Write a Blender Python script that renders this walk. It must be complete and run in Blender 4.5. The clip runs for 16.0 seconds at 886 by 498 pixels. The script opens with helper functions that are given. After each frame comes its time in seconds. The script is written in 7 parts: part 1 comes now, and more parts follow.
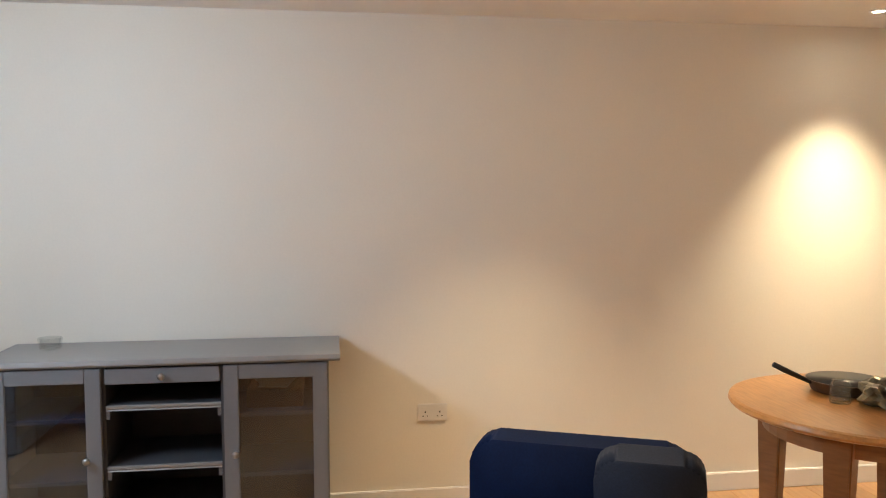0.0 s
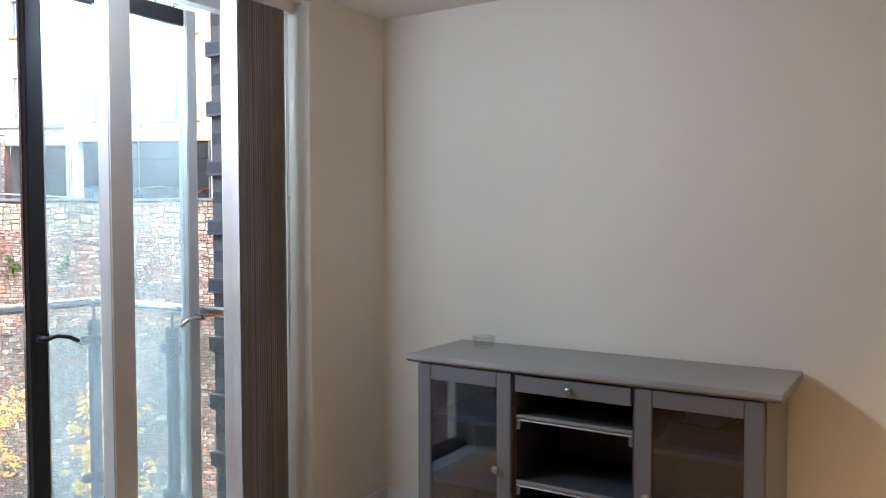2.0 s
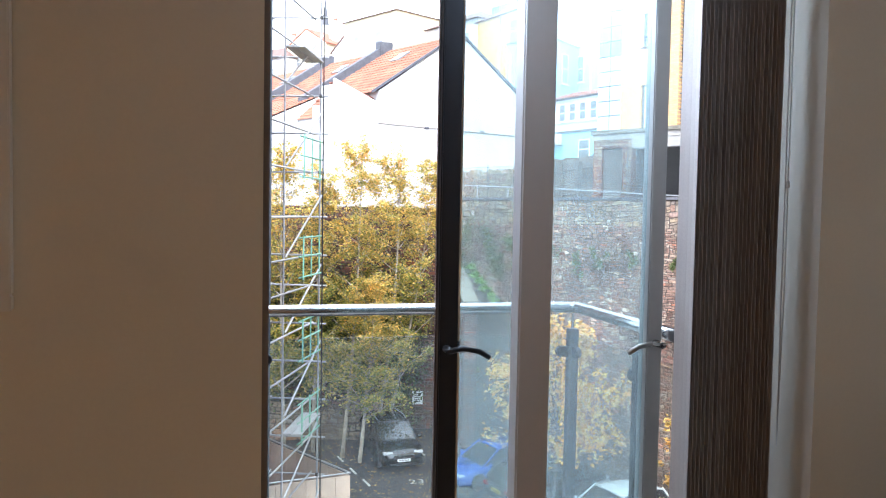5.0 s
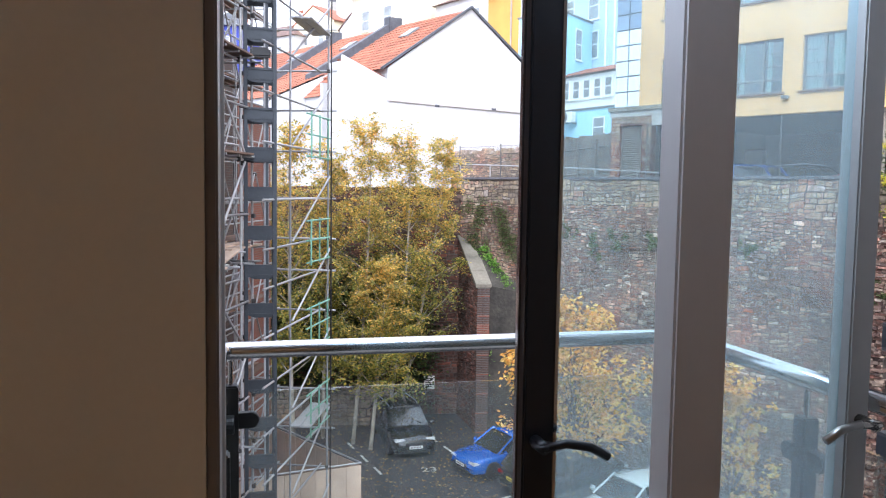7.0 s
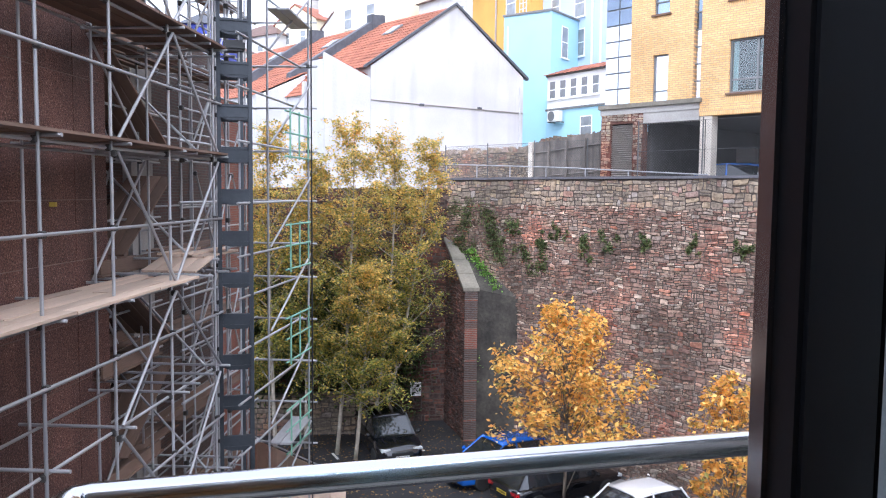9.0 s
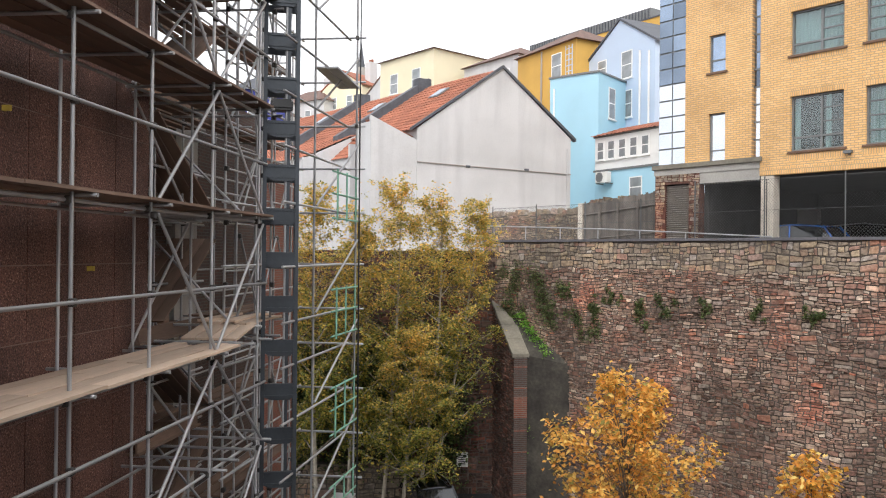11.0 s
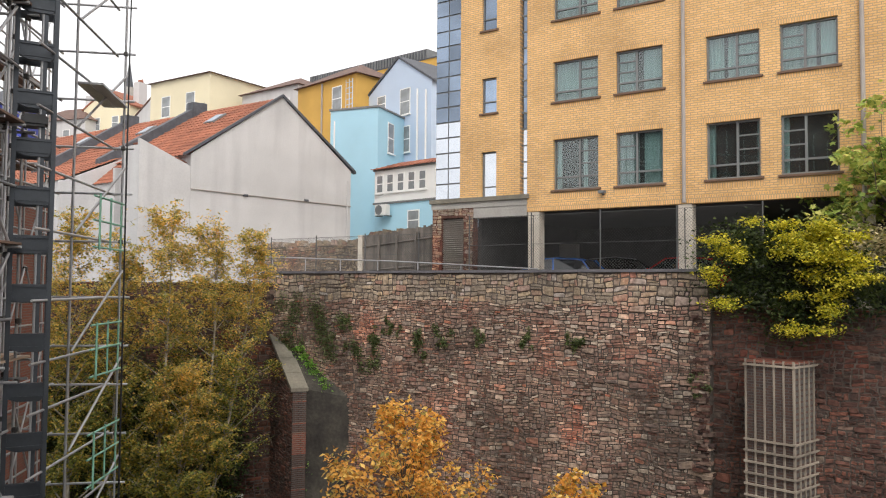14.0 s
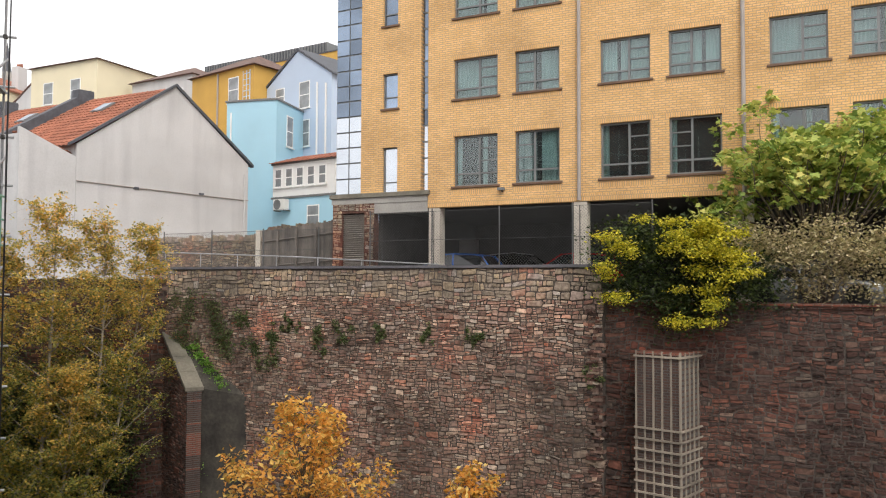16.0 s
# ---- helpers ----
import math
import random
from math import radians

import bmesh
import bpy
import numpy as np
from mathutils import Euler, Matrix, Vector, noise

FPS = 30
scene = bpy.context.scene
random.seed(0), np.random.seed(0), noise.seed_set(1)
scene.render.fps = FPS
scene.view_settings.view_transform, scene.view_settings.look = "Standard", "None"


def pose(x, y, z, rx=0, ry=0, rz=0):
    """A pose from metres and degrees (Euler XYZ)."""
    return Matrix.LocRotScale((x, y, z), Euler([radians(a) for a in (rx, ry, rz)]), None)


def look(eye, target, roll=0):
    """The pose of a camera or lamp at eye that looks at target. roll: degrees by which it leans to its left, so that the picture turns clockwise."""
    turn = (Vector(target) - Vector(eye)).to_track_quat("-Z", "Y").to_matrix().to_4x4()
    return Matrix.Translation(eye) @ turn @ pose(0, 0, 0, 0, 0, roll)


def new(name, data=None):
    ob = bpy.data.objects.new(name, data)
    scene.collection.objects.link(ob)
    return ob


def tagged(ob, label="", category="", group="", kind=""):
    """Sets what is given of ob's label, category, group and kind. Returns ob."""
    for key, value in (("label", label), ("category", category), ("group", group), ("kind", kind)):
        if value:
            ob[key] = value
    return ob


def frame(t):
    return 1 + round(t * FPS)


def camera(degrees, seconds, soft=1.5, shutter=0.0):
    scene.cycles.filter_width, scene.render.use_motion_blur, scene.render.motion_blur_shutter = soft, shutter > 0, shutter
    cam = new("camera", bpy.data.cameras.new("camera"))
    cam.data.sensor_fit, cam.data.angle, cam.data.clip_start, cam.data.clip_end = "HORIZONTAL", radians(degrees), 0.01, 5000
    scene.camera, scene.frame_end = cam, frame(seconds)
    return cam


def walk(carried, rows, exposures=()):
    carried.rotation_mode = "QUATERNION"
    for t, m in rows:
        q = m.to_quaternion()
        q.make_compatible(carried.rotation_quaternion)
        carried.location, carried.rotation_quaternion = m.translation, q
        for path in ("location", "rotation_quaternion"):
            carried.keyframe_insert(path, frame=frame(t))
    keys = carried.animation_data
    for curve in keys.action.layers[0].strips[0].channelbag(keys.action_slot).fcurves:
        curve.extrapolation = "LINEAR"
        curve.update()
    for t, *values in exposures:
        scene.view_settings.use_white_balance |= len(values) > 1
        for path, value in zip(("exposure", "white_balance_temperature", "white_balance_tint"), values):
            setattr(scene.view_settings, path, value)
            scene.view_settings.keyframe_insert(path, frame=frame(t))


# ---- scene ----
PATH = [
    (0.0, -3.802, -1.883, 1.523, -98.01, -3.65, 0.15),
    (0.5, -3.697, -2.030, 1.489, -86.16, -3.20, 0.38),
    (1.0, -3.540, -2.138, 1.452, -75.37, -2.53, 0.21),
    (1.5, -3.342, -2.241, 1.432, -65.84, -2.52, 0.18),
    (2.0, -3.149, -2.318, 1.437, -57.90, -2.33, 0.12),
    (2.5, -2.920, -2.423, 1.427, -50.14, -2.44, -0.00),
    (3.0, -2.737, -2.455, 1.406, -42.88, -2.35, -0.53),
    (3.5, -2.516, -2.379, 1.403, -35.11, -2.23, -0.89),
    (4.0, -2.362, -2.289, 1.413, -26.99, -2.61, -0.19),
    (4.5, -2.204, -2.141, 1.422, -19.05, -2.57, -0.62),
    (5.0, -2.142, -1.908, 1.422, -14.45, -2.68, -1.03),
    (7.5, -2.005, -0.663, 1.482, -13.83, -4.35, -0.87),
    (8.0, -1.967, -0.408, 1.495, -14.47, -4.35, -0.58),
    (8.5, -1.935, -0.215, 1.493, -14.86, -4.29, -0.63),
    (9.0, -1.871, 0.045, 1.488, -14.98, -4.15, -0.56),
    (11.5, -1.849, 1.085, 1.519, -11.55, 1.77, -0.49),
    (12.0, -1.833, 1.142, 1.523, -13.52, 2.89, -0.59),
    (12.5, -1.825, 1.131, 1.521, -17.07, 3.05, -0.57),
    (13.0, -1.825, 1.130, 1.514, -20.44, 2.97, -0.53),
    (13.5, -1.833, 1.124, 1.514, -23.95, 2.86, -0.53),
    (14.0, -1.847, 1.134, 1.513, -27.84, 2.73, -0.44),
    (14.5, -1.861, 1.149, 1.513, -30.71, 2.62, -0.40),
    (15.0, -1.873, 1.157, 1.513, -32.90, 2.54, -0.37),
    (15.5, -1.881, 1.148, 1.511, -34.42, 2.47, -0.27),
    (16.0, -1.897, 1.122, 1.508, -35.10, 2.46, -0.24),
]
cam = camera(58.6, 16.0, soft=1.1)
walk(cam, [(t, pose(x, y, z, 90 + pitch, roll, yaw)) for t, x, y, z, yaw, pitch, roll in PATH],
     exposures=[(0.0, 3.4, 5850, 9), (0.6, 3.65, 5550, 8), (1.5, 3.1, 5600, 8), (2.5, 2.85, 5750, 9), (3.5, 2.55, 5800, 10), (5.0, 2.2, 5650, 11), (7.5, 1.5, 5700, 15),
                (9.0, 1.35, 5550, 16), (10.2, 0.8, 6000, 11), (11.4, 0.72, 6600, 11), (12.2, 0.52, 6700, 11), (16.0, 0.48, 6700, 11)])

# ---- sky, sun, lamps ----
world = bpy.data.worlds.new("overcast")
scene.world = world
world.use_nodes = True
wt = world.node_tree
sky = wt.nodes.new("ShaderNodeTexSky")
sky.sky_type = "NISHITA"
sky.sun_disc = False
sky.sun_elevation, sky.sun_rotation = radians(38), radians(200)
sky.dust_density, sky.air_density = 4.0, 1.0
pale = wt.nodes.new("ShaderNodeHueSaturation")
pale.inputs["Saturation"].default_value = 0.12
cloud = wt.nodes.new("ShaderNodeMix")
cloud.data_type = "RGBA"
cloud.inputs[0].default_value = 0.6
cloud.inputs[7].default_value = (9.5, 9.7, 10.0, 1)
wt.links.new(sky.outputs[0], pale.inputs["Color"])
wt.links.new(pale.outputs[0], cloud.inputs[6])
back = wt.nodes["Background"]
back.inputs["Strength"].default_value = 0.125
wt.links.new(cloud.outputs[2], back.inputs["Color"])
sun = new("sun", bpy.data.lights.new("sun", "SUN"))
sun.data.energy, sun.data.angle, sun.data.color = 0.9, radians(25), (1.0, 0.96, 0.9)
sun.matrix_world = look((0, 0, 60), (14, 32, 18))


def downlight_lamp(x, y, power):
    lamp = new("downlight_beam", bpy.data.lights.new("downlight_beam", "SPOT"))
    lamp.data.energy, lamp.data.color = power, (1.0, 0.735, 0.43)
    lamp.data.spot_size, lamp.data.spot_blend, lamp.data.shadow_soft_size = radians(80), 1.0, 0.05
    lamp.matrix_world = pose(x, y, 2.385)


DOWNLIGHTS = [(-0.35, -4.44), (-0.85, -2.7), (-2.6, -4.1), (-2.6, -2.3), (-4.6, -4.1), (-4.6, -2.3)]
for k, (lx, ly) in enumerate(DOWNLIGHTS):
    downlight_lamp(lx, ly, (31, 21, 36, 17, 40, 32)[k])


# the sky's light in the head of the balcony door opening
daylight = new("door_daylight", bpy.data.lights.new("door_daylight", "AREA"))
daylight.data.shape, daylight.data.size, daylight.data.size_y = "RECTANGLE", 1.15, 0.2
daylight.data.energy, daylight.data.color = 5.3, (0.80, 0.90, 1.0)
daylight.matrix_world = look((-1.46, 0.34, 2.24), (-0.3, -1.3, 0.35))


# ---- materials ----
def nodes_of(name):
    m = bpy.data.materials.new(name)
    m.use_nodes = True
    return m, m.node_tree, m.node_tree.nodes["Principled BSDF"]


def mapped(nt, scale, kind="ShaderNodeTexNoise", detail=6, coords="Object", stretch=(1, 1, 1)):
    tc = nt.nodes.new("ShaderNodeTexCoord")
    mp = nt.nodes.new("ShaderNodeMapping")
    mp.inputs["Scale"].default_value = stretch
    tx = nt.nodes.new(kind)
    tx.inputs["Scale"].default_value = scale
    if "Detail" in tx.inputs:
        tx.inputs["Detail"].default_value = detail
    nt.links.new(tc.outputs[coords], mp.inputs[0])
    nt.links.new(mp.outputs[0], tx.inputs["Vector"])
    return tx


def ramp(nt, source, stops):
    r = nt.nodes.new("ShaderNodeValToRGB")
    while len(r.color_ramp.elements) < len(stops):
        r.color_ramp.elements.new(0.5)
    for e, (p, c) in zip(r.color_ramp.elements, stops):
        e.position, e.color = p, (*c, 1)
    nt.links.new(source, r.inputs[0])
    return r.outputs[0]


def blend(nt, mode, fac, a, b):
    m = nt.nodes.new("ShaderNodeMix")
    m.data_type, m.blend_type = "RGBA", mode
    for socket, v in ((m.inputs[0], fac), (m.inputs[6], a), (m.inputs[7], b)):
        if hasattr(v, "is_linked"):
            nt.links.new(v, socket)
        elif isinstance(v, tuple):
            socket.default_value = (*v, 1)
        else:
            socket.default_value = v
    return m.outputs[2]


def bump(nt, bs, height, strength=0.3, distance=0.01):
    b = nt.nodes.new("ShaderNodeBump")
    b.inputs["Strength"].default_value, b.inputs["Distance"].default_value = strength, distance
    nt.links.new(height, b.inputs["Height"])
    nt.links.new(b.outputs[0], bs.inputs["Normal"])


def surface(name, color, rough=0.6, metal=0.0, vary=0.15, fine=40.0, coarse=2.0, relief=0.15, depth=0.004, stretch=(1, 1, 1), piece=0.0, coat=0.0):
    """Paint, stone, metal and the like: grain and stains at two scales, and a shade of its own for each object."""
    m, nt, bs = nodes_of(name)
    lo, hi = tuple(c * (1 - vary) for c in color), tuple(min(1, c * (1 + vary)) for c in color)
    f1 = mapped(nt, fine, stretch=stretch)
    f2 = mapped(nt, coarse, detail=8)
    c1 = ramp(nt, f2.outputs[0], [(0.3, lo), (0.7, hi)])
    g = ramp(nt, f1.outputs[0], [(0.3, (1 - vary,) * 3), (0.7, (1, 1, 1))])
    c = blend(nt, "MULTIPLY", 0.8, c1, g)
    if piece:
        info = nt.nodes.new("ShaderNodeObjectInfo")
        c = blend(nt, "MULTIPLY", 1.0, c, ramp(nt, info.outputs["Random"], [(0, (1 - piece,) * 3), (1, (1, 1, 1))]))
    nt.links.new(c, bs.inputs["Base Color"])
    rr = nt.nodes.new("ShaderNodeMapRange")
    rr.inputs["To Min"].default_value, rr.inputs["To Max"].default_value = max(0.02, rough - 0.08), min(1, rough + 0.08)
    nt.links.new(f2.outputs[0], rr.inputs[0])
    nt.links.new(rr.outputs[0], bs.inputs["Roughness"])
    bs.inputs["Metallic"].default_value = metal
    bs.inputs["Coat Weight"].default_value = coat
    if relief:
        bump(nt, bs, f1.outputs[0], relief, depth)
    return m


def stone_material(name, stops, island=True):
    m, nt, bs = nodes_of(name)
    rnd = nt.nodes.new("ShaderNodeNewGeometry").outputs["Random Per Island"] if island else nt.nodes.new("ShaderNodeObjectInfo").outputs["Random"]
    base = ramp(nt, rnd, stops)
    grain = mapped(nt, 9, detail=12)
    stain = mapped(nt, 0.28, detail=9)
    c = blend(nt, "MULTIPLY", 0.9, base, ramp(nt, grain.outputs[0], [(0.25, (0.35, 0.33, 0.32)), (0.65, (1.2, 1.17, 1.13))]))
    c = blend(nt, "MULTIPLY", 0.75, c, ramp(nt, stain.outputs[0], [(0.36, (0.28, 0.27, 0.26)), (0.48, (0.72, 0.68, 0.66)), (0.56, (1.0, 0.95, 0.92)), (0.66, (1.3, 1.2, 1.12))]))
    nt.links.new(c, bs.inputs["Base Color"])
    red = mapped(nt, 0.5, detail=5)
    c = blend(nt, "MULTIPLY", 0.8, c, ramp(nt, red.outputs[0], [(0.55, (1, 1, 1)), (0.68, (1.25, 0.78, 0.68))]))
    nt.links.new(c, bs.inputs["Base Color"])
    bs.inputs["Roughness"].default_value = 0.93
    bump(nt, bs, grain.outputs[0], 0.8, 0.04)
    return m


def brick_material(name, c1, c2, mortar, length=0.225, height=0.075, gap=0.010, coords="Object"):
    m, nt, bs = nodes_of(name)
    b = mapped(nt, 1.0, "ShaderNodeTexBrick", coords=coords)
    mp = b.inputs["Vector"].links[0].from_node
    mp.inputs["Rotation"].default_value = (radians(90), 0, 0)
    b.inputs["Color1"].default_value, b.inputs["Color2"].default_value, b.inputs["Mortar"].default_value = (*c1, 1), (*c2, 1), (*mortar, 1)
    b.inputs["Brick Width"].default_value, b.inputs["Row Height"].default_value, b.inputs["Mortar Size"].default_value = length, height, gap
    b.inputs["Bias"].default_value = -0.1
    n1, n2 = mapped(nt, 30), mapped(nt, 0.6, detail=7)
    c = blend(nt, "MULTIPLY", 0.5, b.outputs["Color"], ramp(nt, n1.outputs[0], [(0.3, (0.6, 0.6, 0.6)), (0.7, (1, 1, 1))]))
    c = blend(nt, "MULTIPLY", 0.5, c, ramp(nt, n2.outputs[0], [(0.35, (0.62, 0.6, 0.58)), (0.6, (1, 1, 1))]))
    nt.links.new(c, bs.inputs["Base Color"])
    bs.inputs["Roughness"].default_value = 0.85
    bump(nt, bs, b.outputs["Fac"], -0.5, 0.01)
    return m


def pebbledash(name, stops):
    """Small stones thrown into render: speckles, a shade of its own for each panel, damp streaks."""
    m, nt, bs = nodes_of(name)
    speck = mapped(nt, 42, detail=3)
    damp = mapped(nt, 1.1, detail=7, stretch=(1, 1, 0.35))
    c = ramp(nt, speck.outputs[0], stops)
    c = blend(nt, "MULTIPLY", 0.8, c, ramp(nt, damp.outputs[0], [(0.35, (0.5, 0.48, 0.47)), (0.62, (1.1, 1.05, 1.0))]))
    info = nt.nodes.new("ShaderNodeObjectInfo")
    c = blend(nt, "MULTIPLY", 1.0, c, ramp(nt, info.outputs["Random"], [(0, (0.78, 0.78, 0.78)), (1, (1, 1, 1))]))
    nt.links.new(c, bs.inputs["Base Color"])
    bs.inputs["Roughness"].default_value = 0.7
    bump(nt, bs, speck.outputs[0], 1.0, 0.02)
    return m


def streaked_render(name, color, grey):
    """Old painted render: broad patches, and soot run down in streaks."""
    m, nt, bs = nodes_of(name)
    patch, run, fine = mapped(nt, 0.35, detail=8), mapped(nt, 1.3, detail=8, stretch=(1, 1, 0.09)), mapped(nt, 14, detail=6)
    c = ramp(nt, patch.outputs[0], [(0.35, tuple(v * 0.86 for v in color)), (0.62, color)])
    c = blend(nt, "MIX", ramp(nt, run.outputs[0], [(0.50, (0, 0, 0)), (0.80, (0.5, 0.5, 0.5))]), c, grey)
    c = blend(nt, "MULTIPLY", 0.5, c, ramp(nt, fine.outputs[0], [(0.3, (0.85, 0.85, 0.85)), (0.6, (1, 1, 1))]))
    nt.links.new(c, bs.inputs["Base Color"])
    bs.inputs["Roughness"].default_value = 0.9
    bump(nt, bs, fine.outputs[0], 0.2, 0.01)
    return m


def glass_material(name, tint=(0.9, 0.96, 0.96), dirt=0.05, gloss=0.02, face=0.035):
    m, nt, bs = nodes_of(name)
    nt.nodes.remove(bs)
    out = nt.nodes["Material Output"]
    clear, shine, dust = nt.nodes.new("ShaderNodeBsdfTransparent"), nt.nodes.new("ShaderNodeBsdfGlossy"), nt.nodes.new("ShaderNodeBsdfTranslucent")
    clear.inputs[0].default_value = (*tint, 1)
    shine.inputs["Roughness"].default_value = gloss
    dust.inputs[0].default_value = (0.74, 0.86, 0.92, 1)
    lw = nt.nodes.new("ShaderNodeLayerWeight")
    pw, fr = nt.nodes.new("ShaderNodeMath"), nt.nodes.new("ShaderNodeMath")
    pw.operation, fr.operation = "POWER", "MULTIPLY_ADD"
    pw.inputs[1].default_value, fr.inputs[1].default_value, fr.inputs[2].default_value = 4.0, 0.7, face
    nt.links.new(lw.outputs["Facing"], pw.inputs[0])
    nt.links.new(pw.outputs[0], fr.inputs[0])
    a, b = nt.nodes.new("ShaderNodeMixShader"), nt.nodes.new("ShaderNodeMixShader")
    n = mapped(nt, 3.0, detail=9, stretch=(1, 1, 0.35))
    mr = nt.nodes.new("ShaderNodeMapRange")
    mr.inputs["From Min"].default_value, mr.inputs["From Max"].default_value = 0.3, 0.75
    mr.inputs["To Min"].default_value, mr.inputs["To Max"].default_value = dirt * 0.5, dirt * 1.6
    nt.links.new(n.outputs[0], mr.inputs[0])
    nt.links.new(mr.outputs[0], a.inputs[0])
    nt.links.new(clear.outputs[0], a.inputs[1])
    nt.links.new(dust.outputs[0], a.inputs[2])
    nt.links.new(fr.outputs[0], b.inputs[0])
    nt.links.new(a.outputs[0], b.inputs[1])
    nt.links.new(shine.outputs[0], b.inputs[2])
    nt.links.new(b.outputs[0], out.inputs[0])
    return m


def leaf_material(name, stops, rough=0.55):
    m, nt, bs = nodes_of(name)
    rnd = nt.nodes.new("ShaderNodeNewGeometry").outputs["Random Per Island"]
    n = mapped(nt, 0.7, detail=3)
    mx = nt.nodes.new("ShaderNodeMix")
    mx.inputs[0].default_value = 0.3
    nt.links.new(rnd, mx.inputs[2])
    nt.links.new(n.outputs[0], mx.inputs[3])
    c = ramp(nt, mx.outputs[0], stops)
    nt.links.new(c, bs.inputs["Base Color"])
    bs.inputs["Roughness"].default_value = rough
    tr = nt.nodes.new("ShaderNodeBsdfTranslucent")
    nt.links.new(c, tr.inputs[0])
    ms = nt.nodes.new("ShaderNodeMixShader")
    ms.inputs[0].default_value = 0.42
    nt.links.new(bs.outputs[0], ms.inputs[1])
    nt.links.new(tr.outputs[0], ms.inputs[2])
    nt.links.new(ms.outputs[0], nt.nodes["Material Output"].inputs[0])
    return m


def wood_material(name, dark, light, along=(12, 1, 12), rough=0.4, piece=0.0):
    return surface(name, tuple((a + b) / 2 for a, b in zip(dark, light)), rough, 0, abs(light[0] - dark[0]) / (light[0] + dark[0]), 6, 1.2, 0.1, 0.002, along, piece)


PLASTER = surface("white_plaster", (0.80, 0.77, 0.68), 0.85, vary=0.03, fine=90, coarse=0.8, relief=0.08)
CEILING = surface("ceiling_paint", (0.82, 0.81, 0.79), 0.9, vary=0.03, fine=80, relief=0.06)
GLOSS_WHITE = surface("white_gloss_paint", (0.8, 0.8, 0.78), 0.35, vary=0.03, relief=0.03)
FLOOR_WOOD = wood_material("oak_floor", (0.42, 0.235, 0.11), (0.66, 0.42, 0.22), (1, 9, 9), 0.35, 0.25)
OAK = wood_material("honey_oak", (0.33, 0.14, 0.04), (0.62, 0.33, 0.11), (2, 14, 14), 0.3)
OAK_DARK = wood_material("oak_edge", (0.20, 0.085, 0.03), (0.38, 0.175, 0.06), (2, 2, 14), 0.4)
GREY_PAINT = surface("grey_furniture_paint", (0.175, 0.182, 0.196), 0.30, vary=0.06, fine=60, relief=0.05)
# lighter, warmer grey: warm light off the wall put into the colour
GREY_LIT = surface("grey_furniture_lit", (0.27, 0.262, 0.25), 0.42, vary=0.06, fine=50, relief=0)
# the same grey darkened: shade inside the sideboard put into the colour
GREY_SHADE = surface("grey_furniture_shade", (0.055, 0.058, 0.066), 0.5, vary=0.08, relief=0.05)
PEWTER = surface("pewter_knob", (0.42, 0.4, 0.37), 0.3, 1.0, vary=0.1, relief=0.05)
VELVET = surface("navy_velvet", (0.003, 0.009, 0.036), 0.95, vary=0.3, fine=120, coarse=5, relief=0.2, depth=0.002)
VELVET.node_tree.nodes["Principled BSDF"].inputs["Specular IOR Level"].default_value = 0.12
FRAME_WHITE = surface("white_window_frame", (0.56, 0.54, 0.53), 0.35, vary=0.03, relief=0.02)
# dark tone puts the shade of the door reveal into the colour
FRAME_SHADE = surface("shaded_frame_edge", (0.22, 0.20, 0.195), 0.5, vary=0.05, relief=0.03)
FRAME_GREY = surface("grey_frame_edge", (0.35, 0.35, 0.34), 0.45, vary=0.05, relief=0.03)
FRAME_BLACK = surface("dark_aluminium_frame", (0.012, 0.013, 0.016), 0.35, 0.3, vary=0.2, relief=0.03)
STEEL = surface("brushed_steel", (0.50, 0.50, 0.51), 0.17, 1.0, vary=0.06, fine=160, relief=0.08, depth=0.001, stretch=(0.05, 1, 1))
POST_DARK = surface("dark_steel_post", (0.03, 0.033, 0.036), 0.45, 0.6, vary=0.15, relief=0.05)
BLIND = surface("taupe_blind_fabric", (0.52, 0.46, 0.43), 0.85, vary=0.12, fine=200, relief=0.2, depth=0.001, piece=0.3)
GLASS = glass_material("door_glass", (0.86, 0.97, 0.99), 0.155)
GLASS_CLEAR = glass_material("balustrade_glass", (0.93, 0.97, 0.96), 0.05)
GLASS_CAB = glass_material("cabinet_glass", (0.52, 0.63, 0.78), 0.01, face=0.11)
ASHTRAY = glass_material("clear_glass", (0.95, 0.96, 0.95), 0.02)
PLASTIC_WHITE = surface("white_plastic", (0.75, 0.74, 0.71), 0.35, vary=0.02, relief=0)
PLASTIC_BLACK = surface("black_plastic", (0.012, 0.012, 0.013), 0.4, vary=0.1, relief=0.02)
PAPER = surface("white_paper", (0.78, 0.77, 0.74), 0.8, vary=0.04, relief=0.03)
CONCRETE = surface("concrete", (0.40, 0.38, 0.35), 0.9, vary=0.22, fine=20, coarse=0.8, relief=0.4, depth=0.01)
ASPHALT = surface("wet_asphalt", (0.030, 0.031, 0.034), 0.55, vary=0.35, fine=70, coarse=0.5, relief=0.5, depth=0.01)
ROAD_PAINT = surface("road_paint", (0.6, 0.59, 0.55), 0.7, vary=0.25, fine=12, relief=0.2)
GALV = surface("galvanised_tube", (0.56, 0.56, 0.57), 0.42, 0.4, vary=0.22, fine=14, coarse=1.5, relief=0.1, piece=0.4)
GALV_DARK = surface("rusty_coupler", (0.10, 0.095, 0.09), 0.6, 0.6, vary=0.3, relief=0.3)
GREEN_TUBE = surface("mint_green_frame", (0.22, 0.45, 0.33), 0.5, 0.2, vary=0.15, relief=0.1)
MAST = surface("dark_grey_mast", (0.06, 0.068, 0.078), 0.5, 0.5, vary=0.2, fine=20, relief=0.1)
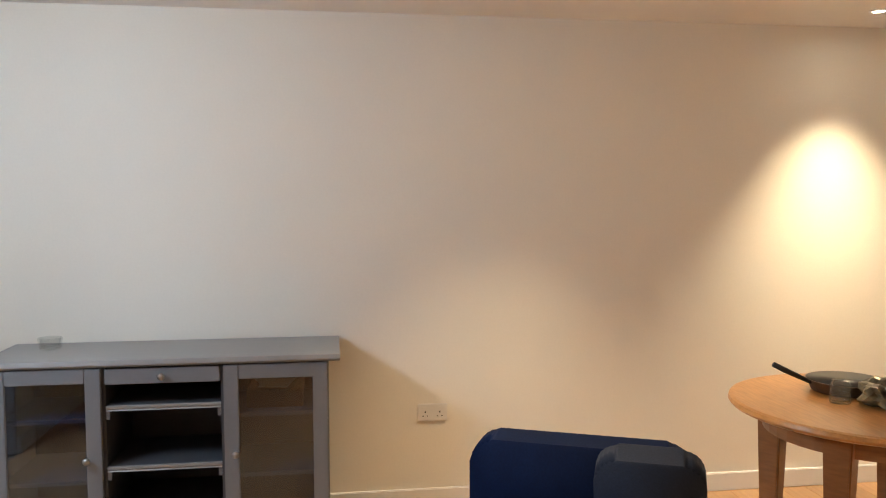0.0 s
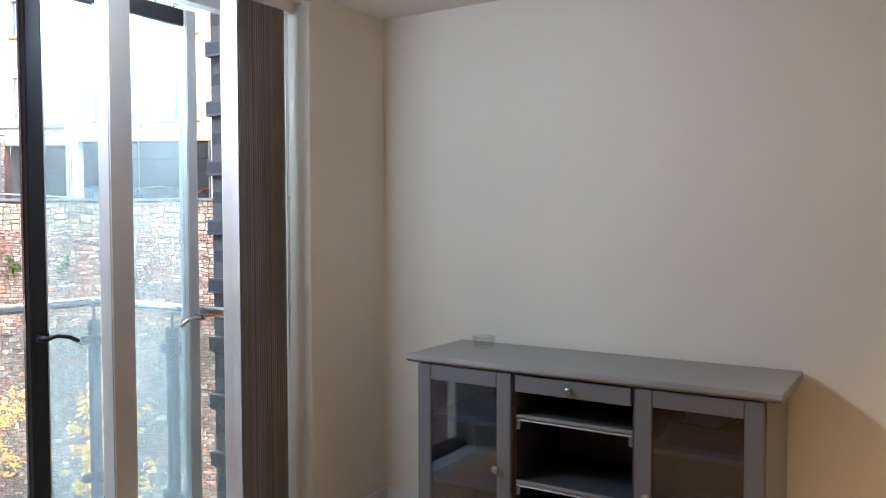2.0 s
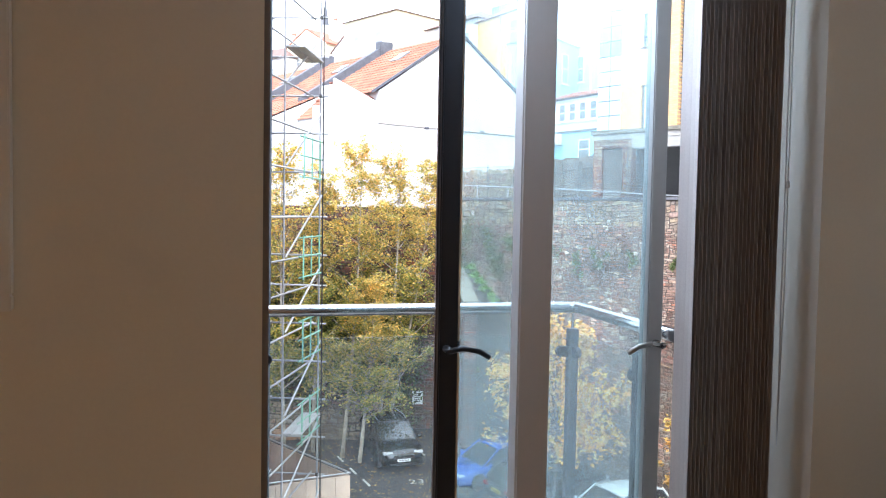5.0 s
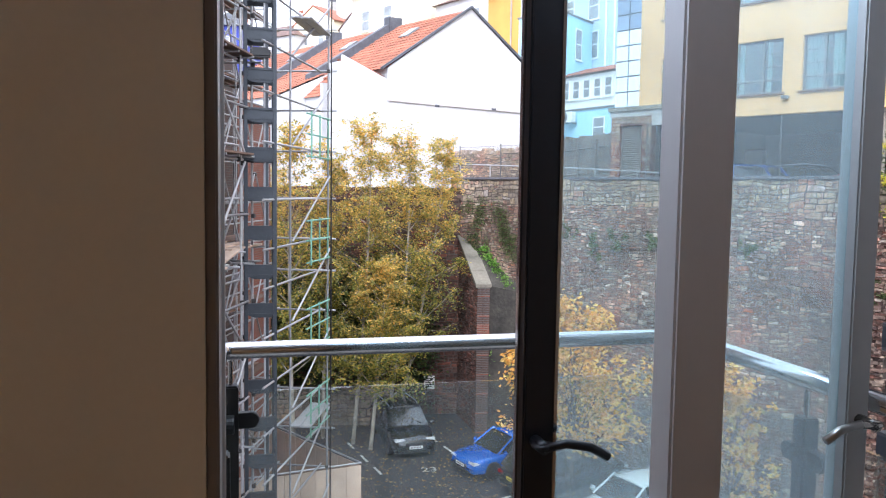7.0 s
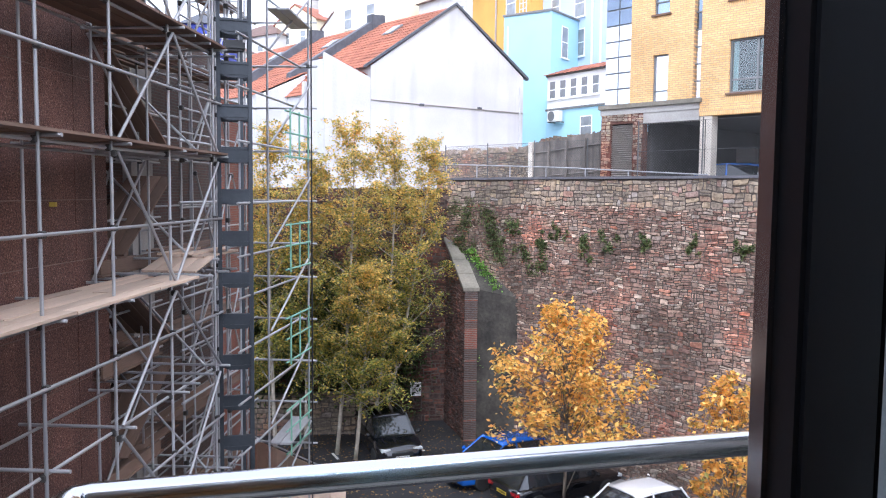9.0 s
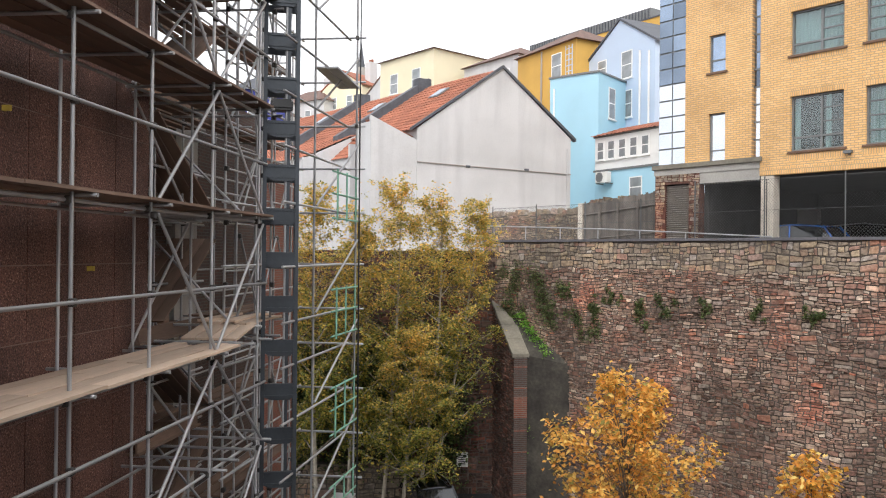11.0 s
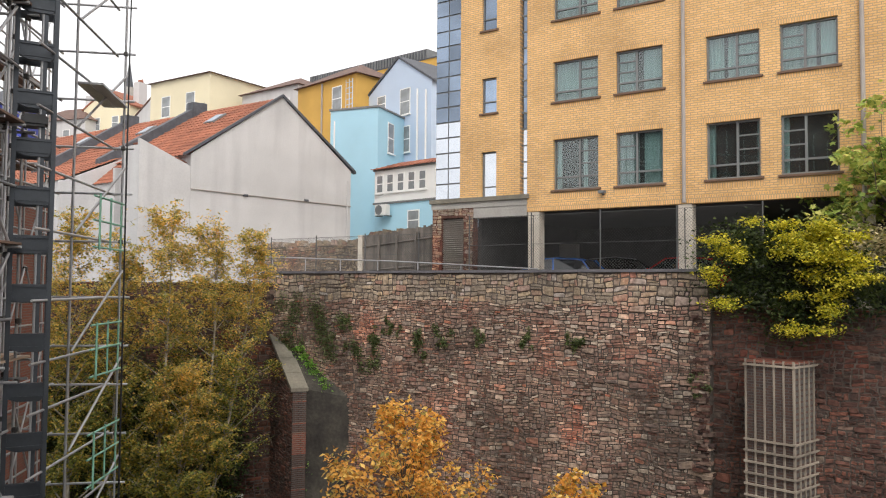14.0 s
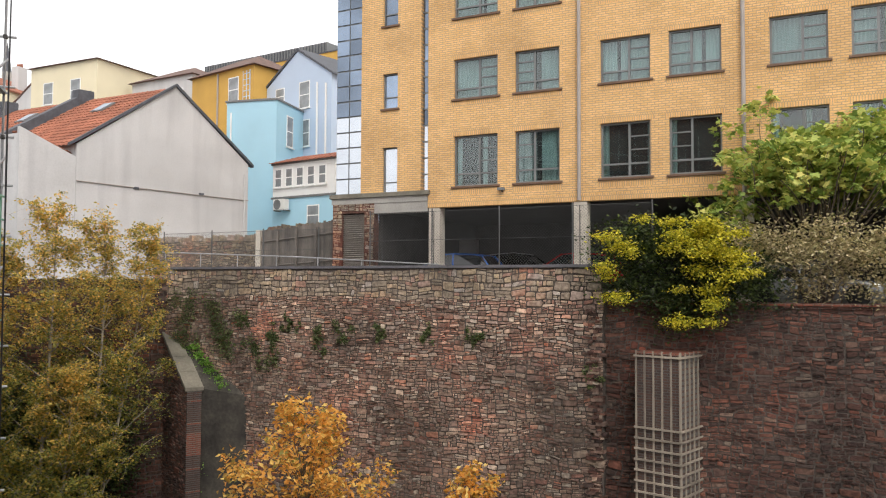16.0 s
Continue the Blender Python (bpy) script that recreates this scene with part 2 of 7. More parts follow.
BOARD = wood_material("scaffold_board", (0.60, 0.43, 0.31), (0.86, 0.68, 0.53), (2, 12, 12), 0.75, 0.3)
# darker brown than BOARD, for most decks, stair and toe boards
BOARD_DARK = wood_material("dark_board", (0.20, 0.12, 0.09), (0.36, 0.24, 0.17), (2, 12, 12), 0.8, 0.35)
CLADDING = pebbledash("brown_roughcast_panel", [(0.30, (0.035, 0.018, 0.016)), (0.46, (0.16, 0.075, 0.06)), (0.60, (0.24, 0.12, 0.095)), (0.74, (0.55, 0.38, 0.32))])
COBALT = surface("cobalt_blue_render", (0.05, 0.07, 0.36), 0.8, vary=0.08, relief=0.1)
YELLOW_BRICK = brick_material("buff_yellow_brick", (0.93, 0.57, 0.25), (0.80, 0.46, 0.17), (0.52, 0.36, 0.21), gap=0.012)
SOLDIER = brick_material("buff_soldier_brick", (0.90, 0.54, 0.23), (0.78, 0.44, 0.16), (0.52, 0.36, 0.21), 0.075, 0.23, 0.012)
RED_BRICK = brick_material("old_red_brick", (0.30, 0.085, 0.05), (0.2, 0.07, 0.045), (0.22, 0.18, 0.15))
PIER_BRICK = brick_material("blue_grey_brick", (0.055, 0.06, 0.072), (0.04, 0.044, 0.055), (0.09, 0.09, 0.095))
DARK_BRICK = brick_material("dark_brick", (0.12, 0.065, 0.05), (0.07, 0.05, 0.045), (0.12, 0.11, 0.1))
STONE_STOPS = [(0.0, (0.20, 0.13, 0.105)), (0.18, (0.36, 0.25, 0.20)), (0.36, (0.25, 0.19, 0.16)), (0.52, (0.42, 0.33, 0.26)),
               (0.68, (0.30, 0.16, 0.125)), (0.82, (0.34, 0.30, 0.265)), (0.93, (0.62, 0.53, 0.43)), (1.0, (0.46, 0.19, 0.12))]
TOP_STOPS = [(0.0, (0.22, 0.185, 0.15)), (0.3, (0.34, 0.295, 0.235)), (0.55, (0.27, 0.23, 0.19)), (0.75, (0.44, 0.36, 0.25)), (0.9, (0.33, 0.21, 0.17)), (1.0, (0.42, 0.40, 0.37))]
DARK_STOPS = [(0.0, (0.06, 0.038, 0.034)), (0.3, (0.15, 0.072, 0.055)), (0.6, (0.09, 0.066, 0.058)), (0.85, (0.22, 0.095, 0.067)), (1.0, (0.18, 0.15, 0.125))]
RUBBLE = stone_material("rubble_stone", STONE_STOPS)
RUBBLE_TOP = stone_material("rubble_stone_upper", TOP_STOPS)
RUBBLE_DARK = stone_material("rubble_stone_dark", DARK_STOPS)
DARK_PIECE = stone_material("dark_stone_piece", DARK_STOPS, island=False)
RUBBLE_PIECE = stone_material("rubble_stone_piece", STONE_STOPS, island=False)
TOP_PIECE = stone_material("upper_stone_piece", TOP_STOPS, island=False)
MORTAR = surface("lime_mortar", (0.115, 0.094, 0.08), 0.95, vary=0.3, fine=18, coarse=0.5, relief=0.6, depth=0.02)
COPING = surface("dark_coping", (0.12, 0.115, 0.125), 0.75, vary=0.2, fine=16, relief=0.3)
COPING_STONE = surface("weathered_coping_stone", (0.21, 0.19, 0.15), 0.9, vary=0.3, fine=12, coarse=1.2, relief=0.4, depth=0.01)
WHITE_RENDER = streaked_render("weathered_white_render", (0.60, 0.59, 0.59), (0.35, 0.34, 0.35))
CREAM_RENDER = surface("cream_render", (0.78, 0.70, 0.50), 0.9, vary=0.06, coarse=0.4, relief=0.1)
OCHRE_RENDER = surface("ochre_render", (0.62, 0.37, 0.09), 0.9, vary=0.12, coarse=0.4, relief=0.1)
SKY_BLUE = surface("sky_blue_render", (0.38, 0.63, 0.76), 0.85, vary=0.05, coarse=0.4, relief=0.1)
PALE_BLUE = surface("pale_blue_render", (0.50, 0.60, 0.74), 0.85, vary=0.05, coarse=0.4, relief=0.1)
PANTILE = surface("orange_pantile", (0.36, 0.135, 0.08), 0.8, vary=0.3, fine=6, coarse=0.9, relief=0.3, depth=0.02)
SLATE = surface("grey_slate", (0.085, 0.09, 0.105), 0.6, vary=0.25, fine=8, relief=0.3)
BROWN_TILE = surface("brown_roof_tile", (0.17, 0.105, 0.085), 0.8, vary=0.25, fine=8, relief=0.3)
# paler glass for low panes: bright sky reflection put into the colour
PANE_BRIGHT = surface("sky_bright_glass", (0.66, 0.70, 0.76), 0.03, 0.9, vary=0.06, fine=0.8, coarse=0.5, relief=0, coat=0.6)
CURTAIN = surface("grey_green_curtain", (0.44, 0.53, 0.51), 0.9, vary=0.12, fine=30, coarse=1.2, relief=0.1, piece=0.25)
OFFICE_GLASS = glass_material("office_glass", (0.80, 0.88, 0.88), 0.02, face=0.10)
# pale grey base carries the sky mirrored in the sash windows
SASH_PANE = surface("sky_grey_pane", (0.27, 0.29, 0.30), 0.06, vary=0.3, fine=2, coarse=0.9, relief=0, coat=0.6)
PANE_BLUE = surface("blue_curtain_glass", (0.30, 0.38, 0.50), 0.04, 0.85, vary=0.25, fine=0.8, coarse=0.5, relief=0, coat=0.6, piece=0.5)
METAL_GREY = surface("grey_window_metal", (0.20, 0.205, 0.205), 0.5, 0.3, vary=0.1, relief=0.02)
SILL_RUST = surface("brown_sill", (0.16, 0.09, 0.055), 0.7, vary=0.2, relief=0.1)
PIPE_GREY = surface("grey_downpipe", (0.38, 0.34, 0.31), 0.6, vary=0.1, relief=0.05)
COLUMN = surface("pale_concrete_column", (0.62, 0.56, 0.48), 0.85, vary=0.12, relief=0.2)
# near-black: the shade of covered and hollow places put into the colour
INSIDE_SHADE = surface("inside_shade", (0.06, 0.057, 0.055), 0.9, vary=0.2, relief=0.1)
TRELLIS_WOOD = wood_material("pale_trellis_wood", (0.27, 0.225, 0.175), (0.48, 0.41, 0.33), (12, 12, 1.5), 0.85, 0.3)
WIRE = surface("grey_wire", (0.10, 0.10, 0.10), 0.8, 0.0, vary=0.1, relief=0)
FENCE_WOOD = wood_material("grey_fence_wood", (0.13, 0.115, 0.1), (0.27, 0.23, 0.2), (12, 12, 1.5), 0.85, 0.3)
BLACK_CAR = surface("black_car_paint", (0.008, 0.009, 0.012), 0.12, 0.2, vary=0.1, relief=0, coat=1.0)
BLUE_CAR = surface("blue_car_paint", (0.012, 0.13, 0.55), 0.2, 0.35, vary=0.05, relief=0, coat=1.0)
WHITE_CAR = surface("white_car_paint", (0.75, 0.76, 0.76), 0.2, 0.0, vary=0.03, relief=0, coat=1.0)
RED_CAR = surface("red_car_paint", (0.4, 0.02, 0.02), 0.2, 0.0, vary=0.03, relief=0, coat=1.0)
CAR_GLASS = surface("car_glass", (0.02, 0.024, 0.028), 0.05, vary=0.1, relief=0, coat=1.0)
RUBBER = surface("tyre_rubber", (0.015, 0.015, 0.015), 0.8, vary=0.15, relief=0.2)
ALLOY = surface("alloy_rim", (0.35, 0.35, 0.36), 0.35, 0.8, vary=0.1, relief=0.05)
HEADLAMP = surface("headlamp_lens", (0.7, 0.72, 0.72), 0.1, 0.3, vary=0.05, relief=0, coat=1.0)
TAIL_LAMP = surface("tail_lamp_lens", (0.35, 0.01, 0.015), 0.15, vary=0.05, relief=0, coat=1.0)
BIRCH_BARK = surface("pale_birch_bark", (0.40, 0.355, 0.285), 0.85, vary=0.35, fine=8, relief=0.4)
BARK = surface("grey_bark", (0.16, 0.13, 0.1), 0.9, vary=0.3, fine=12, relief=0.5)
INFILL = surface("dark_weathered_infill", (0.062, 0.055, 0.045), 0.95, vary=0.5, fine=9, coarse=1.5, relief=0.7, depth=0.03)
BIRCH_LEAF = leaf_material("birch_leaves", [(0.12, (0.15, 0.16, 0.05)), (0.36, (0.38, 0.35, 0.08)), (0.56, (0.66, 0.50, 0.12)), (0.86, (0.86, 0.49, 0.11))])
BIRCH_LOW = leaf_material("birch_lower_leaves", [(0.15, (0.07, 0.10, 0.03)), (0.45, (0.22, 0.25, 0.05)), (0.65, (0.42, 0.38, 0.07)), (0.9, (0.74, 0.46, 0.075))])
ORANGE_LEAF = leaf_material("autumn_orange_leaves", [(0.14, (0.26, 0.26, 0.06)), (0.36, (0.66, 0.29, 0.05)), (0.58, (0.84, 0.44, 0.08)), (0.85, (0.86, 0.64, 0.19))])
# very dark green: shaded gaps in bushes and shrub put into leaf colour
SHADE_LEAF = leaf_material("dark_shaded_leaves", [(0.2, (0.019, 0.033, 0.013)), (0.5, (0.052, 0.078, 0.026)), (0.85, (0.117, 0.156, 0.039))])
WALL_IVY = leaf_material("wall_ivy_leaves", [(0.2, (0.05, 0.075, 0.03)), (0.5, (0.11, 0.145, 0.05)), (0.85, (0.21, 0.24, 0.09))])
GOLD_LEAF = leaf_material("golden_shrub_leaves", [(0.2, (0.200, 0.240, 0.025)), (0.5, (0.620, 0.560, 0.037)), (0.85, (0.900, 0.775, 0.100))])
GREEN_LEAF = leaf_material("green_tree_leaves", [(0.2, (0.18, 0.28, 0.06)), (0.5, (0.42, 0.52, 0.12)), (0.85, (0.72, 0.66, 0.20))])
HEDGE_LEAF = leaf_material("olive_hedge_leaves", [(0.2, (0.34, 0.32, 0.15)), (0.5, (0.58, 0.50, 0.27)), (0.85, (0.82, 0.70, 0.48))])
GRASS_LEAF = leaf_material("bright_grass", [(0.2, (0.080, 0.192, 0.024)), (0.5, (0.160, 0.352, 0.048)), (0.85, (0.288, 0.480, 0.080))])
LITTER_LEAF = leaf_material("fallen_leaves", [(0.2, (0.25, 0.12, 0.04)), (0.5, (0.42, 0.25, 0.08)), (0.85, (0.55, 0.42, 0.2))])
LAMP_GLOW = bpy.data.materials.new("downlight_glow")
LAMP_GLOW.use_nodes = True
LAMP_GLOW.node_tree.nodes["Principled BSDF"].inputs["Emission Color"].default_value = (1, 0.85, 0.6, 1)
LAMP_GLOW.node_tree.nodes["Principled BSDF"].inputs["Emission Strength"].default_value = 12


# ---- mesh helpers ----
def finish(name, bm, material, parent=None, label="", smooth=False, bevel=0.0):
    if bevel:
        bmesh.ops.bevel(bm, geom=bm.edges[:] + bm.verts[:], offset=bevel, segments=2, affect="EDGES", clamp_overlap=True)
    bmesh.ops.recalc_face_normals(bm, faces=bm.faces[:])
    me = bpy.data.meshes.new(name)
    bm.to_mesh(me)
    bm.free()
    me.materials.append(material)
    if smooth:
        me.polygons.foreach_set("use_smooth", [True] * len(me.polygons))
    ob = new(name, me)
    if parent:
        ob.parent = parent
    if label:
        tagged(ob, label)
    return ob


def part(name, bm, material, parent, label="", smooth=False, bevel=0.0):
    return finish(name, bm, material, parent, label, smooth, bevel)


def holder(name, m, label, category, group="", kind=""):
    ob = new(name)
    ob.matrix_basis = m
    return tagged(ob, label, category, group, kind)


def box(x0, y0, z0, x1, y1, z1, bm=None):
    bm = bm or bmesh.new()
    v = [bm.verts.new((x, y, z)) for z in (z0, z1) for x, y in ((x0, y0), (x1, y0), (x1, y1), (x0, y1))]
    for q in ((3, 2, 1, 0), (4, 5, 6, 7), (0, 1, 5, 4), (1, 2, 6, 5), (2, 3, 7, 6), (3, 0, 4, 7)):
        bm.faces.new([v[i] for i in q])
    return bm


def prism(outline, axis, a, b, bm=None):
    """An outline of points in the plane across the axis, drawn out along it from a to b."""
    bm = bm or bmesh.new()
    def at(p, h):
        return (h, p[0], p[1]) if axis == "x" else (p[0], h, p[1]) if axis == "y" else (p[0], p[1], h)
    lo, hi = [bm.verts.new(at(p, a)) for p in outline], [bm.verts.new(at(p, b)) for p in outline]
    n = len(outline)
    bm.faces.new(lo[::-1])
    bm.faces.new(hi)
    for i in range(n):
        bm.faces.new((lo[i], lo[(i + 1) % n], hi[(i + 1) % n], hi[i]))
    return bm


def tube(points, r, n=10, bm=None, radii=None):
    bm = bm or bmesh.new()
    pts = [Vector(p) for p in points]
    rings = []
    for i, p in enumerate(pts):
        d = (pts[min(i + 1, len(pts) - 1)] - pts[max(i - 1, 0)]).normalized()
        q = d.to_track_quat("Z", "Y")
        rr = radii[i] if radii else r
        rings.append([bm.verts.new(p + q @ Vector((rr * math.cos(2 * math.pi * k / n), rr * math.sin(2 * math.pi * k / n), 0))) for k in range(n)])
    for a, b in zip(rings, rings[1:]):
        for k in range(n):
            bm.faces.new((a[k], a[(k + 1) % n], b[(k + 1) % n], b[k]))
    bm.faces.new(rings[0][::-1])
    bm.faces.new(rings[-1])
    return bm


def turned(profile, n=24, bm=None, centre=(0, 0, 0)):
    """A body of revolution about z from (radius, height) pairs."""
    bm = bm or bmesh.new()
    rings = [[bm.verts.new((centre[0] + r * math.cos(2 * math.pi * k / n), centre[1] + r * math.sin(2 * math.pi * k / n), centre[2] + z)) for k in range(n)] for r, z in profile]
    for a, b in zip(rings, rings[1:]):
        for k in range(n):
            bm.faces.new((a[k], a[(k + 1) % n], b[(k + 1) % n], b[k]))
    bm.faces.new(rings[0][::-1])
    bm.faces.new(rings[-1])
    return bm


def lettering(text, size, m, material, parent, name="lettering"):
    cu = bpy.data.curves.new(name, "FONT")
    cu.body, cu.size, cu.extrude, cu.align_x = text, size, 0.002, "CENTER"
    cu.materials.append(material)
    ob = new(name, cu)
    ob.parent = parent
    ob.matrix_basis = m
    return ob


def mesh_from(name, verts, faces, material, parent=None, label=""):
    me = bpy.data.meshes.new(name)
    me.from_pydata(verts, [], faces)
    me.materials.append(material)
    ob = new(name, me)
    if parent:
        ob.parent = parent
    if label:
        tagged(ob, label)
    return ob


# The street side stands at an angle to the flat: x along the stone wall, y away from the flat.
SLOPE = pose(0, 0, 0, 0, 0, -61.59)
GROUND = -8.7


# ---- the flat: floor, walls, ceiling ----
def wall(name, x0, y0, z0, x1, y1, z1, material, label):
    return tagged(finish(name, box(x0, y0, z0, x1, y1, z1), material), label, "wall", kind="structure")


wall("wall_east", 0, -5.6, 0, 0.2, 0, 2.4, PLASTER, "plain white plastered wall behind the sideboard")
wall("wall_north_1", -6.6, 0, 0, -2.088, 0.355, 2.4, PLASTER, "white plastered wall beside the balcony door")
wall("wall_north_2", -0.54, 0, 0, 0.2, 0.355, 2.4, PLASTER, "narrow white plastered wall by the blind")
wall("wall_north_head", -2.088, 0, 2.36, -0.54, 0.355, 2.4, PLASTER, "white plastered head above the balcony door")
wall("wall_west", -6.8, -5.6, 0, -6.6, 0.355, 2.4, PLASTER, "plain white plastered wall")
wall("wall_south", -6.6, -5.8, 0, 0.2, -5.6, 2.4, PLASTER, "plain white plastered wall")
tagged(finish("ceiling", box(-6.6, -5.6, 2.4, 0.2, 0.355, 2.6), CEILING), "white painted ceiling", "ceiling", kind="structure")
floor = tagged(finish("floor", box(-6.8, -5.8, -0.3, 0.2, 0.355, -0.016), CONCRETE), "warm oak plank floor of the living room", "floor", kind="structure")
for k, (x0, y0, x1, y1) in enumerate(((-0.018, -5.6, 0, -0.018), (-6.6, -0.018, -2.088, 0), (-0.54, -0.018, 0, 0))):
    tagged(finish("baseboard", box(x0, y0, 0, x1, y1, 0.095), GLOSS_WHITE, bevel=0.004), "white gloss skirting board along the wall", "skirting board", kind="structure")

# Balcony door: outer frame, mullion, one wide glazed panel pushed out in front of the right-hand bay.
door = holder("door_1", pose(0, 0, 0), "white framed balcony door with a glazed panel slid open", "balcony door", kind="structure")
part("jamb", box(-2.14, 0.09, -0.02, -2.079, 0.30, 2.36), FRAME_SHADE, door, "frame edge in a shaded tone", bevel=0.004)
# added strip over the plaster reveal, coloured dark for its shade
part("reveal_shade", box(-2.0875, 0.002, 0.0, -2.073, 0.0895, 2.355), FRAME_SHADE, door, "dark strip painted as the shade of the reveal", bevel=0.003)
part("seal", box(-2.0788, 0.284, 0.02, -2.074, 0.298, 2.30), FRAME_WHITE, door, "thin pale seal")
part("jamb", box(-0.77, 0.22, -0.02, -0.54, 0.30, 2.36), FRAME_WHITE, door, bevel=0.004)
part("mullion", box(-1.36, 0.23, -0.02, -1.26, 0.30, 2.36), FRAME_WHITE, door, "white upright post between the bays", bevel=0.005)
part("head", box(-2.079, 0.23, 2.30, -0.77, 0.30, 2.36), FRAME_WHITE, door, bevel=0.004)
part("threshold", box(-2.079, 0.20, -0.03, -0.77, 0.32, 0.015), FRAME_BLACK, door, bevel=0.004)
panel = part("panel_frame", box(-1.545, 0.437, 0.03, -1.484, 0.486, 2.33), FRAME_BLACK, door, "dark aluminium sliding panel", bevel=0.004)
part("stile", box(-0.83, 0.44, 0.03, -0.775, 0.50, 2.33), FRAME_GREY, panel, bevel=0.004)
part("rail", box(-1.484, 0.452, 0.03, -0.83, 0.482, 0.11), FRAME_BLACK, panel, bevel=0.003)
part("rail", box(-1.484, 0.452, 2.26, -0.83, 0.482, 2.33), FRAME_BLACK, panel, bevel=0.003)
part("trim", box(-1.550, 0.462, 0.03, -1.5455, 0.476, 2.33), STEEL, panel)
part("trim", box(-1.4835, 0.438, 0.03, -1.477, 0.447, 2.33), STEEL, panel)
pane = part("pane", box(-1.4835, 0.466, 0.111, -0.831, 0.474, 2.259), GLASS, panel, "faintly misted glass")
pane.visible_shadow = False
for x, way in ((-1.52, 1), (-0.80, -1)):
    bm = tube([(x, 0.44, 1.0), (x, 0.405, 1.0), (x, 0.388, 1.0)], 0.012, 10)
    tube([(x, 0.39, 1.0), (x + way * 0.04, 0.386, 1.008), (x + way * 0.09, 0.386, 0.998), (x + way * 0.125, 0.386, 0.978)], 0.009, 8, bm)
    turned([(0.02, 0), (0.02, 0.006)], 14, bm, (x, 0.40, 1.0))
    part("handle", bm, PEWTER if way < 0 else FRAME_BLACK, panel, "lever handle", smooth=True)

blind = holder("vertical_blind", pose(0, 0, 0), "taupe fabric vertical blind bunched at the side of the door", "blind")
part("headrail", box(-2.05, 0.06, 2.315, -0.56, 0.115, 2.36), GLOSS_WHITE, blind, bevel=0.004)
for k in range(22):
    x = -0.915 + k * 0.0126
    bm = bmesh.new()
    for j in range(5):
        y = 0.042 + j * 0.0225
        w = 0.0035 * math.sin(j * math.pi / 4) + 0.001 * math.sin(k * 3.1 + j)
        for z in (0.03, 2.312):
            bm.verts.new((x + w, y, z))
            bm.verts.new((x + w + 0.0012, y, z))
    bm.verts.ensure_lookup_table()
    v = bm.verts
    for j in range(4):
        a, b = 4 * j, 4 * j + 4
        for q in ((a, b, b + 2, a + 2), (a + 1, a + 3, b + 3, b + 1), (a, a + 1, b + 1, b), (a + 2, b + 2, b + 3, a + 3)):
            bm.faces.new([v[i] for i in q])
    bm.faces.new([v[i] for i in (0, 2, 3, 1)])
    bm.faces.new([v[i] for i in (16, 17, 19, 18)])
    part("slat", bm, BLIND, blind)
bm = tube([(-0.60, 0.07, 2.31), (-0.598, 0.07, 1.2), (-0.60, 0.075, 0.75), (-0.607, 0.07, 1.2), (-0.61, 0.07, 2.31)], 0.0022, 6)
part("bead_chain", bm, PLASTIC_WHITE, blind)
part("chain_joiner", turned([(0.003, -0.012), (0.006, -0.008), (0.006, 0.008), (0.003, 0.012)], 8, centre=(-0.60, 0.07, 1.52)), PLASTIC_WHITE, blind)


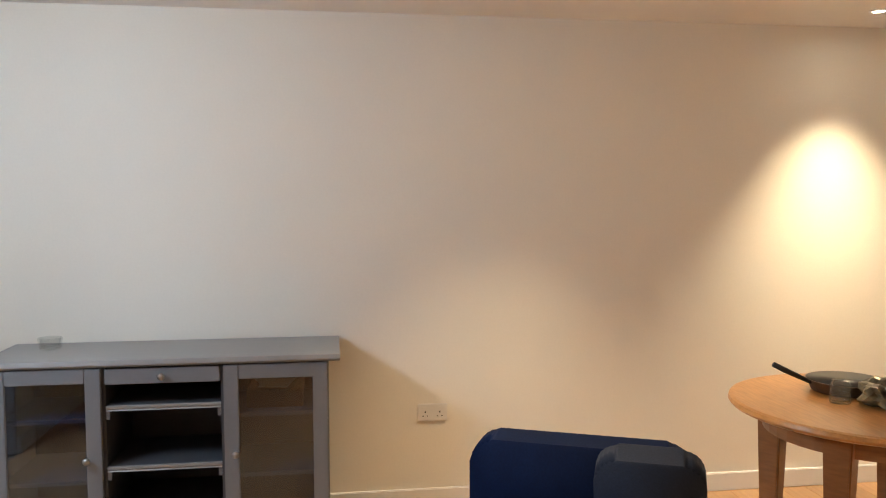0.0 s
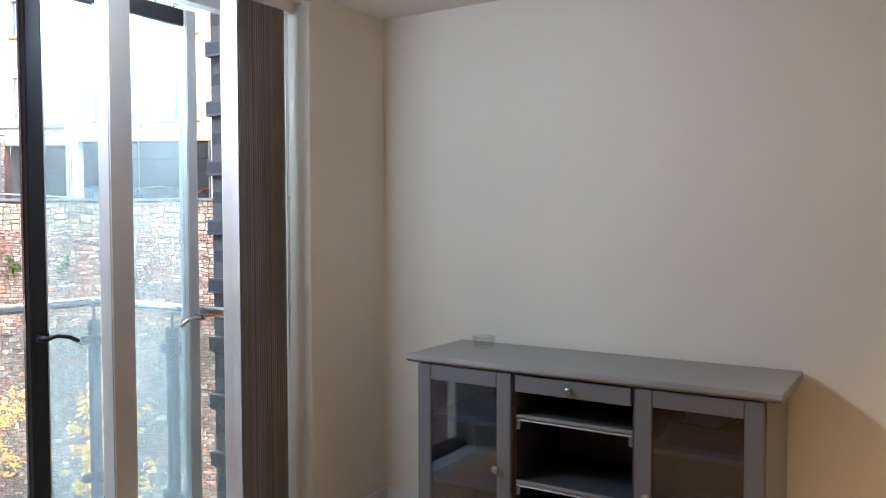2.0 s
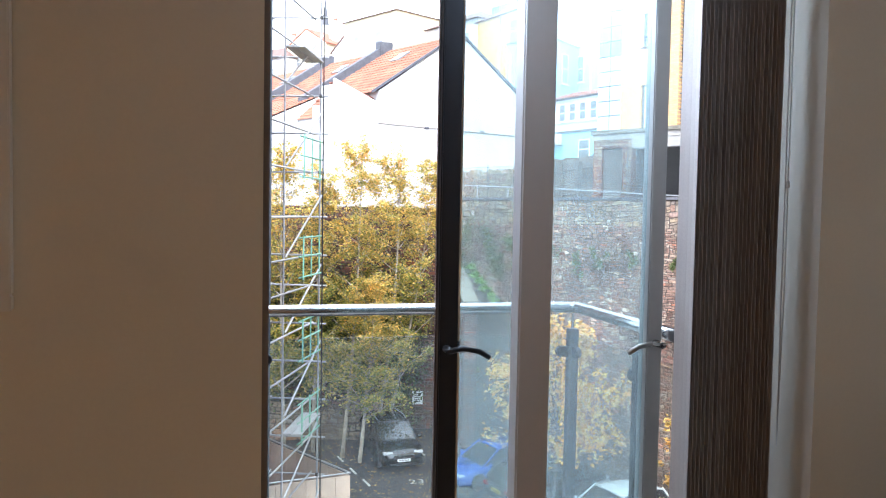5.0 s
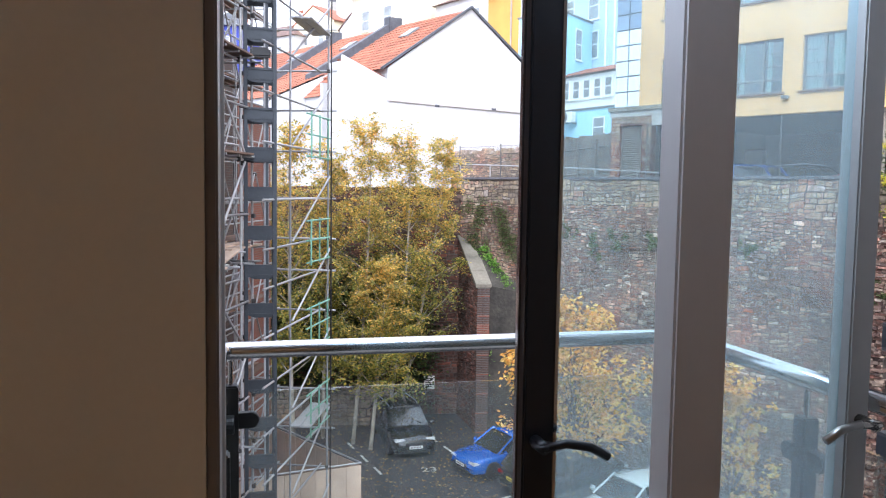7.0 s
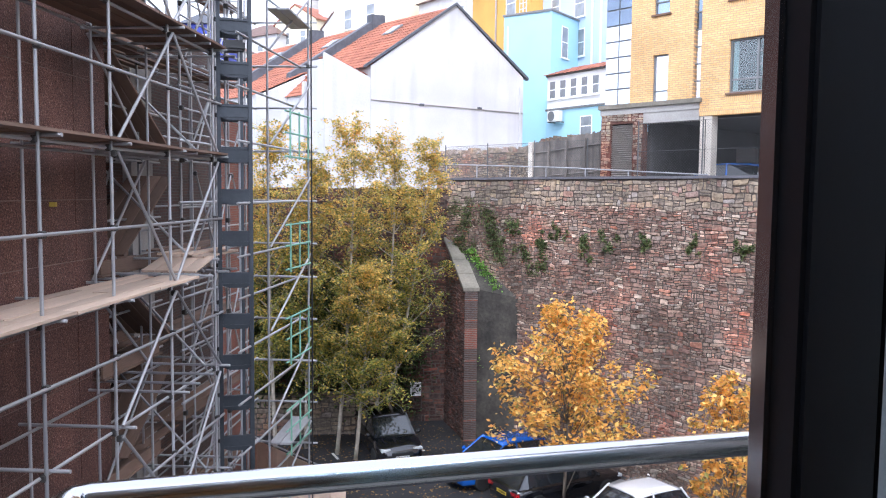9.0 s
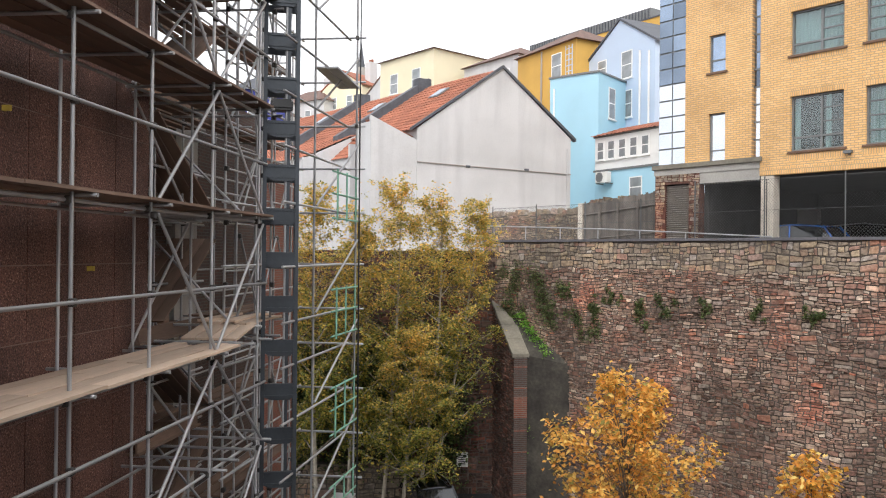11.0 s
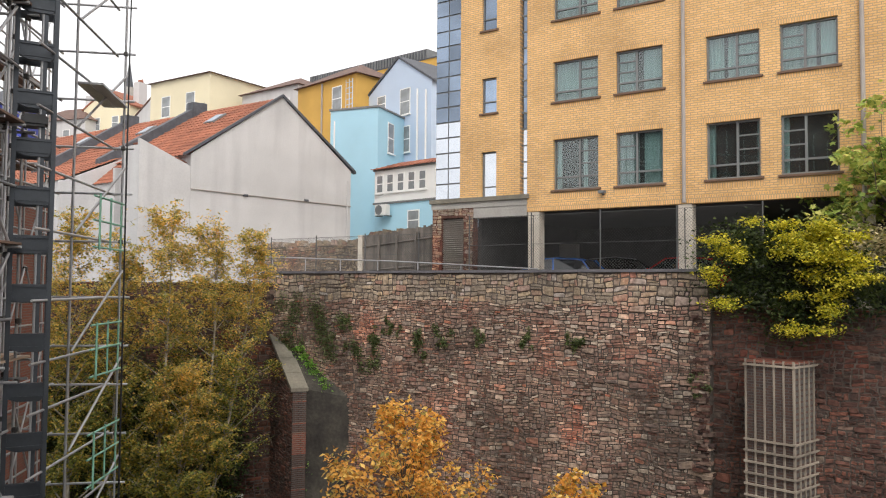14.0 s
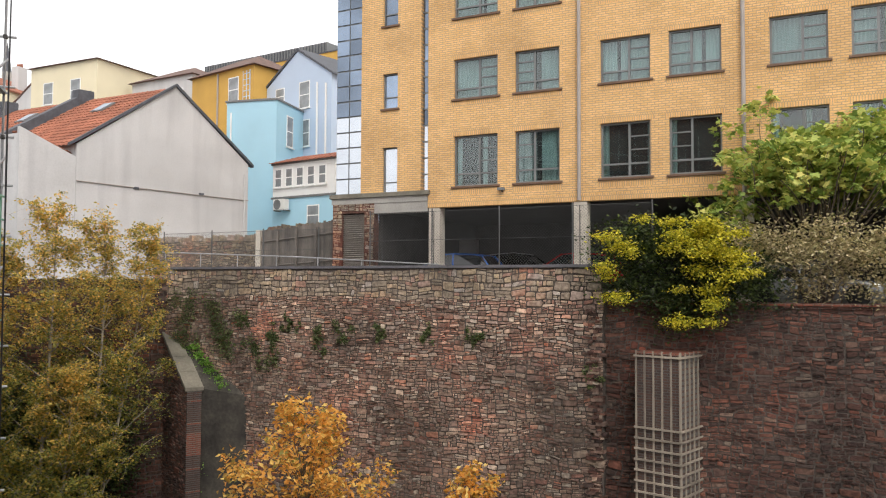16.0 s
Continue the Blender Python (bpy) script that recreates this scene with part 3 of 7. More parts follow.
# ---- the flat: things ----
def sideboard():
    top = holder("sideboard", pose(0, 0, 0), "grey painted sideboard with two glazed doors and open shelves", "sideboard")
    y0, y1, xf, xb = -1.86, -0.51, -0.45, -0.022
    part("top", prism([(-0.48, 0.852), (-0.474, 0.87), (-0.021, 0.87), (-0.021, 0.838), (-0.46, 0.838), (-0.475, 0.846)], "y", -1.91, -0.46), GREY_LIT, top, "grey top with a moulded edge", bevel=0.002)
    part("side", box(xf, y0, 0.02, xb, y0 + 0.022, 0.838), GREY_PAINT, top, bevel=0.002)
    part("side", box(xf, y1 - 0.022, 0.02, xb, y1, 0.838), GREY_PAINT, top, bevel=0.002)
    part("back", box(-0.034, y0 + 0.022, 0.06, xb, y1 - 0.022, 0.838), GREY_SHADE, top)
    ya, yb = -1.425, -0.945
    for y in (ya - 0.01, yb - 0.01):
        part("divider", box(xf + 0.002, y, 0.062, -0.035, y + 0.02, 0.837), GREY_SHADE, top)
    part("bottom", box(xf + 0.001, y0 + 0.023, 0.06, -0.035, y1 - 0.023, 0.085), GREY_PAINT, top)
    part("plinth", box(xf + 0.004, y0 + 0.023, 0.0, xf + 0.024, y1 - 0.023, 0.059), GREY_PAINT, top, bevel=0.002)
    for y in (y0 + 0.03, y1 - 0.03):
        for x in (xf + 0.03, xb - 0.03):
            part("foot", turned([(0.022, 0), (0.026, 0.02)], 12, centre=(x, y, 0)), GREY_PAINT, top)
    drawer = part("drawer", box(-0.466, ya + 0.012, 0.768, -0.10, yb - 0.012, 0.832), GREY_PAINT, top, bevel=0.003)
    def knob(y, z, parent):
        bm = turned([(0.006, 0), (0.006, 0.012), (0.013, 0.018), (0.0155, 0.026), (0.011, 0.033), (0.003, 0.035)], 16)
        bm.transform(pose(-0.466, y, z, 0, -90, 0))
        part("knob", bm, PEWTER, parent, "round pewter knob", smooth=True)
    knob(-1.185, 0.80, drawer)
    for z in (0.655, 0.40, 0.20):
        # shelf board takes the shaded grey, its front edge the lighter one
        shelf = part("shelf", box(-0.436, ya + 0.0105, z, -0.036, yb - 0.0105, z + 0.02), GREY_SHADE, top, "grey shelf in a shaded tone with a lightened moulded front")
        part("moulding", prism([(-0.452, z), (-0.446, z + 0.008), (-0.453, z + 0.012), (-0.453, z + 0.021), (-0.4365, z + 0.021), (-0.4365, z)], "y", ya + 0.0105, yb - 0.0105), GREY_LIT, shelf)
        for y in (ya + 0.011, yb - 0.025):
            part("corner_bracket", prism([(-0.448, z - 0.001), (-0.448, z - 0.035), (-0.44, z - 0.03), (-0.41, z - 0.001)], "y", y, y + 0.014), GREY_PAINT, top)
    for lo, hi, knob_y in ((y0 + 0.003, ya - 0.003, -1.475), (yb + 0.003, y1 - 0.003, -0.885)):
        leaf = part("glass_door", box(-0.47, lo, 0.07, -0.4505, lo + 0.062, 0.835), GREY_PAINT, top, "framed glass door", bevel=0.003)
        part("stile", box(-0.47, hi - 0.062, 0.07, -0.4505, hi, 0.835), GREY_PAINT, leaf, bevel=0.003)
        part("rail", box(-0.469, lo + 0.062, 0.07, -0.451, hi - 0.062, 0.135), GREY_PAINT, leaf, bevel=0.003)
        part("rail", box(-0.469, lo + 0.062, 0.775, -0.451, hi - 0.062, 0.835), GREY_PAINT, leaf, bevel=0.003)
        part("pane", box(-0.463, lo + 0.0625, 0.1355, -0.459, hi - 0.0625, 0.7745), GLASS_CAB, leaf)
        knob(knob_y, 0.46, leaf)
        for z in (0.605, 0.345):
            part("inner_shelf", box(-0.43, lo + 0.025, z, -0.036, hi - 0.025, z + 0.018), GREY_PAINT, top)
    return top


sideboard()
box_lid = holder("document_box", pose(-0.24, -1.63, 0.6235), "dark box with papers on it inside the sideboard", "box")
part("box_body", box(-0.13, -0.12, 0, 0.13, 0.12, 0.08), PLASTIC_BLACK, box_lid, bevel=0.004)
for k in range(3):
    bm = box(-0.10, -0.07, 0.081 + k * 0.003, 0.08, 0.06, 0.083 + k * 0.003)
    bm.transform(pose(0.01 * k, 0.015 * k, 0, 0, 0, 14 * k - 10))
    part("sheet", bm, PAPER, box_lid)
ash = holder("glass_dish", pose(-0.17, -0.655, 0.8705), "small round clear glass dish on the sideboard", "dish")
part("dish_body", turned([(0.034, 0), (0.044, 0.003), (0.050, 0.045), (0.047, 0.05), (0.042, 0.047), (0.038, 0.014), (0.004, 0.010)], 24), ASHTRAY, ash, smooth=True)

sock = holder("wall_socket", pose(-0.0005, -2.362, 0.475), "white double wall socket with switches", "socket")
part("face_plate", box(-0.009, -0.073, -0.043, 0, 0.073, 0.043), PLASTIC_WHITE, sock, bevel=0.003)
for y in (-0.036, 0.036):
    part("switch", box(-0.014, y - 0.008, 0.012, -0.0092, y + 0.008, 0.03), PLASTIC_WHITE, sock, bevel=0.002)
    for dy, z, h in ((0, 0.002, 0.008), (-0.011, -0.018, 0.005), (0.011, -0.018, 0.005)):
        part("pin_hole", box(-0.0096, y + dy - 0.003, z - h / 2, -0.0091, y + dy + 0.003, z + h / 2), PLASTIC_BLACK, sock)

picture = holder("framed_picture", pose(-2.98, -0.001, 1.62), "framed picture with a pale frame on the wall", "picture")
for n, (x0, z0, x1, z1) in enumerate(((-0.36, -0.43, 0.36, -0.395), (-0.36, 0.395, 0.36, 0.43), (-0.36, -0.395, -0.325, 0.395), (0.325, -0.395, 0.36, 0.395))):
    part("frame_bar", box(x0, -0.028, z0, x1, 0, z1), GLOSS_WHITE, picture, bevel=0.003)
part("mount", box(-0.325, -0.012, -0.395, 0.325, -0.002, 0.395), PAPER, picture)
part("print", box(-0.26, -0.0145, -0.30, 0.26, -0.0125, 0.30), surface("brown_print", (0.2, 0.13, 0.09), 0.6, vary=0.5, fine=5, coarse=3, relief=0), picture, "brown toned print")


def soft_box(x0, y0, z0, x1, y1, z1, r, bulge=0.0):
    bm = box(x0, y0, z0, x1, y1, z1)
    bmesh.ops.bevel(bm, geom=bm.edges[:] + bm.verts[:], offset=r, segments=4, affect="EDGES", clamp_overlap=True)
    return bm


def rounded(y0, z0, y1, z1, r):
    pts = []
    for cy, cz, q0 in ((y1 - r, z1 - r, 0), (y0 + r, z1 - r, 90), (y0 + r, z0 + r, 180), (y1 - r, z0 + r, 270)):
        pts += [(cy + r * math.cos(radians(q0 + q)), cz + r * math.sin(radians(q0 + q))) for q in range(0, 91, 15)]
    return pts


chair = holder("armchair", pose(-1.59, -2.58, 0, 0, 0, -24), "navy blue velvet armchair with a low curved back", "armchair")
part("backrest", prism(rounded(-0.34, 0.26, 0.34, 0.76, 0.075), "x", 0.10, 0.24), VELVET, chair, smooth=True, bevel=0.028)
part("seat", soft_box(-0.40, -0.25, 0.24, 0.095, 0.25, 0.43, 0.09), VELVET, chair, smooth=True)
for y in (-0.36, 0.26):
    part("arm", prism(rounded(y, 0.24, y + 0.10, 0.46, 0.045), "x", -0.40, 0.098), VELVET, chair, bevel=0.015)
for x in (-0.36, 0.16):
    for y in (-0.30, 0.30):
        part("leg", tube([(x, y, 0.25), (x * 1.06, y * 1.06, 0)], 0.014, 10, radii=[0.02, 0.012]), OAK_DARK, chair)
cushion = holder("cushion", pose(-1.555, -2.835, 0.40, 0, -14, -24), "dark blue square cushion leaning on the armchair", "cushion")
part("cushion_cover", prism(rounded(-0.16, 0.04, 0.16, 0.385, 0.07), "x", -0.05, 0.05), surface("blue_grey_cloth", (0.007, 0.014, 0.034), 0.95, vary=0.3, fine=150, relief=0.2), cushion, smooth=True, bevel=0.03)

table = holder("dining_table", pose(-1.07, -3.92, 0), "round honey oak dining table on tapered legs", "table")
part("tabletop", turned([(0.49, 0.705), (0.505, 0.712), (0.512, 0.722), (0.508, 0.736), (0.495, 0.74), (0.002, 0.74)], 64), OAK, table, smooth=False)
part("apron", turned([(0.38, 0.62), (0.38, 0.705), (0.34, 0.705), (0.34, 0.62)], 40), OAK_DARK, table)
for a in (40, 130, 220, 310):
    cx, cy = 0.36 * math.cos(radians(a)), 0.36 * math.sin(radians(a))
    bm = prism([(-0.05, -0.05), (0.05, -0.05), (0.05, 0.05), (-0.05, 0.05)], "z", 0, 0.7)
    for v in bm.verts:
        s = 0.6 if v.co.z < 0.1 else 1
        v.co.x, v.co.y = v.co.x * s, v.co.y * s
    bm.transform(pose(cx, cy, 0, 0, 0, a))
    part("leg", bm, OAK_DARK, table, bevel=0.006)
pan = holder("frying_pan", pose(-0.915, -3.93, 0.7405, 0, 0, 84), "black frying pan standing on the table", "pan")
part("pan_body", turned([(0.10, 0), (0.13, 0.006), (0.15, 0.05), (0.153, 0.052), (0.149, 0.052)], 36), surface("brown_pan_enamel", (0.20, 0.13, 0.085), 0.35, 0.4, vary=0.2, relief=0.05), pan, "brown outside", smooth=True)
part("pan_lining", turned([(0.1485, 0.0525), (0.147, 0.048), (0.126, 0.014), (0.002, 0.012)], 36), PLASTIC_BLACK, pan, "black non-stick inside", smooth=True)
part("pan_handle", tube([(0.145, 0, 0.042), (0.19, 0, 0.062), (0.25, 0, 0.09), (0.30, 0, 0.115)], 0.011, 10, radii=[0.009, 0.010, 0.012, 0.011]), PLASTIC_BLACK, pan, smooth=True)
jar = holder("glass_jar", pose(-1.066, -3.80, 0.7405), "small clear glass jar on the table", "jar")
part("jar_body", turned([(0.035, 0), (0.038, 0.004), (0.038, 0.07), (0.030, 0.08), (0.030, 0.09), (0.027, 0.09), (0.034, 0.066), (0.034, 0.008), (0.002, 0.007)], 20), ASHTRAY, jar, smooth=True)
bag = holder("crumpled_packet", pose(-1.15, -3.92, 0.7405), "crumpled black and yellow packet on the table", "packet")
bm = bmesh.new()
bmesh.ops.create_icosphere(bm, subdivisions=3, radius=0.085)
for v in bm.verts:
    v.co *= 1 + 0.45 * noise.noise(v.co * 22) + 0.25 * noise.noise(v.co * 50)
    v.co.z = max(0, v.co.z * 0.7 + 0.05)
part("wrapper", bm, surface("packet_foil", (0.25, 0.21, 0.12), 0.35, 0.3, vary=0.8, fine=25, coarse=14, relief=0.3), bag)

for k, (lx, ly) in enumerate(DOWNLIGHTS):
    d = holder("downlight", pose(lx, ly, 2.4), "round recessed ceiling downlight, lit", "ceiling light", "ceiling downlights")
    part("trim_ring", turned([(0.042, -0.001), (0.043, -0.006), (0.030, -0.008), (0.028, -0.001)], 28), GLOSS_WHITE, d, smooth=True)
    part("lamp_face", turned([(0.027, -0.003), (0.027, -0.001)], 24), LAMP_GLOW, d, "glowing lamp")

# ---- balcony ----
slab = tagged(finish("balcony_floor", box(-2.2, 0.355, -0.28, -0.6, 1.42, -0.10), CONCRETE, bevel=0.01), "grey concrete balcony floor slab", "balcony floor", kind="structure")
rail = holder("balcony_railing", pose(0, 0, 0), "stainless steel balcony handrail with glass panels and dark posts", "railing")
part("handrail", tube([(-2.12, 0.36, 1.01), (-2.12, 1.30, 1.01), (-2.11, 1.325, 1.01), (-2.085, 1.335, 1.01), (-0.72, 1.335, 1.01), (-0.695, 1.325, 1.01), (-0.685, 1.30, 1.01), (-0.685, 0.36, 1.01)], 0.024, 20), STEEL, rail, "brushed steel tube", smooth=True)
for px, py in ((-2.09, 1.30), (-0.715, 1.30), (-0.70, 0.72), (-2.10, 0.72)):
    post = part("post", box(px - 0.022, py - 0.022, -0.1, px + 0.022, py + 0.022, 0.92), POST_DARK, rail, "dark square post", bevel=0.004)
    part("pin", tube([(px, py, 0.921), (px, py, 0.985)], 0.007, 10), STEEL, post)
    for z in (0.82, 0.12):
        for ax, ay in ((1, 0), (-1, 0), (0, -1), (0, 1)):
            inside = -2.12 < px + ax * 0.06 < -0.68 and py + ay * 0.06 < 1.335
            if (ax and py > 1.2 and inside) or (ay == -1) or (ay == 1 and py < 1.2):
                bm = turned([(0.022, -0.011), (0.024, -0.006), (0.024, 0.006), (0.022, 0.011)], 16, centre=(0, 0, 0))
                bm.transform(pose(px + ax * 0.055, py + ay * 0.055, z, 90 if ax else 0, 0 if ax else 90, 0))
                box(px + min(0, ax) * 0.055 - (0.011 if ay else 0), py + min(0, ay) * 0.055 - (0.011 if ax else 0), z - 0.022,
                    px + max(0, ax) * 0.055 + (0.011 if ay else 0), py + max(0, ay) * 0.055 + (0.011 if ax else 0), z + 0.022, bm)
                part("clamp", bm, POST_DARK, post, "round glass clamp")
for x0, y0, x1, y1 in ((-2.04, 1.296, -0.765, 1.306), (-2.105, 0.775, -2.095, 1.25), (-0.705, 0.775, -0.695, 1.25), (-2.105, 0.38, -2.095, 0.67), (-0.705, 0.38, -0.695, 0.67)):
    g = part("glass_panel", box(x0, y0, -0.04, x1, y1, 0.90), GLASS_CLEAR, rail, "clear toughened glass")
    g.visible_shadow = False

# Outside of the block of flats, below and beside the balcony.
tagged(finish("wall_flats", box(-9, -9, GROUND, 4, 0.354, -0.301), DARK_BRICK), "dark brick outside wall of the flats", "wall", kind="structure")
pier = tagged(finish("wall_pier", box(-0.33, 0.356, GROUND, 3.0, 0.85, 4.5), PIER_BRICK), "dark blue-grey brick pier beside the balcony", "wall", kind="structure")
for k in range(30):
    if k % 2:
        part("quoin", box(-0.365, 0.62, -0.6 + k * 0.15, -0.331, 0.852, -0.6 + k * 0.15 + 0.075), PIER_BRICK, pier)


# ---- ground, terrace and hillside ----
tagged(finish("ground", box(-2500, -2500, GROUND - 0.5, 2500, 2500, GROUND), ASPHALT), "dark wet asphalt of the car park with fallen leaves", "ground", kind="structure")


def hill():
    """The higher ground behind the stone wall: level near the wall, then climbing."""
    bm = bmesh.new()
    ds = [22.45, 26, 31, 38, 46, 56, 70, 100, 200, 500, 1200]
    zs = [1.22, 1.25, 1.3, 2.0, 4.0, 6.0, 8.0, 9, 10, 11, 12]
    rows = [[bm.verts.new((s, d, z)) for s in (-900, -120, -60, -26, -8.2)] for d, z in zip(ds, zs)]
    for a, b in zip(rows, rows[1:]):
        for k in range(4):
            bm.faces.new((a[k], a[k + 1], b[k + 1], b[k]))
    rows2 = [[bm.verts.new((s, d, z - 0.37)) for s in (-8.2, 40, 900)] for d, z in zip(ds, zs)]
    for a, b in zip(rows2, rows2[1:]):
        for k in range(2):
            bm.faces.new((a[k], a[k + 1], b[k + 1], b[k]))
    ob = tagged(finish("ground_terrace", bm, CONCRETE), "paved higher ground above the stone retaining wall", "ground", kind="structure")
    ob.matrix_basis = SLOPE


hill()

# ---- yellow brick office block ----
YB = 24.08
office = holder("office_building", SLOPE, "yellow brick office block on columns above an open car park", "building")
ROOF = 17.5


def holes_wall(x0, x1, z0, z1, openings, y, thick, material, parent, name="wall"):
    """A wall in one piece with openings and their reveals cut through it."""
    xs = sorted({x0, x1, *[v for o in openings for v in o[:2]]})
    zs = sorted({z0, z1, *[v for o in openings for v in o[2:]]})
    bm, corner = bmesh.new(), {}

    def vert(i, k, d):
        if (i, k, d) not in corner:
            corner[i, k, d] = bm.verts.new((xs[i], y + d * thick, zs[k]))
        return corner[i, k, d]

    def solid(i, k):
        if not (0 <= i < len(xs) - 1 and 0 <= k < len(zs) - 1):
            return False
        x, z = (xs[i] + xs[i + 1]) / 2, (zs[k] + zs[k + 1]) / 2
        return not any(o[0] < x < o[1] and o[2] < z < o[3] for o in openings)
    for i in range(len(xs) - 1):
        for k in range(len(zs) - 1):
            if not solid(i, k):
                continue
            for d in (0, 1):
                bm.faces.new([vert(*p, d) for p in ((i, k), (i + 1, k), (i + 1, k + 1), (i, k + 1))])
            for di, dk, p, q in ((-1, 0, (i, k), (i, k + 1)), (1, 0, (i + 1, k), (i + 1, k + 1)), (0, -1, (i, k), (i + 1, k)), (0, 1, (i, k + 1), (i + 1, k + 1))):
                if not solid(i + di, k + dk):
                    bm.faces.new((vert(*p, 0), vert(*q, 0), vert(*q, 1), vert(*p, 1)))
    return part(name, bm, material, parent)


COLS = [(-14.05, -12.36), (-11.72, -10.12), (-8.73, -7.11), (-6.53, -4.95), (-3.58, -2.0), (-1.4, 0.2), (1.6, 3.2), (4.0, 5.6)]
ROWS = [(4.93, 6.73), (8.06, 9.50), (11.0, 12.5), (14.0, 15.5)]
BOX_WINDOWS = [(a, b, lo, hi) for a, b in COLS for lo, hi in ROWS]
NARROW = [(-17.04, -16.40, lo, hi) for lo, hi in ((4.80, 6.55), (8.0, 9.33), (11.15, 12.5), (14.2, 15.5))]
STRIP = [(-15.42, -15.10, 4.86, ROOF - 0.4)]
holes_wall(-17.99, -15.10, 4.86, ROOF, NARROW + STRIP, YB + 0.06, 0.3, YELLOW_BRICK, office)
holes_wall(-15.09, 12.0, 4.22, ROOF, BOX_WINDOWS, YB, 0.3, YELLOW_BRICK, office)
part("side_wall", box(-19.2, YB + 0.37, 4.86, 12.0, YB + 14, ROOF), YELLOW_BRICK, office)
part("roof", box(-19.4, YB - 0.1, ROOF, 12.2, YB + 14.1, ROOF + 0.25), METAL_GREY, office)


def curtain(x0, x1, z0, z1, y, parent):
    """A pleated curtain hanging behind the glass."""
    n = max(4, int((x1 - x0) / 0.026))
    bm, rows = bmesh.new(), []
    for z in (z0, z1):
        rows.append([bm.verts.new((x0 + (x1 - x0) * i / n, y + 0.022 * math.sin(i * 1.57) + 0.008 * math.sin(i * 0.37), z)) for i in range(n + 1)])
    for i in range(n):
        bm.faces.new((rows[0][i], rows[0][i + 1], rows[1][i + 1], rows[1][i]))
    part("curtain", bm, CURTAIN, parent, "pleated grey-green curtain", smooth=True)


def office_window(x0, x1, z0, z1, k, drawn):
    """A metal window in its reveal; drawn: stretches of its width that curtains cover."""
    # near-black sheet stands for the dim room behind the glass
    w = part("window", box(x0 + 0.02, YB + 0.345, z0 + 0.02, x1 - 0.02, YB + 0.355, z1 - 0.02), INSIDE_SHADE, office, "metal framed window with curtains behind")
    part("pane", box(x0 + 0.05, YB + 0.15, z0 + 0.05, x1 - 0.05, YB + 0.158, z1 - 0.05), OFFICE_GLASS, w)
    for a, b, c, d in ((x0, x1, z0, z0 + 0.06), (x0, x1, z1 - 0.06, z1), (x0, x0 + 0.06, z0 + 0.06, z1 - 0.06), (x1 - 0.06, x1, z0 + 0.06, z1 - 0.06)):
        part("frame_bar", box(a, YB + 0.10, c, b, YB + 0.19, d), METAL_GREY, w)
    m = x0 + (x1 - x0) * (0.57 if k % 2 == 0 else 0.43)
    h = z1 - z0
    part("transom", box(x0 + 0.06, YB + 0.108, z0 + h * 0.25 - 0.03, x1 - 0.06, YB + 0.188, z0 + h * 0.25 + 0.03), METAL_GREY, w)
    part("mullion", box(m - 0.035, YB + 0.105, z0 + 0.06, m + 0.035, YB + 0.185, z1 - 0.06), METAL_GREY, w)
    lo, hi = (m + 0.036, x1 - 0.06) if k % 2 == 0 else (x0 + 0.06, m - 0.036)
    for f in (0.5, 0.74):
        part("glazing_bar", box(lo, YB + 0.115, z0 + h * f - 0.02, hi, YB + 0.175, z0 + h * f + 0.02), METAL_GREY, w)
    for a, b in drawn:
        curtain(x0 + 0.04 + (x1 - x0 - 0.08) * a, x0 + 0.04 + (x1 - x0 - 0.08) * b, z0 + 0.03, z1 - 0.03, YB + 0.27, w)
    part("sill", box(x0 - 0.08, YB - 0.06, z0 - 0.07, x1 + 0.1, YB + 0.10, z0 - 0.002), SILL_RUST, w)
    part("soldier_course", box(x0 - 0.12, YB - 0.004, z1 + 0.002, x1 + 0.12, YB + 0.02, z1 + 0.228), SOLDIER, w)
    part("brick_apron", box(x0 - 0.08, YB - 0.004, z0 - 0.29, x1 + 0.08, YB + 0.02, z0 - 0.072), SOLDIER, w)


DRAWN = [[(0.0, 0.42), (0.55, 1.0)], [(0.0, 1.0)], [(0.0, 0.62), (0.70, 1.0)], [(0.0, 0.30), (0.38, 1.0)]]
for k, (a, b) in enumerate(COLS):
    for j, (lo, hi) in enumerate(ROWS):
        drawn = DRAWN[(k * 3 + j) % 4]
        if j == 0:
            drawn = ([(0.0, 0.12), (0.62, 0.72)], [(0.0, 0.44), (0.56, 1.0)], [(0.0, 0.13), (0.93, 1.0)], [(0.0, 0.10)])[k % 4]
        office_window(a, b, lo, hi, k, drawn)
part("soldier_course", box(-15.09, YB - 0.004, 4.222, 12.0, YB + 0.02, 4.45), SOLDIER, office)
for a, b, lo, hi in NARROW:
    w = part("narrow_window", box(a + 0.03, YB + 0.20, lo + 0.03, b - 0.03, YB + 0.22, hi - 0.03), PANE_BRIGHT if lo < 6 else PANE_BLUE, office, "narrow window reflecting the sky")
    for q in ((a, lo, a + 0.045, hi), (b - 0.045, lo, b, hi), (a + 0.045, hi - 0.05, b - 0.045, hi), (a + 0.045, lo, b - 0.045, lo + 0.05), (a + 0.045, lo + 0.42, b - 0.045, lo + 0.46)):
        part("frame_bar", box(q[0], YB + 0.15, q[1], q[2], YB + 0.23, q[3]), METAL_GREY, w)
    part("sill", box(a - 0.08, YB, lo - 0.07, b + 0.08, YB + 0.15, lo - 0.002), SILL_RUST, w)
glazing = part("curtain_wall", box(-19.2, YB + 0.20, 4.86, -17.995, YB + 0.36, ROOF), METAL_GREY, office, "blue glazed stair tower")
z = 4.9
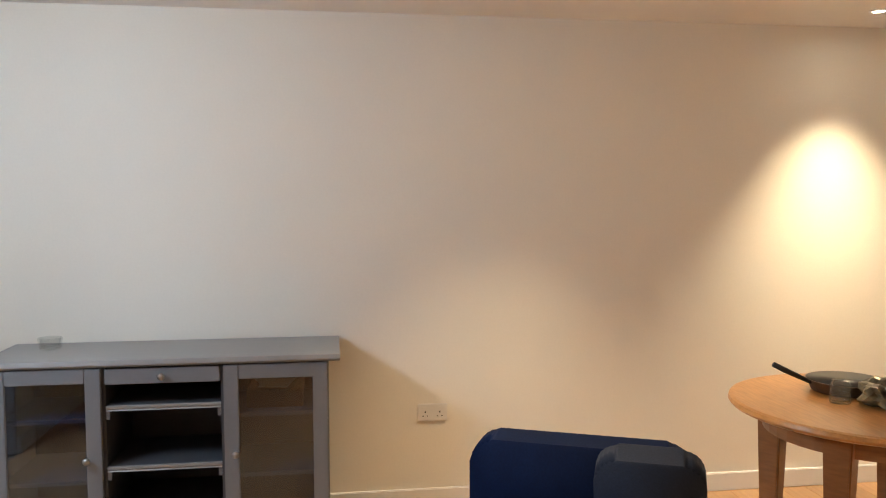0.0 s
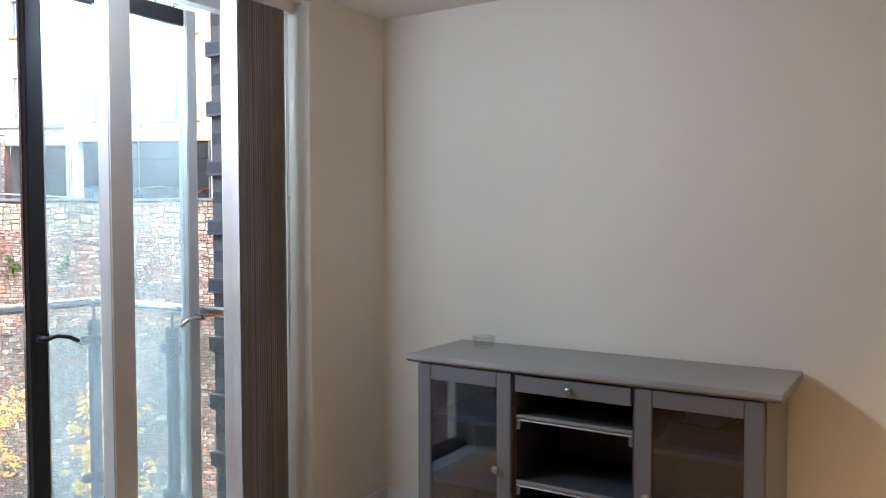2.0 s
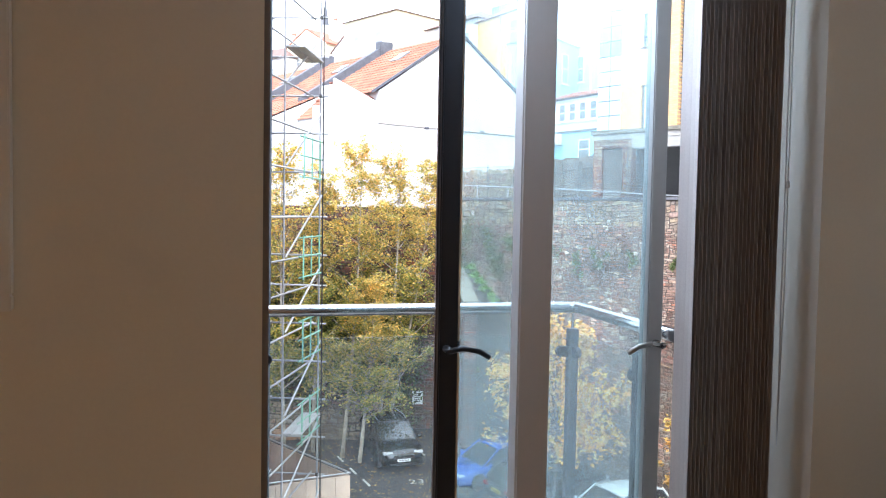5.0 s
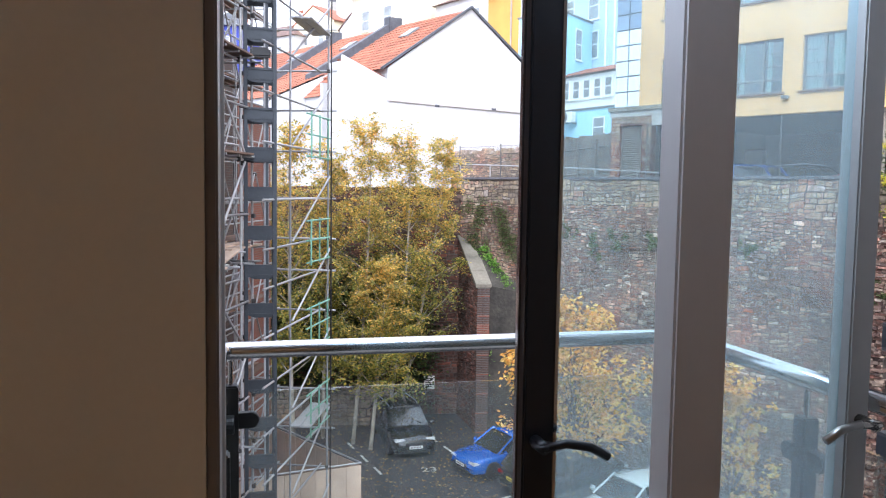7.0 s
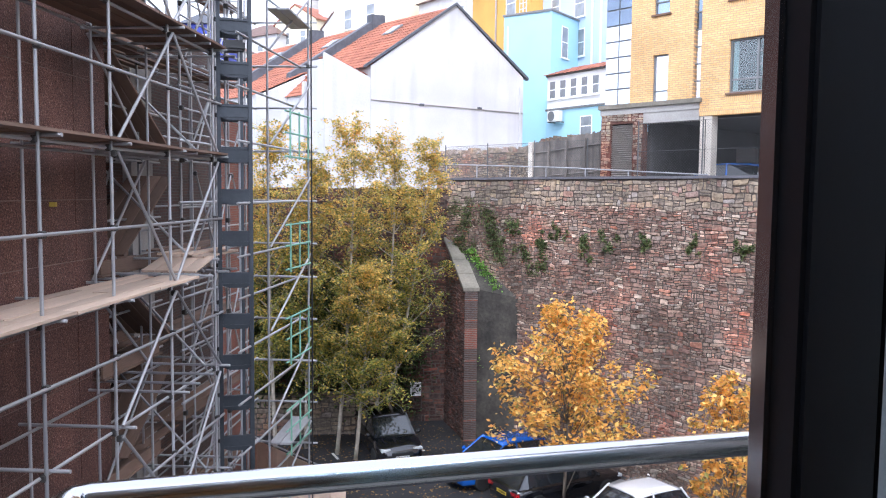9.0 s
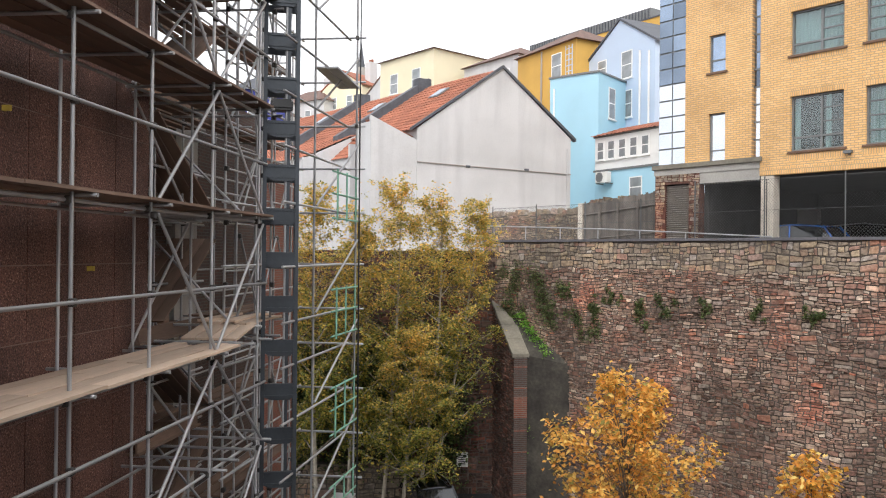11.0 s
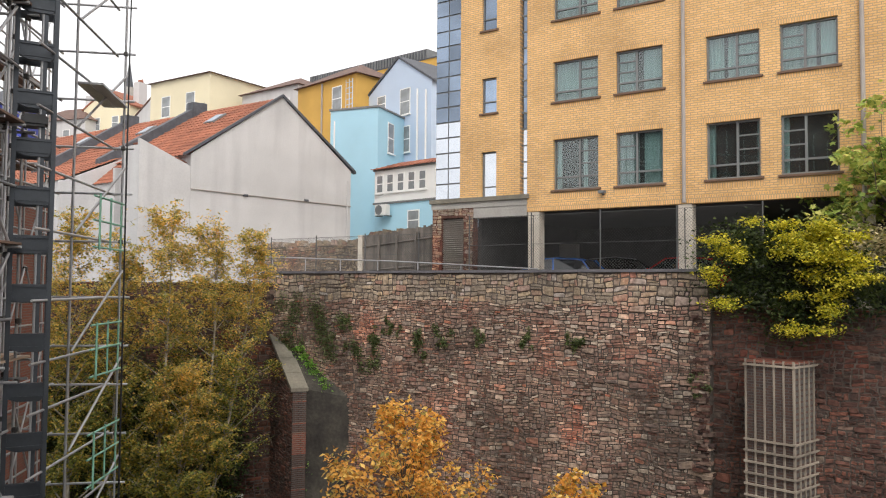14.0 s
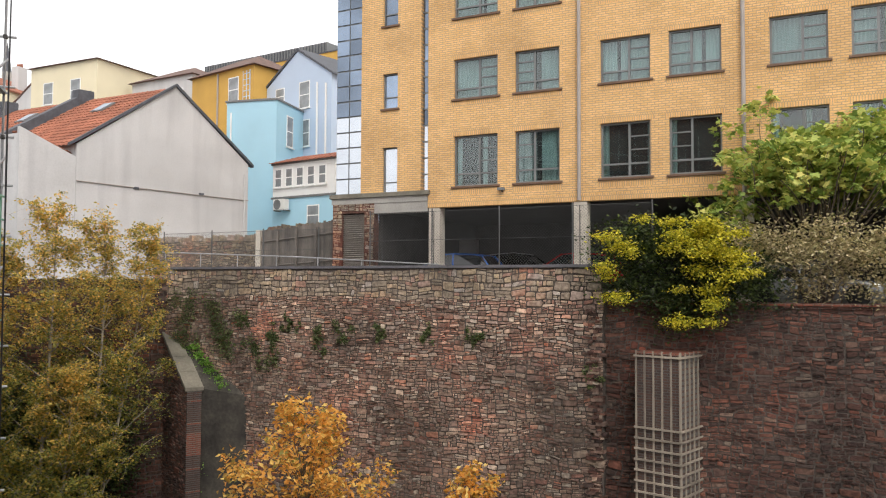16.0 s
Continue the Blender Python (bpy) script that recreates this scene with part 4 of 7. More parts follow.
while z < ROOF - 0.7:
    for a, b in ((-19.17, -18.62), (-18.57, -18.02)):
        part("pane", box(a, YB + 0.165, z, b, YB + 0.199, z + 0.54), PANE_BRIGHT if z < 7.6 else PANE_BLUE, glazing)
    part("strip_pane", box(-15.39, YB + 0.22, z, -15.13, YB + 0.24, z + 0.54), PANE_BRIGHT if z < 6.8 else PANE_BLUE, glazing)
    part("strip_bar", box(-15.42, YB + 0.19, z + 0.545, -15.10, YB + 0.26, z + 0.595), METAL_GREY, glazing)
    z += 0.60
for x in (-9.43, -4.32, 0.7):
    part("downpipe", tube([(x, YB - 0.07, 4.25), (x, YB - 0.07, ROOF)], 0.065, 10), PIPE_GREY, office)
part("ledge", box(-19.3, YB - 0.10, 4.70, -15.0, YB + 0.35, 4.855), COPING_STONE, office, "stained concrete ledge")
part("lintel", box(-19.25, YB - 0.02, 4.48, -15.085, YB + 0.35, 4.698), CONCRETE, office)
part("lintel", box(-17.35, YB + 0.01, 4.08, -15.085, YB + 0.33, 4.478), CONCRETE, office, "grey concrete beam")
holes_wall(-19.2, -17.36, 0.9, 4.478, [(-18.78, -17.78, 2.0, 4.13)], YB, 0.35, RUBBLE_DARK, office, "stone_wall")
louvre = part("louvre", box(-18.77, YB + 0.20, 2.0, -17.79, YB + 0.22, 4.12), INSIDE_SHADE, office, "slatted metal vent")
for k in range(26):
    bm = box(-0.49, -0.05, -0.006, 0.49, 0.05, 0.006)
    bm.transform(pose(-18.28, YB + 0.12, 2.07 + k * 0.079, -35, 0, 0))
    part("slat", bm, PIPE_GREY, louvre)
for x in (-14.81, -9.40, -4.3, 0.9, 6.0):
    col = part("column", box(x - 0.25, YB + 0.03, 1.0, x + 0.2, YB + 0.45, 4.215), COLUMN, office, "pale concrete column", bevel=0.01)
    # dark bar on the column face, painted as the groove's shade
    part("column_groove", box(x - 0.05, YB + 0.018, 2.0, x - 0.02, YB + 0.0285, 4.1), INSIDE_SHADE, col)
# car park back, side and ceiling coloured near-black for the shade in there
part("car_park_back", box(-17.36, YB + 9.0, 0.8, 12, YB + 9.2, 4.5), INSIDE_SHADE, office)
part("car_park_side", box(-17.35, YB + 0.36, 0.8, -17.2, YB + 9.0, 4.5), INSIDE_SHADE, office)
part("car_park_ceiling", box(-17.199, YB + 0.31, 4.224, 11.9, YB + 8.999, 4.40), INSIDE_SHADE, office)
part("floodlight", box(-12.3, YB - 0.2, 4.70, -12.05, YB - 0.06, 4.80), METAL_GREY, office, bevel=0.01)
part("floodlight_arm", box(-12.2, YB - 0.06, 4.66, -12.15, YB, 4.76), METAL_GREY, office)
door_box = holder("service_cabinet", SLOPE @ pose(-16.6, YB + 6.9, 1.28), "pale grey cabinet standing in the dark car park", "cabinet")
part("cabinet_body", box(-0.4, -0.2, 0, 0.4, 0.2, 2.15), PIPE_GREY, door_box, bevel=0.02)


# ---- chain-link fence on the wall top ----
def chain_fence(s0, s1, d, z0, z1, rail_at=None):
    f = holder("chain_link_fence", SLOPE, "grey chain-link fence with steel posts on the wall top", "fence")
    n = max(1, round((s1 - s0) / 2.6))
    for k in range(n + 1):
        s = s0 + (s1 - s0) * k / n
        part("post", tube([(s, d, z0 - 0.85), (s, d, z1 + 0.1)], 0.025, 8), WIRE, f)
    bm = bmesh.new()
    h, step, r = z1 - z0, 0.105, 0.0045
    for k in range(int((s1 - s0 + h) / step)):
        for way in (1, -1):
            a = s0 - h + k * step if way > 0 else s0 + k * step
            pa, pb = (a, z0), (a + h, z1)
            if way < 0:
                pa, pb = (a, z0), (a - h, z1)
            lo, hi = 0.0, 1.0
            for t_edge in (s0, s1):
                t = (t_edge - pa[0]) / (pb[0] - pa[0])
                if (t_edge == s0) == (way > 0):
                    lo = max(lo, t)
                else:
                    hi = min(hi, t)
            if hi - lo < 0.02:
                continue
            p, q = [(pa[0] + (pb[0] - pa[0]) * t, z0 + h * t) for t in (lo, hi)]
            v = [bm.verts.new(c) for c in ((p[0] - r, d, p[1]), (p[0] + r, d, p[1]), (q[0] + r, d, q[1]), (q[0] - r, d, q[1]), (p[0], d + 0.008, p[1]), (q[0], d + 0.008, q[1]))]
            for face in ((0, 1, 2, 3), (1, 4, 5, 2), (4, 0, 3, 5)):
                bm.faces.new([v[i] for i in face])
    part("wire_mesh", bm, WIRE, f, "diamond wire mesh")
    for z in (z0 + 0.1, (z0 + z1) / 2, z1):
        part("line_wire", tube([(s0, d - 0.005, z), (s1, d - 0.005, z)], 0.008, 6), WIRE, f)


chain_fence(-17.3, -7.0, YB - 0.35, 2.02, 4.05)
chain_fence(-28.6, -17.5, YB + 0.6, 2.02, 3.62)
guard = holder("guard_rail", SLOPE, "thin galvanised guard rail along the wall top", "railing")
part("top_tube", tube([(-27.2, 22.75, 2.74), (-20.0, 22.95, 2.46), (-14.2, 23.2, 2.14)], 0.025, 8), GALV, guard)
for k in range(6):
    s = -26.6 + k * 1.9
    part("post", tube([(s, 22.84, 1.2), (s, 22.84, 2.71 - 0.0405 * (s + 26.6))], 0.022, 8), GALV, guard)
boards = holder("board_fence", SLOPE, "grey weathered wooden board fence with concrete post", "fence")
for k in range(34):
    a, b = Vector((-25.05, 27.0)), Vector((-19.5, 24.9))
    p = a.lerp(b, k / 34)
    q = a.lerp(b, (k + 0.93) / 34)
    h = 3.80 + 0.04 * math.sin(k * 2.3) + 0.006 * k
    bm = bmesh.new()
    v = [bm.verts.new((x, y + o, zz)) for zz in (1.1, h) for x, y, o in ((p.x, p.y, 0), (q.x, q.y, 0), (q.x, q.y, 0.03), (p.x, p.y, 0.03))]
    for face in ((3, 2, 1, 0), (4, 5, 6, 7), (0, 1, 5, 4), (1, 2, 6, 5), (2, 3, 7, 6), (3, 0, 4, 7)):
        bm.faces.new([v[i] for i in face])
    part("board", bm, FENCE_WOOD, boards)
part("concrete_post", box(-25.35, 26.95, 1.1, -25.1, 27.2, 3.85), COLUMN, boards)
for z in (2.2, 3.3):
    part("fence_rail", tube([(-25.05, 26.97, z), (-19.5, 24.87, z + 0.2)], 0.045, 4), FENCE_WOOD, boards)
for f in (0.25, 0.5, 0.75):
    p = Vector((-25.05, 26.94)).lerp(Vector((-19.5, 24.84)), f)
    part("fence_post", box(p.x - 0.05, p.y - 0.08, 1.1, p.x + 0.05, p.y, 3.75), FENCE_WOOD, boards)


# ---- houses up the hill ----
def sash(parent, m, w, h, label=""):
    """A sash window standing on local x and z, facing -y, set 6 cm into the wall face."""
    win = part("window", box(-w / 2 + 0.05, -0.02, 0.05, w / 2 - 0.05, 0.003, h - 0.05), SASH_PANE, parent, label or "white sash window")
    win.matrix_basis = m
    for q in ((-w / 2, 0, w / 2, 0.07), (-w / 2, h - 0.07, w / 2, h), (-w / 2, 0.07, -w / 2 + 0.07, h - 0.07), (w / 2 - 0.07, 0.07, w / 2, h - 0.07), (-w / 2 + 0.07, h * 0.5 - 0.03, w / 2 - 0.07, h * 0.5 + 0.03)):
        part("frame_bar", box(q[0], -0.03, q[1], q[2], 0.06, q[3]), GLOSS_WHITE, win)
    part("glazing_bar", box(-0.015, -0.01, 0.07, 0.015, 0.05, h - 0.07), GLOSS_WHITE, win)
    part("sill", box(-w / 2 - 0.08, -0.12, -0.07, w / 2 + 0.08, 0.02, -0.002), GLOSS_WHITE, win)
    return win


def pantiles(parent, a, b, c, d, rows, waves, material, name="roof"):
    """A tiled slope between four corners: a, b along the eaves, d, c along the ridge."""
    a, b, c, d = map(Vector, (a, b, c, d))
    up = (b - a).cross(d - a).normalized()
    if up.z < 0:
        up = -up
    bm, grid = bmesh.new(), []
    nu = waves * 4
    for j in range(rows):
        for lift, t in ((0.05, j / rows), (0.0, (j + 1) / rows)):
            grid.append([bm.verts.new(a.lerp(b, i / nu).lerp(d.lerp(c, i / nu), t) + up * (lift + 0.035 * math.sin(i * math.pi / 2))) for i in range(nu + 1)])
    for r0, r1 in zip(grid, grid[1:]):
        for i in range(nu):
            bm.faces.new((r0[i], r0[i + 1], r1[i + 1], r1[i]))
    return part(name, bm, material, parent, "rows of tiles")


def gable_house():
    """White house: local x along the gable wall, y along the ridge away from it, origin under the gable's left foot."""
    h = holder("gable_house", pose(5.51, 43.0, 2.3, 0, 0, 11.3), "weathered white gable house with an orange pantile roof", "house")
    W, APEX, EL, ER, L = 9.7, 9.73, 5.98, 6.0, 22.0
    ax = W * 0.53
    part("gable_wall", prism([(0, -2.5), (W, -2.5), (W, ER), (ax, APEX), (0, EL)], "y", 0, 0.35), WHITE_RENDER, h, "stained white rendered gable")
    part("front_wall", box(0, 0.36, -2.5, 0.35, L, EL), WHITE_RENDER, h)
    part("rear_wall", box(W - 0.35, 0.36, -2.5, W, L, ER), WHITE_RENDER, h)
    pantiles(h, (-0.3, 0.2, EL - 0.1), (-0.3, L, EL - 0.1), (ax, L, APEX), (ax, 0.2, APEX), 16, 70, PANTILE)
    pantiles(h, (W + 0.2, 0.2, ER - 0.1), (W + 0.2, L, ER - 0.1), (ax, L, APEX), (ax, 0.2, APEX), 16, 70, PANTILE)
    for (x0, z0), (x1, z1) in (((-0.35, EL - 0.12), (ax, APEX + 0.02)), ((ax, APEX + 0.02), (W + 0.3, ER - 0.12))):
        part("verge", prism([(x0, z0 - 0.02), (x1, z1 - 0.02), (x1, z1 + 0.14), (x0, z0 + 0.14)], "y", -0.12, 0.22), SLATE, h, "dark verge along the gable")
    part("wall_cable", tube([(0.0, -0.04, 4.15), (3.2, -0.04, 4.06), (W, -0.04, 3.91)], 0.035, 6), PIPE_GREY, h)
    for x in (2.9, 6.6):
        part("cable_clip", box(x, -0.10, 3.98, x + 0.25, -0.001, 4.10), SLATE, h)
    part("corner_pipe", tube([(W - 0.25, -0.06, -1), (W - 0.25, -0.06, ER - 0.6)], 0.05, 8), WHITE_RENDER, h)
    # parapets and chimneys that part the terrace into houses
    for y in (6.5, 13.0):
        part("party_wall", prism([(-0.8, EL - 0.7), (ax, APEX + 0.05), (ax, APEX + 0.55), (-0.8, EL + 0.25)], "y", y, y + 0.45), SLATE, h, "slate clad party wall")
        part("chimney", box(ax - 0.75, y - 0.05, APEX - 0.6, ax + 0.15, y + 0.5, APEX + 0.5), SLATE, h, bevel=0.03)
    for y in (3.4, 9.5, 16.0):
        t = 0.72
        x, zz = -0.3 + (ax + 0.3) * t, EL - 0.1 + (APEX - EL + 0.1) * t
        sl = math.degrees(math.atan2(APEX - EL, ax))
        bm = box(-0.5, -0.4, 0.04, 0.5, 0.4, 0.12)
        bm.transform(pose(x, y, zz, 0, -sl, 0))
        sk = part("roof_light", bm, METAL_GREY, h)
        bm = box(-0.42, -0.32, 0.121, 0.42, 0.32, 0.135)
        bm.transform(pose(x, y, zz, 0, -sl, 0))
        part("pane", bm, PANE_BLUE, sk)
    # lean-to on the street side with a parapet gable
    part("wing_wall", prism([(-2.6, -2.5), (0.0, -2.5), (0.0, EL - 0.65), (-2.6, EL + 0.5)], "y", 0.05, 0.33), WHITE_RENDER, h)
    part("wing_side", box(-2.6, 0.34, -2.5, -2.35, 1.6, EL + 0.2), WHITE_RENDER, h)
    pantiles(h, (-2.3, 0.34, EL + 0.3), (-1.6, 2.4, EL + 0.55), (-0.05, 2.4, EL + 0.1), (-0.05, 0.34, EL - 0.5), 8, 10, PANTILE, "wing_roof")
    sash(h, pose(-3.21, 8.2, 3.4, 0, 0, -90), 1.1, 1.7)
    part("link_gable", box(-2.3, 2.6, -2.5, -0.9, 2.8, EL - 0.75), WHITE_RENDER, h)
    sash(h, pose(-2.12, 2.585, 3.55), 0.95, 1.45)
    part("link_front", box(-1.4, 1.7, -2.5, -1.1, 6.0, EL - 1.3), WHITE_RENDER, h)
    pantiles(h, (-1.5, 1.7, EL - 1.35), (-1.5, 6.0, EL - 1.35), (0, 6.0, EL + 0.1), (0, 1.7, EL + 0.1), 6, 16, PANTILE, "lower_roof")
    part("far_front", box(-3.2, 6.0, -2.5, -2.9, L, EL - 1.2), WHITE_RENDER, h)
    part("far_gable", prism([(-3.19, -2.5), (-0.01, -2.5), (-0.01, EL + 0.22), (-3.19, EL - 1.33)], "y", 5.9, 5.99), WHITE_RENDER, h)
    pantiles(h, (-3.3, 6.0, EL - 1.3), (-3.3, L, EL - 1.3), (0, L, EL + 0.3), (0, 6.0, EL + 0.3), 8, 50, PANTILE, "lower_roof")
    # the ridge runs off at a slant to the gable
    for o in h.children:
        if not o.name.startswith("window"):
            for v in o.data.vertices:
                v.co.x -= 0.30 * max(0.0, v.co.y - 0.35)
            for c in o.children:
                for v in c.data.vertices:
                    v.co.x -= 0.30 * max(0.0, v.co.y - 0.35)
    return h


gable_house()


def block_house(name, m, w, d, z1, material, label, roof="flat", roof_mat=None, rise=1.6, wins=(), z0=-4.0):
    """A rendered house: local x along the front, which faces -y; wins: (x, z, w, h) in the front, or with a fifth number in the right side."""
    h = holder(name, m, label, "house")
    part("front_wall", box(0, 0, z0, w, 0.3, z1), material, h)
    part("side_wall", box(w - 0.3, 0.301, z0, w, d, z1), material, h)
    part("side_wall", box(0, 0.301, z0, 0.3, d, z1), material, h)
    part("rear_wall", box(0.301, d - 0.3, z0, w - 0.301, d, z1), material, h)
    rm = roof_mat or SLATE
    if roof == "flat":
        part("roof", box(-0.08, -0.08, z1 + 0.001, w + 0.08, d + 0.08, z1 + 0.12), rm, h)
    elif roof == "hip":
        bm = bmesh.new()
        e = [bm.verts.new(p) for p in ((-0.3, -0.3, z1), (w + 0.3, -0.3, z1), (w + 0.3, d + 0.3, z1), (-0.3, d + 0.3, z1))]
        k = min(w, d) / 2
        r = [bm.verts.new((k, d / 2, z1 + rise)), bm.verts.new((w - k, d / 2, z1 + rise))] if w > d else [bm.verts.new((w / 2, k, z1 + rise)), bm.verts.new((w / 2, d - k, z1 + rise))]
        for q in (((e[0], e[1], r[1], r[0]), (e[1], e[2], r[1]), (e[2], e[3], r[0], r[1]), (e[3], e[0], r[0])) if w > d else ((e[0], e[1], r[0]), (e[1], e[2], r[1], r[0]), (e[2], e[3], r[1]), (e[3], e[0], r[0], r[1]))):
            bm.faces.new(q)
        bm.faces.new(e[::-1])
        part("roof", bm, rm, h)
    elif roof == "gable":
        part("gable", prism([(0, z1), (w, z1), (w / 2, z1 + rise)], "y", 0, 0.3), material, h)
        bm = prism([(-0.25, z1 - 0.12), (w / 2, z1 + rise), (w + 0.25, z1 - 0.12), (w + 0.25, z1 + 0.03), (w / 2, z1 + rise + 0.16), (-0.25, z1 + 0.03)], "y", -0.1, d)
        part("roof", bm, rm, h)
    for q in wins:
        if len(q) == 4:
            sash(h, pose(q[0], -0.005, q[1]), q[2], q[3])
        else:
            sash(h, pose(w + 0.005, q[0], q[1], 0, 0, 90), q[2], q[3])
    return h


block_house("cream_house", pose(7.77, 76.9, 0, 0, 0, -60.7), 8.0, 7.0, 19.8, CREAM_RENDER, "cream rendered house with a low brown roof", "hip", BROWN_TILE, 1.1,
            [(2.2, 16.5, 1.2, 1.9), (5.5, 16.5, 1.2, 1.9)])
block_house("white_house", pose(14.6, 70.5, 0, 0, 0, -64.9), 7.2, 6.0, 18.2, WHITE_RENDER, "plain white house with a brown roof", "hip", BROWN_TILE, 1.6,
            [(5.6, 15.6, 1.1, 1.6)])
ochre = block_house("ochre_house", pose(17.04, 62.06, 0, 0, 0, -72.5), 7.4, 5.0, 17.2, OCHRE_RENDER, "ochre rendered house with a brown tiled roof", "hip", BROWN_TILE, 1.6,
                    [(5.1, 14.7, 1.2, 1.9), (1.0, 12.2, 0.8, 1.6), (5.9, 10.4, 1.1, 1.7)])
part("downpipe", tube([(3.3, -0.08, 6), (3.3, -0.08, 17.1)], 0.07, 8), PIPE_GREY, ochre)
pale = block_house("pale_blue_house", pose(20.4, 55.4, 0, 0, 0, -75.4), 7.1, 6.0, 15.6, PALE_BLUE, "pale blue gabled house with white sash windows", "gable", SLATE, 2.2,
                   [(4.3, 13.6, 1.15, 1.9), (4.3, 10.9, 1.15, 1.9), (1.6, 14.2, 1.0, 1.2)])
part("downpipe", tube([(5.7, -0.08, 6), (5.7, -0.08, 15.2)], 0.07, 8), GLOSS_WHITE, pale)
part("downpipe", tube([(6.6, -0.08, 6), (6.6, -0.08, 15.0)], 0.07, 8), GLOSS_WHITE, pale)
escape = holder("roof_stair", pose(19.4, 56.3, 0, 0, 0, -75.4), "pale metal escape stair on the roof", "stair")
for k in range(3):
    part("upright", tube([(0.4 * k, -0.5, 13.0), (0.4 * k, -0.5, 16.9)], 0.04, 6), PALE_BLUE, escape)
for k in range(9):
    part("rung", tube([(0, -0.5, 13.3 + 0.42 * k), (0.8, -0.5, 13.3 + 0.42 * k)], 0.03, 6), PALE_BLUE, escape)
blue = block_house("blue_annexe", pose(16.06, 51.5, 0, 0, 0, -50), 3.6, 4.2, 13.3, SKY_BLUE, "sky blue rendered annexe with a flat roof", "flat", METAL_GREY,
                   wins=[(1.9, 10.5, 0.95, 2.1, 1), (0.5, 6.6, 1.0, 1.9)])
part("downpipe", tube([(0.35, -0.08, 2), (0.35, -0.08, 12.6)], 0.06, 8), GLOSS_WHITE, blue)
bay = block_house("bay_house", pose(17.4, 46.9, 0, 0, 0, -70), 5.2, 3.0, 8.7, GLOSS_WHITE, "white window bay under a red tiled roof", "flat", METAL_GREY,
                  wins=[(0.5 + 0.92 * k, 7.3, 0.62, 1.15) for k in range(5)], z0=6.6)
pantiles(bay, (-0.15, -0.25, 8.75), (5.35, -0.25, 8.75), (5.35, 2.6, 9.6), (-0.15, 2.6, 9.6), 6, 16, PANTILE)
lower = block_house("blue_lower_wall", pose(17.38, 46.85, 0, 0, 0, -70), 5.6, 3.0, 6.59, SKY_BLUE, "sky blue rendered lower storey", "flat", METAL_GREY,
                    wins=[(3.45, 4.85, 1.0, 1.25)])
unit = holder("air_conditioner", pose(17.38, 46.85, 0, 0, 0, -70) @ pose(1.15, -0.4, 5.85), "pale air conditioning unit on brackets on the blue wall", "air conditioner")
part("case", box(-0.5, -0.2, 0, 0.5, 0.2, 0.66), PLASTIC_WHITE, unit, bevel=0.03)
bm = turned([(0.3, 0), (0.3, 0.012), (0.02, 0.012)], 20)
bm.transform(pose(-0.12, -0.202, 0.33, 90))
part("fan_grille", bm, METAL_GREY, unit)
for x in (-0.4, 0.4):
    part("bracket", box(x - 0.03, -0.2, -0.06, x + 0.03, 0.39, -0.001), METAL_GREY, unit)
longb = block_house("long_building", pose(26.6, 91.3, 0, 0, 0, -67), 22.0, 10.0, 25.0, OCHRE_RENDER, "long orange building with a dark louvred roof", "flat", SLATE)
part("roof_plant", box(0, 1.2, 25.13, 18.5, 8, 26.6), METAL_GREY, longb, "dark louvred plant screen")
for k in range(44):
    part("louvre_bar", box(0.1 + k * 0.42, 1.12, 25.13, 0.2 + k * 0.42, 1.19, 26.58), SLATE, longb)
for k, (x, y, r, w, z1, m, ml) in enumerate(((-2.5, 104, -48, 9, 20.0, WHITE_RENDER, "white"), (3.5, 100, -52, 7, 21.5, CREAM_RENDER, "cream"), (-9, 98, -40, 8, 17.5, WHITE_RENDER, "white"), (8.5, 94, -60, 6, 20.2, WHITE_RENDER, "white"))):
    far = block_house("far_house", pose(x, y, 0, 0, 0, r), w, 6.0, z1, m, ml + " house with a brown roof far up the hill", "gable" if k % 2 else "hip", BROWN_TILE if k != 1 else PANTILE, 2.0,
                      [(w * 0.3, z1 - 2.6, 1.0, 1.5), (w * 0.7, z1 - 2.6, 1.0, 1.5)])
    ch = part("chimney", box(w * 0.75, 2.2, z1 + 0.6, w * 0.75 + 0.9, 3.4, z1 + 3.2), WHITE_RENDER, far)
    for j in range(3):
        part("chimney_pot", turned([(0.13, 0), (0.1, 0.4)], 10, centre=(w * 0.75 + 0.2 + 0.26 * j, 2.8, z1 + 3.2)), PANTILE, ch)
block_house("cobalt_house", pose(-5.4, 66.0, 0, 0, 0, -14), 3.4, 5.0, 14.4, COBALT, "cobalt blue rendered house far behind the scaffold", "hip", SLATE, 1.5,
            [(1.6, 12.0, 0.9, 1.6)])
spire = holder("church_spire", pose(9.5, 112, 0), "small slim church spire on the skyline", "spire")
part("tower", box(-0.5, -0.5, 10, 0.5, 0.5, 27.5), CONCRETE, spire)
part("steeple", turned([(0.55, 27.5), (0.02, 31.2)], 8), SLATE, spire)



# ---- stone retaining walls ----
WALL_D = 22.3


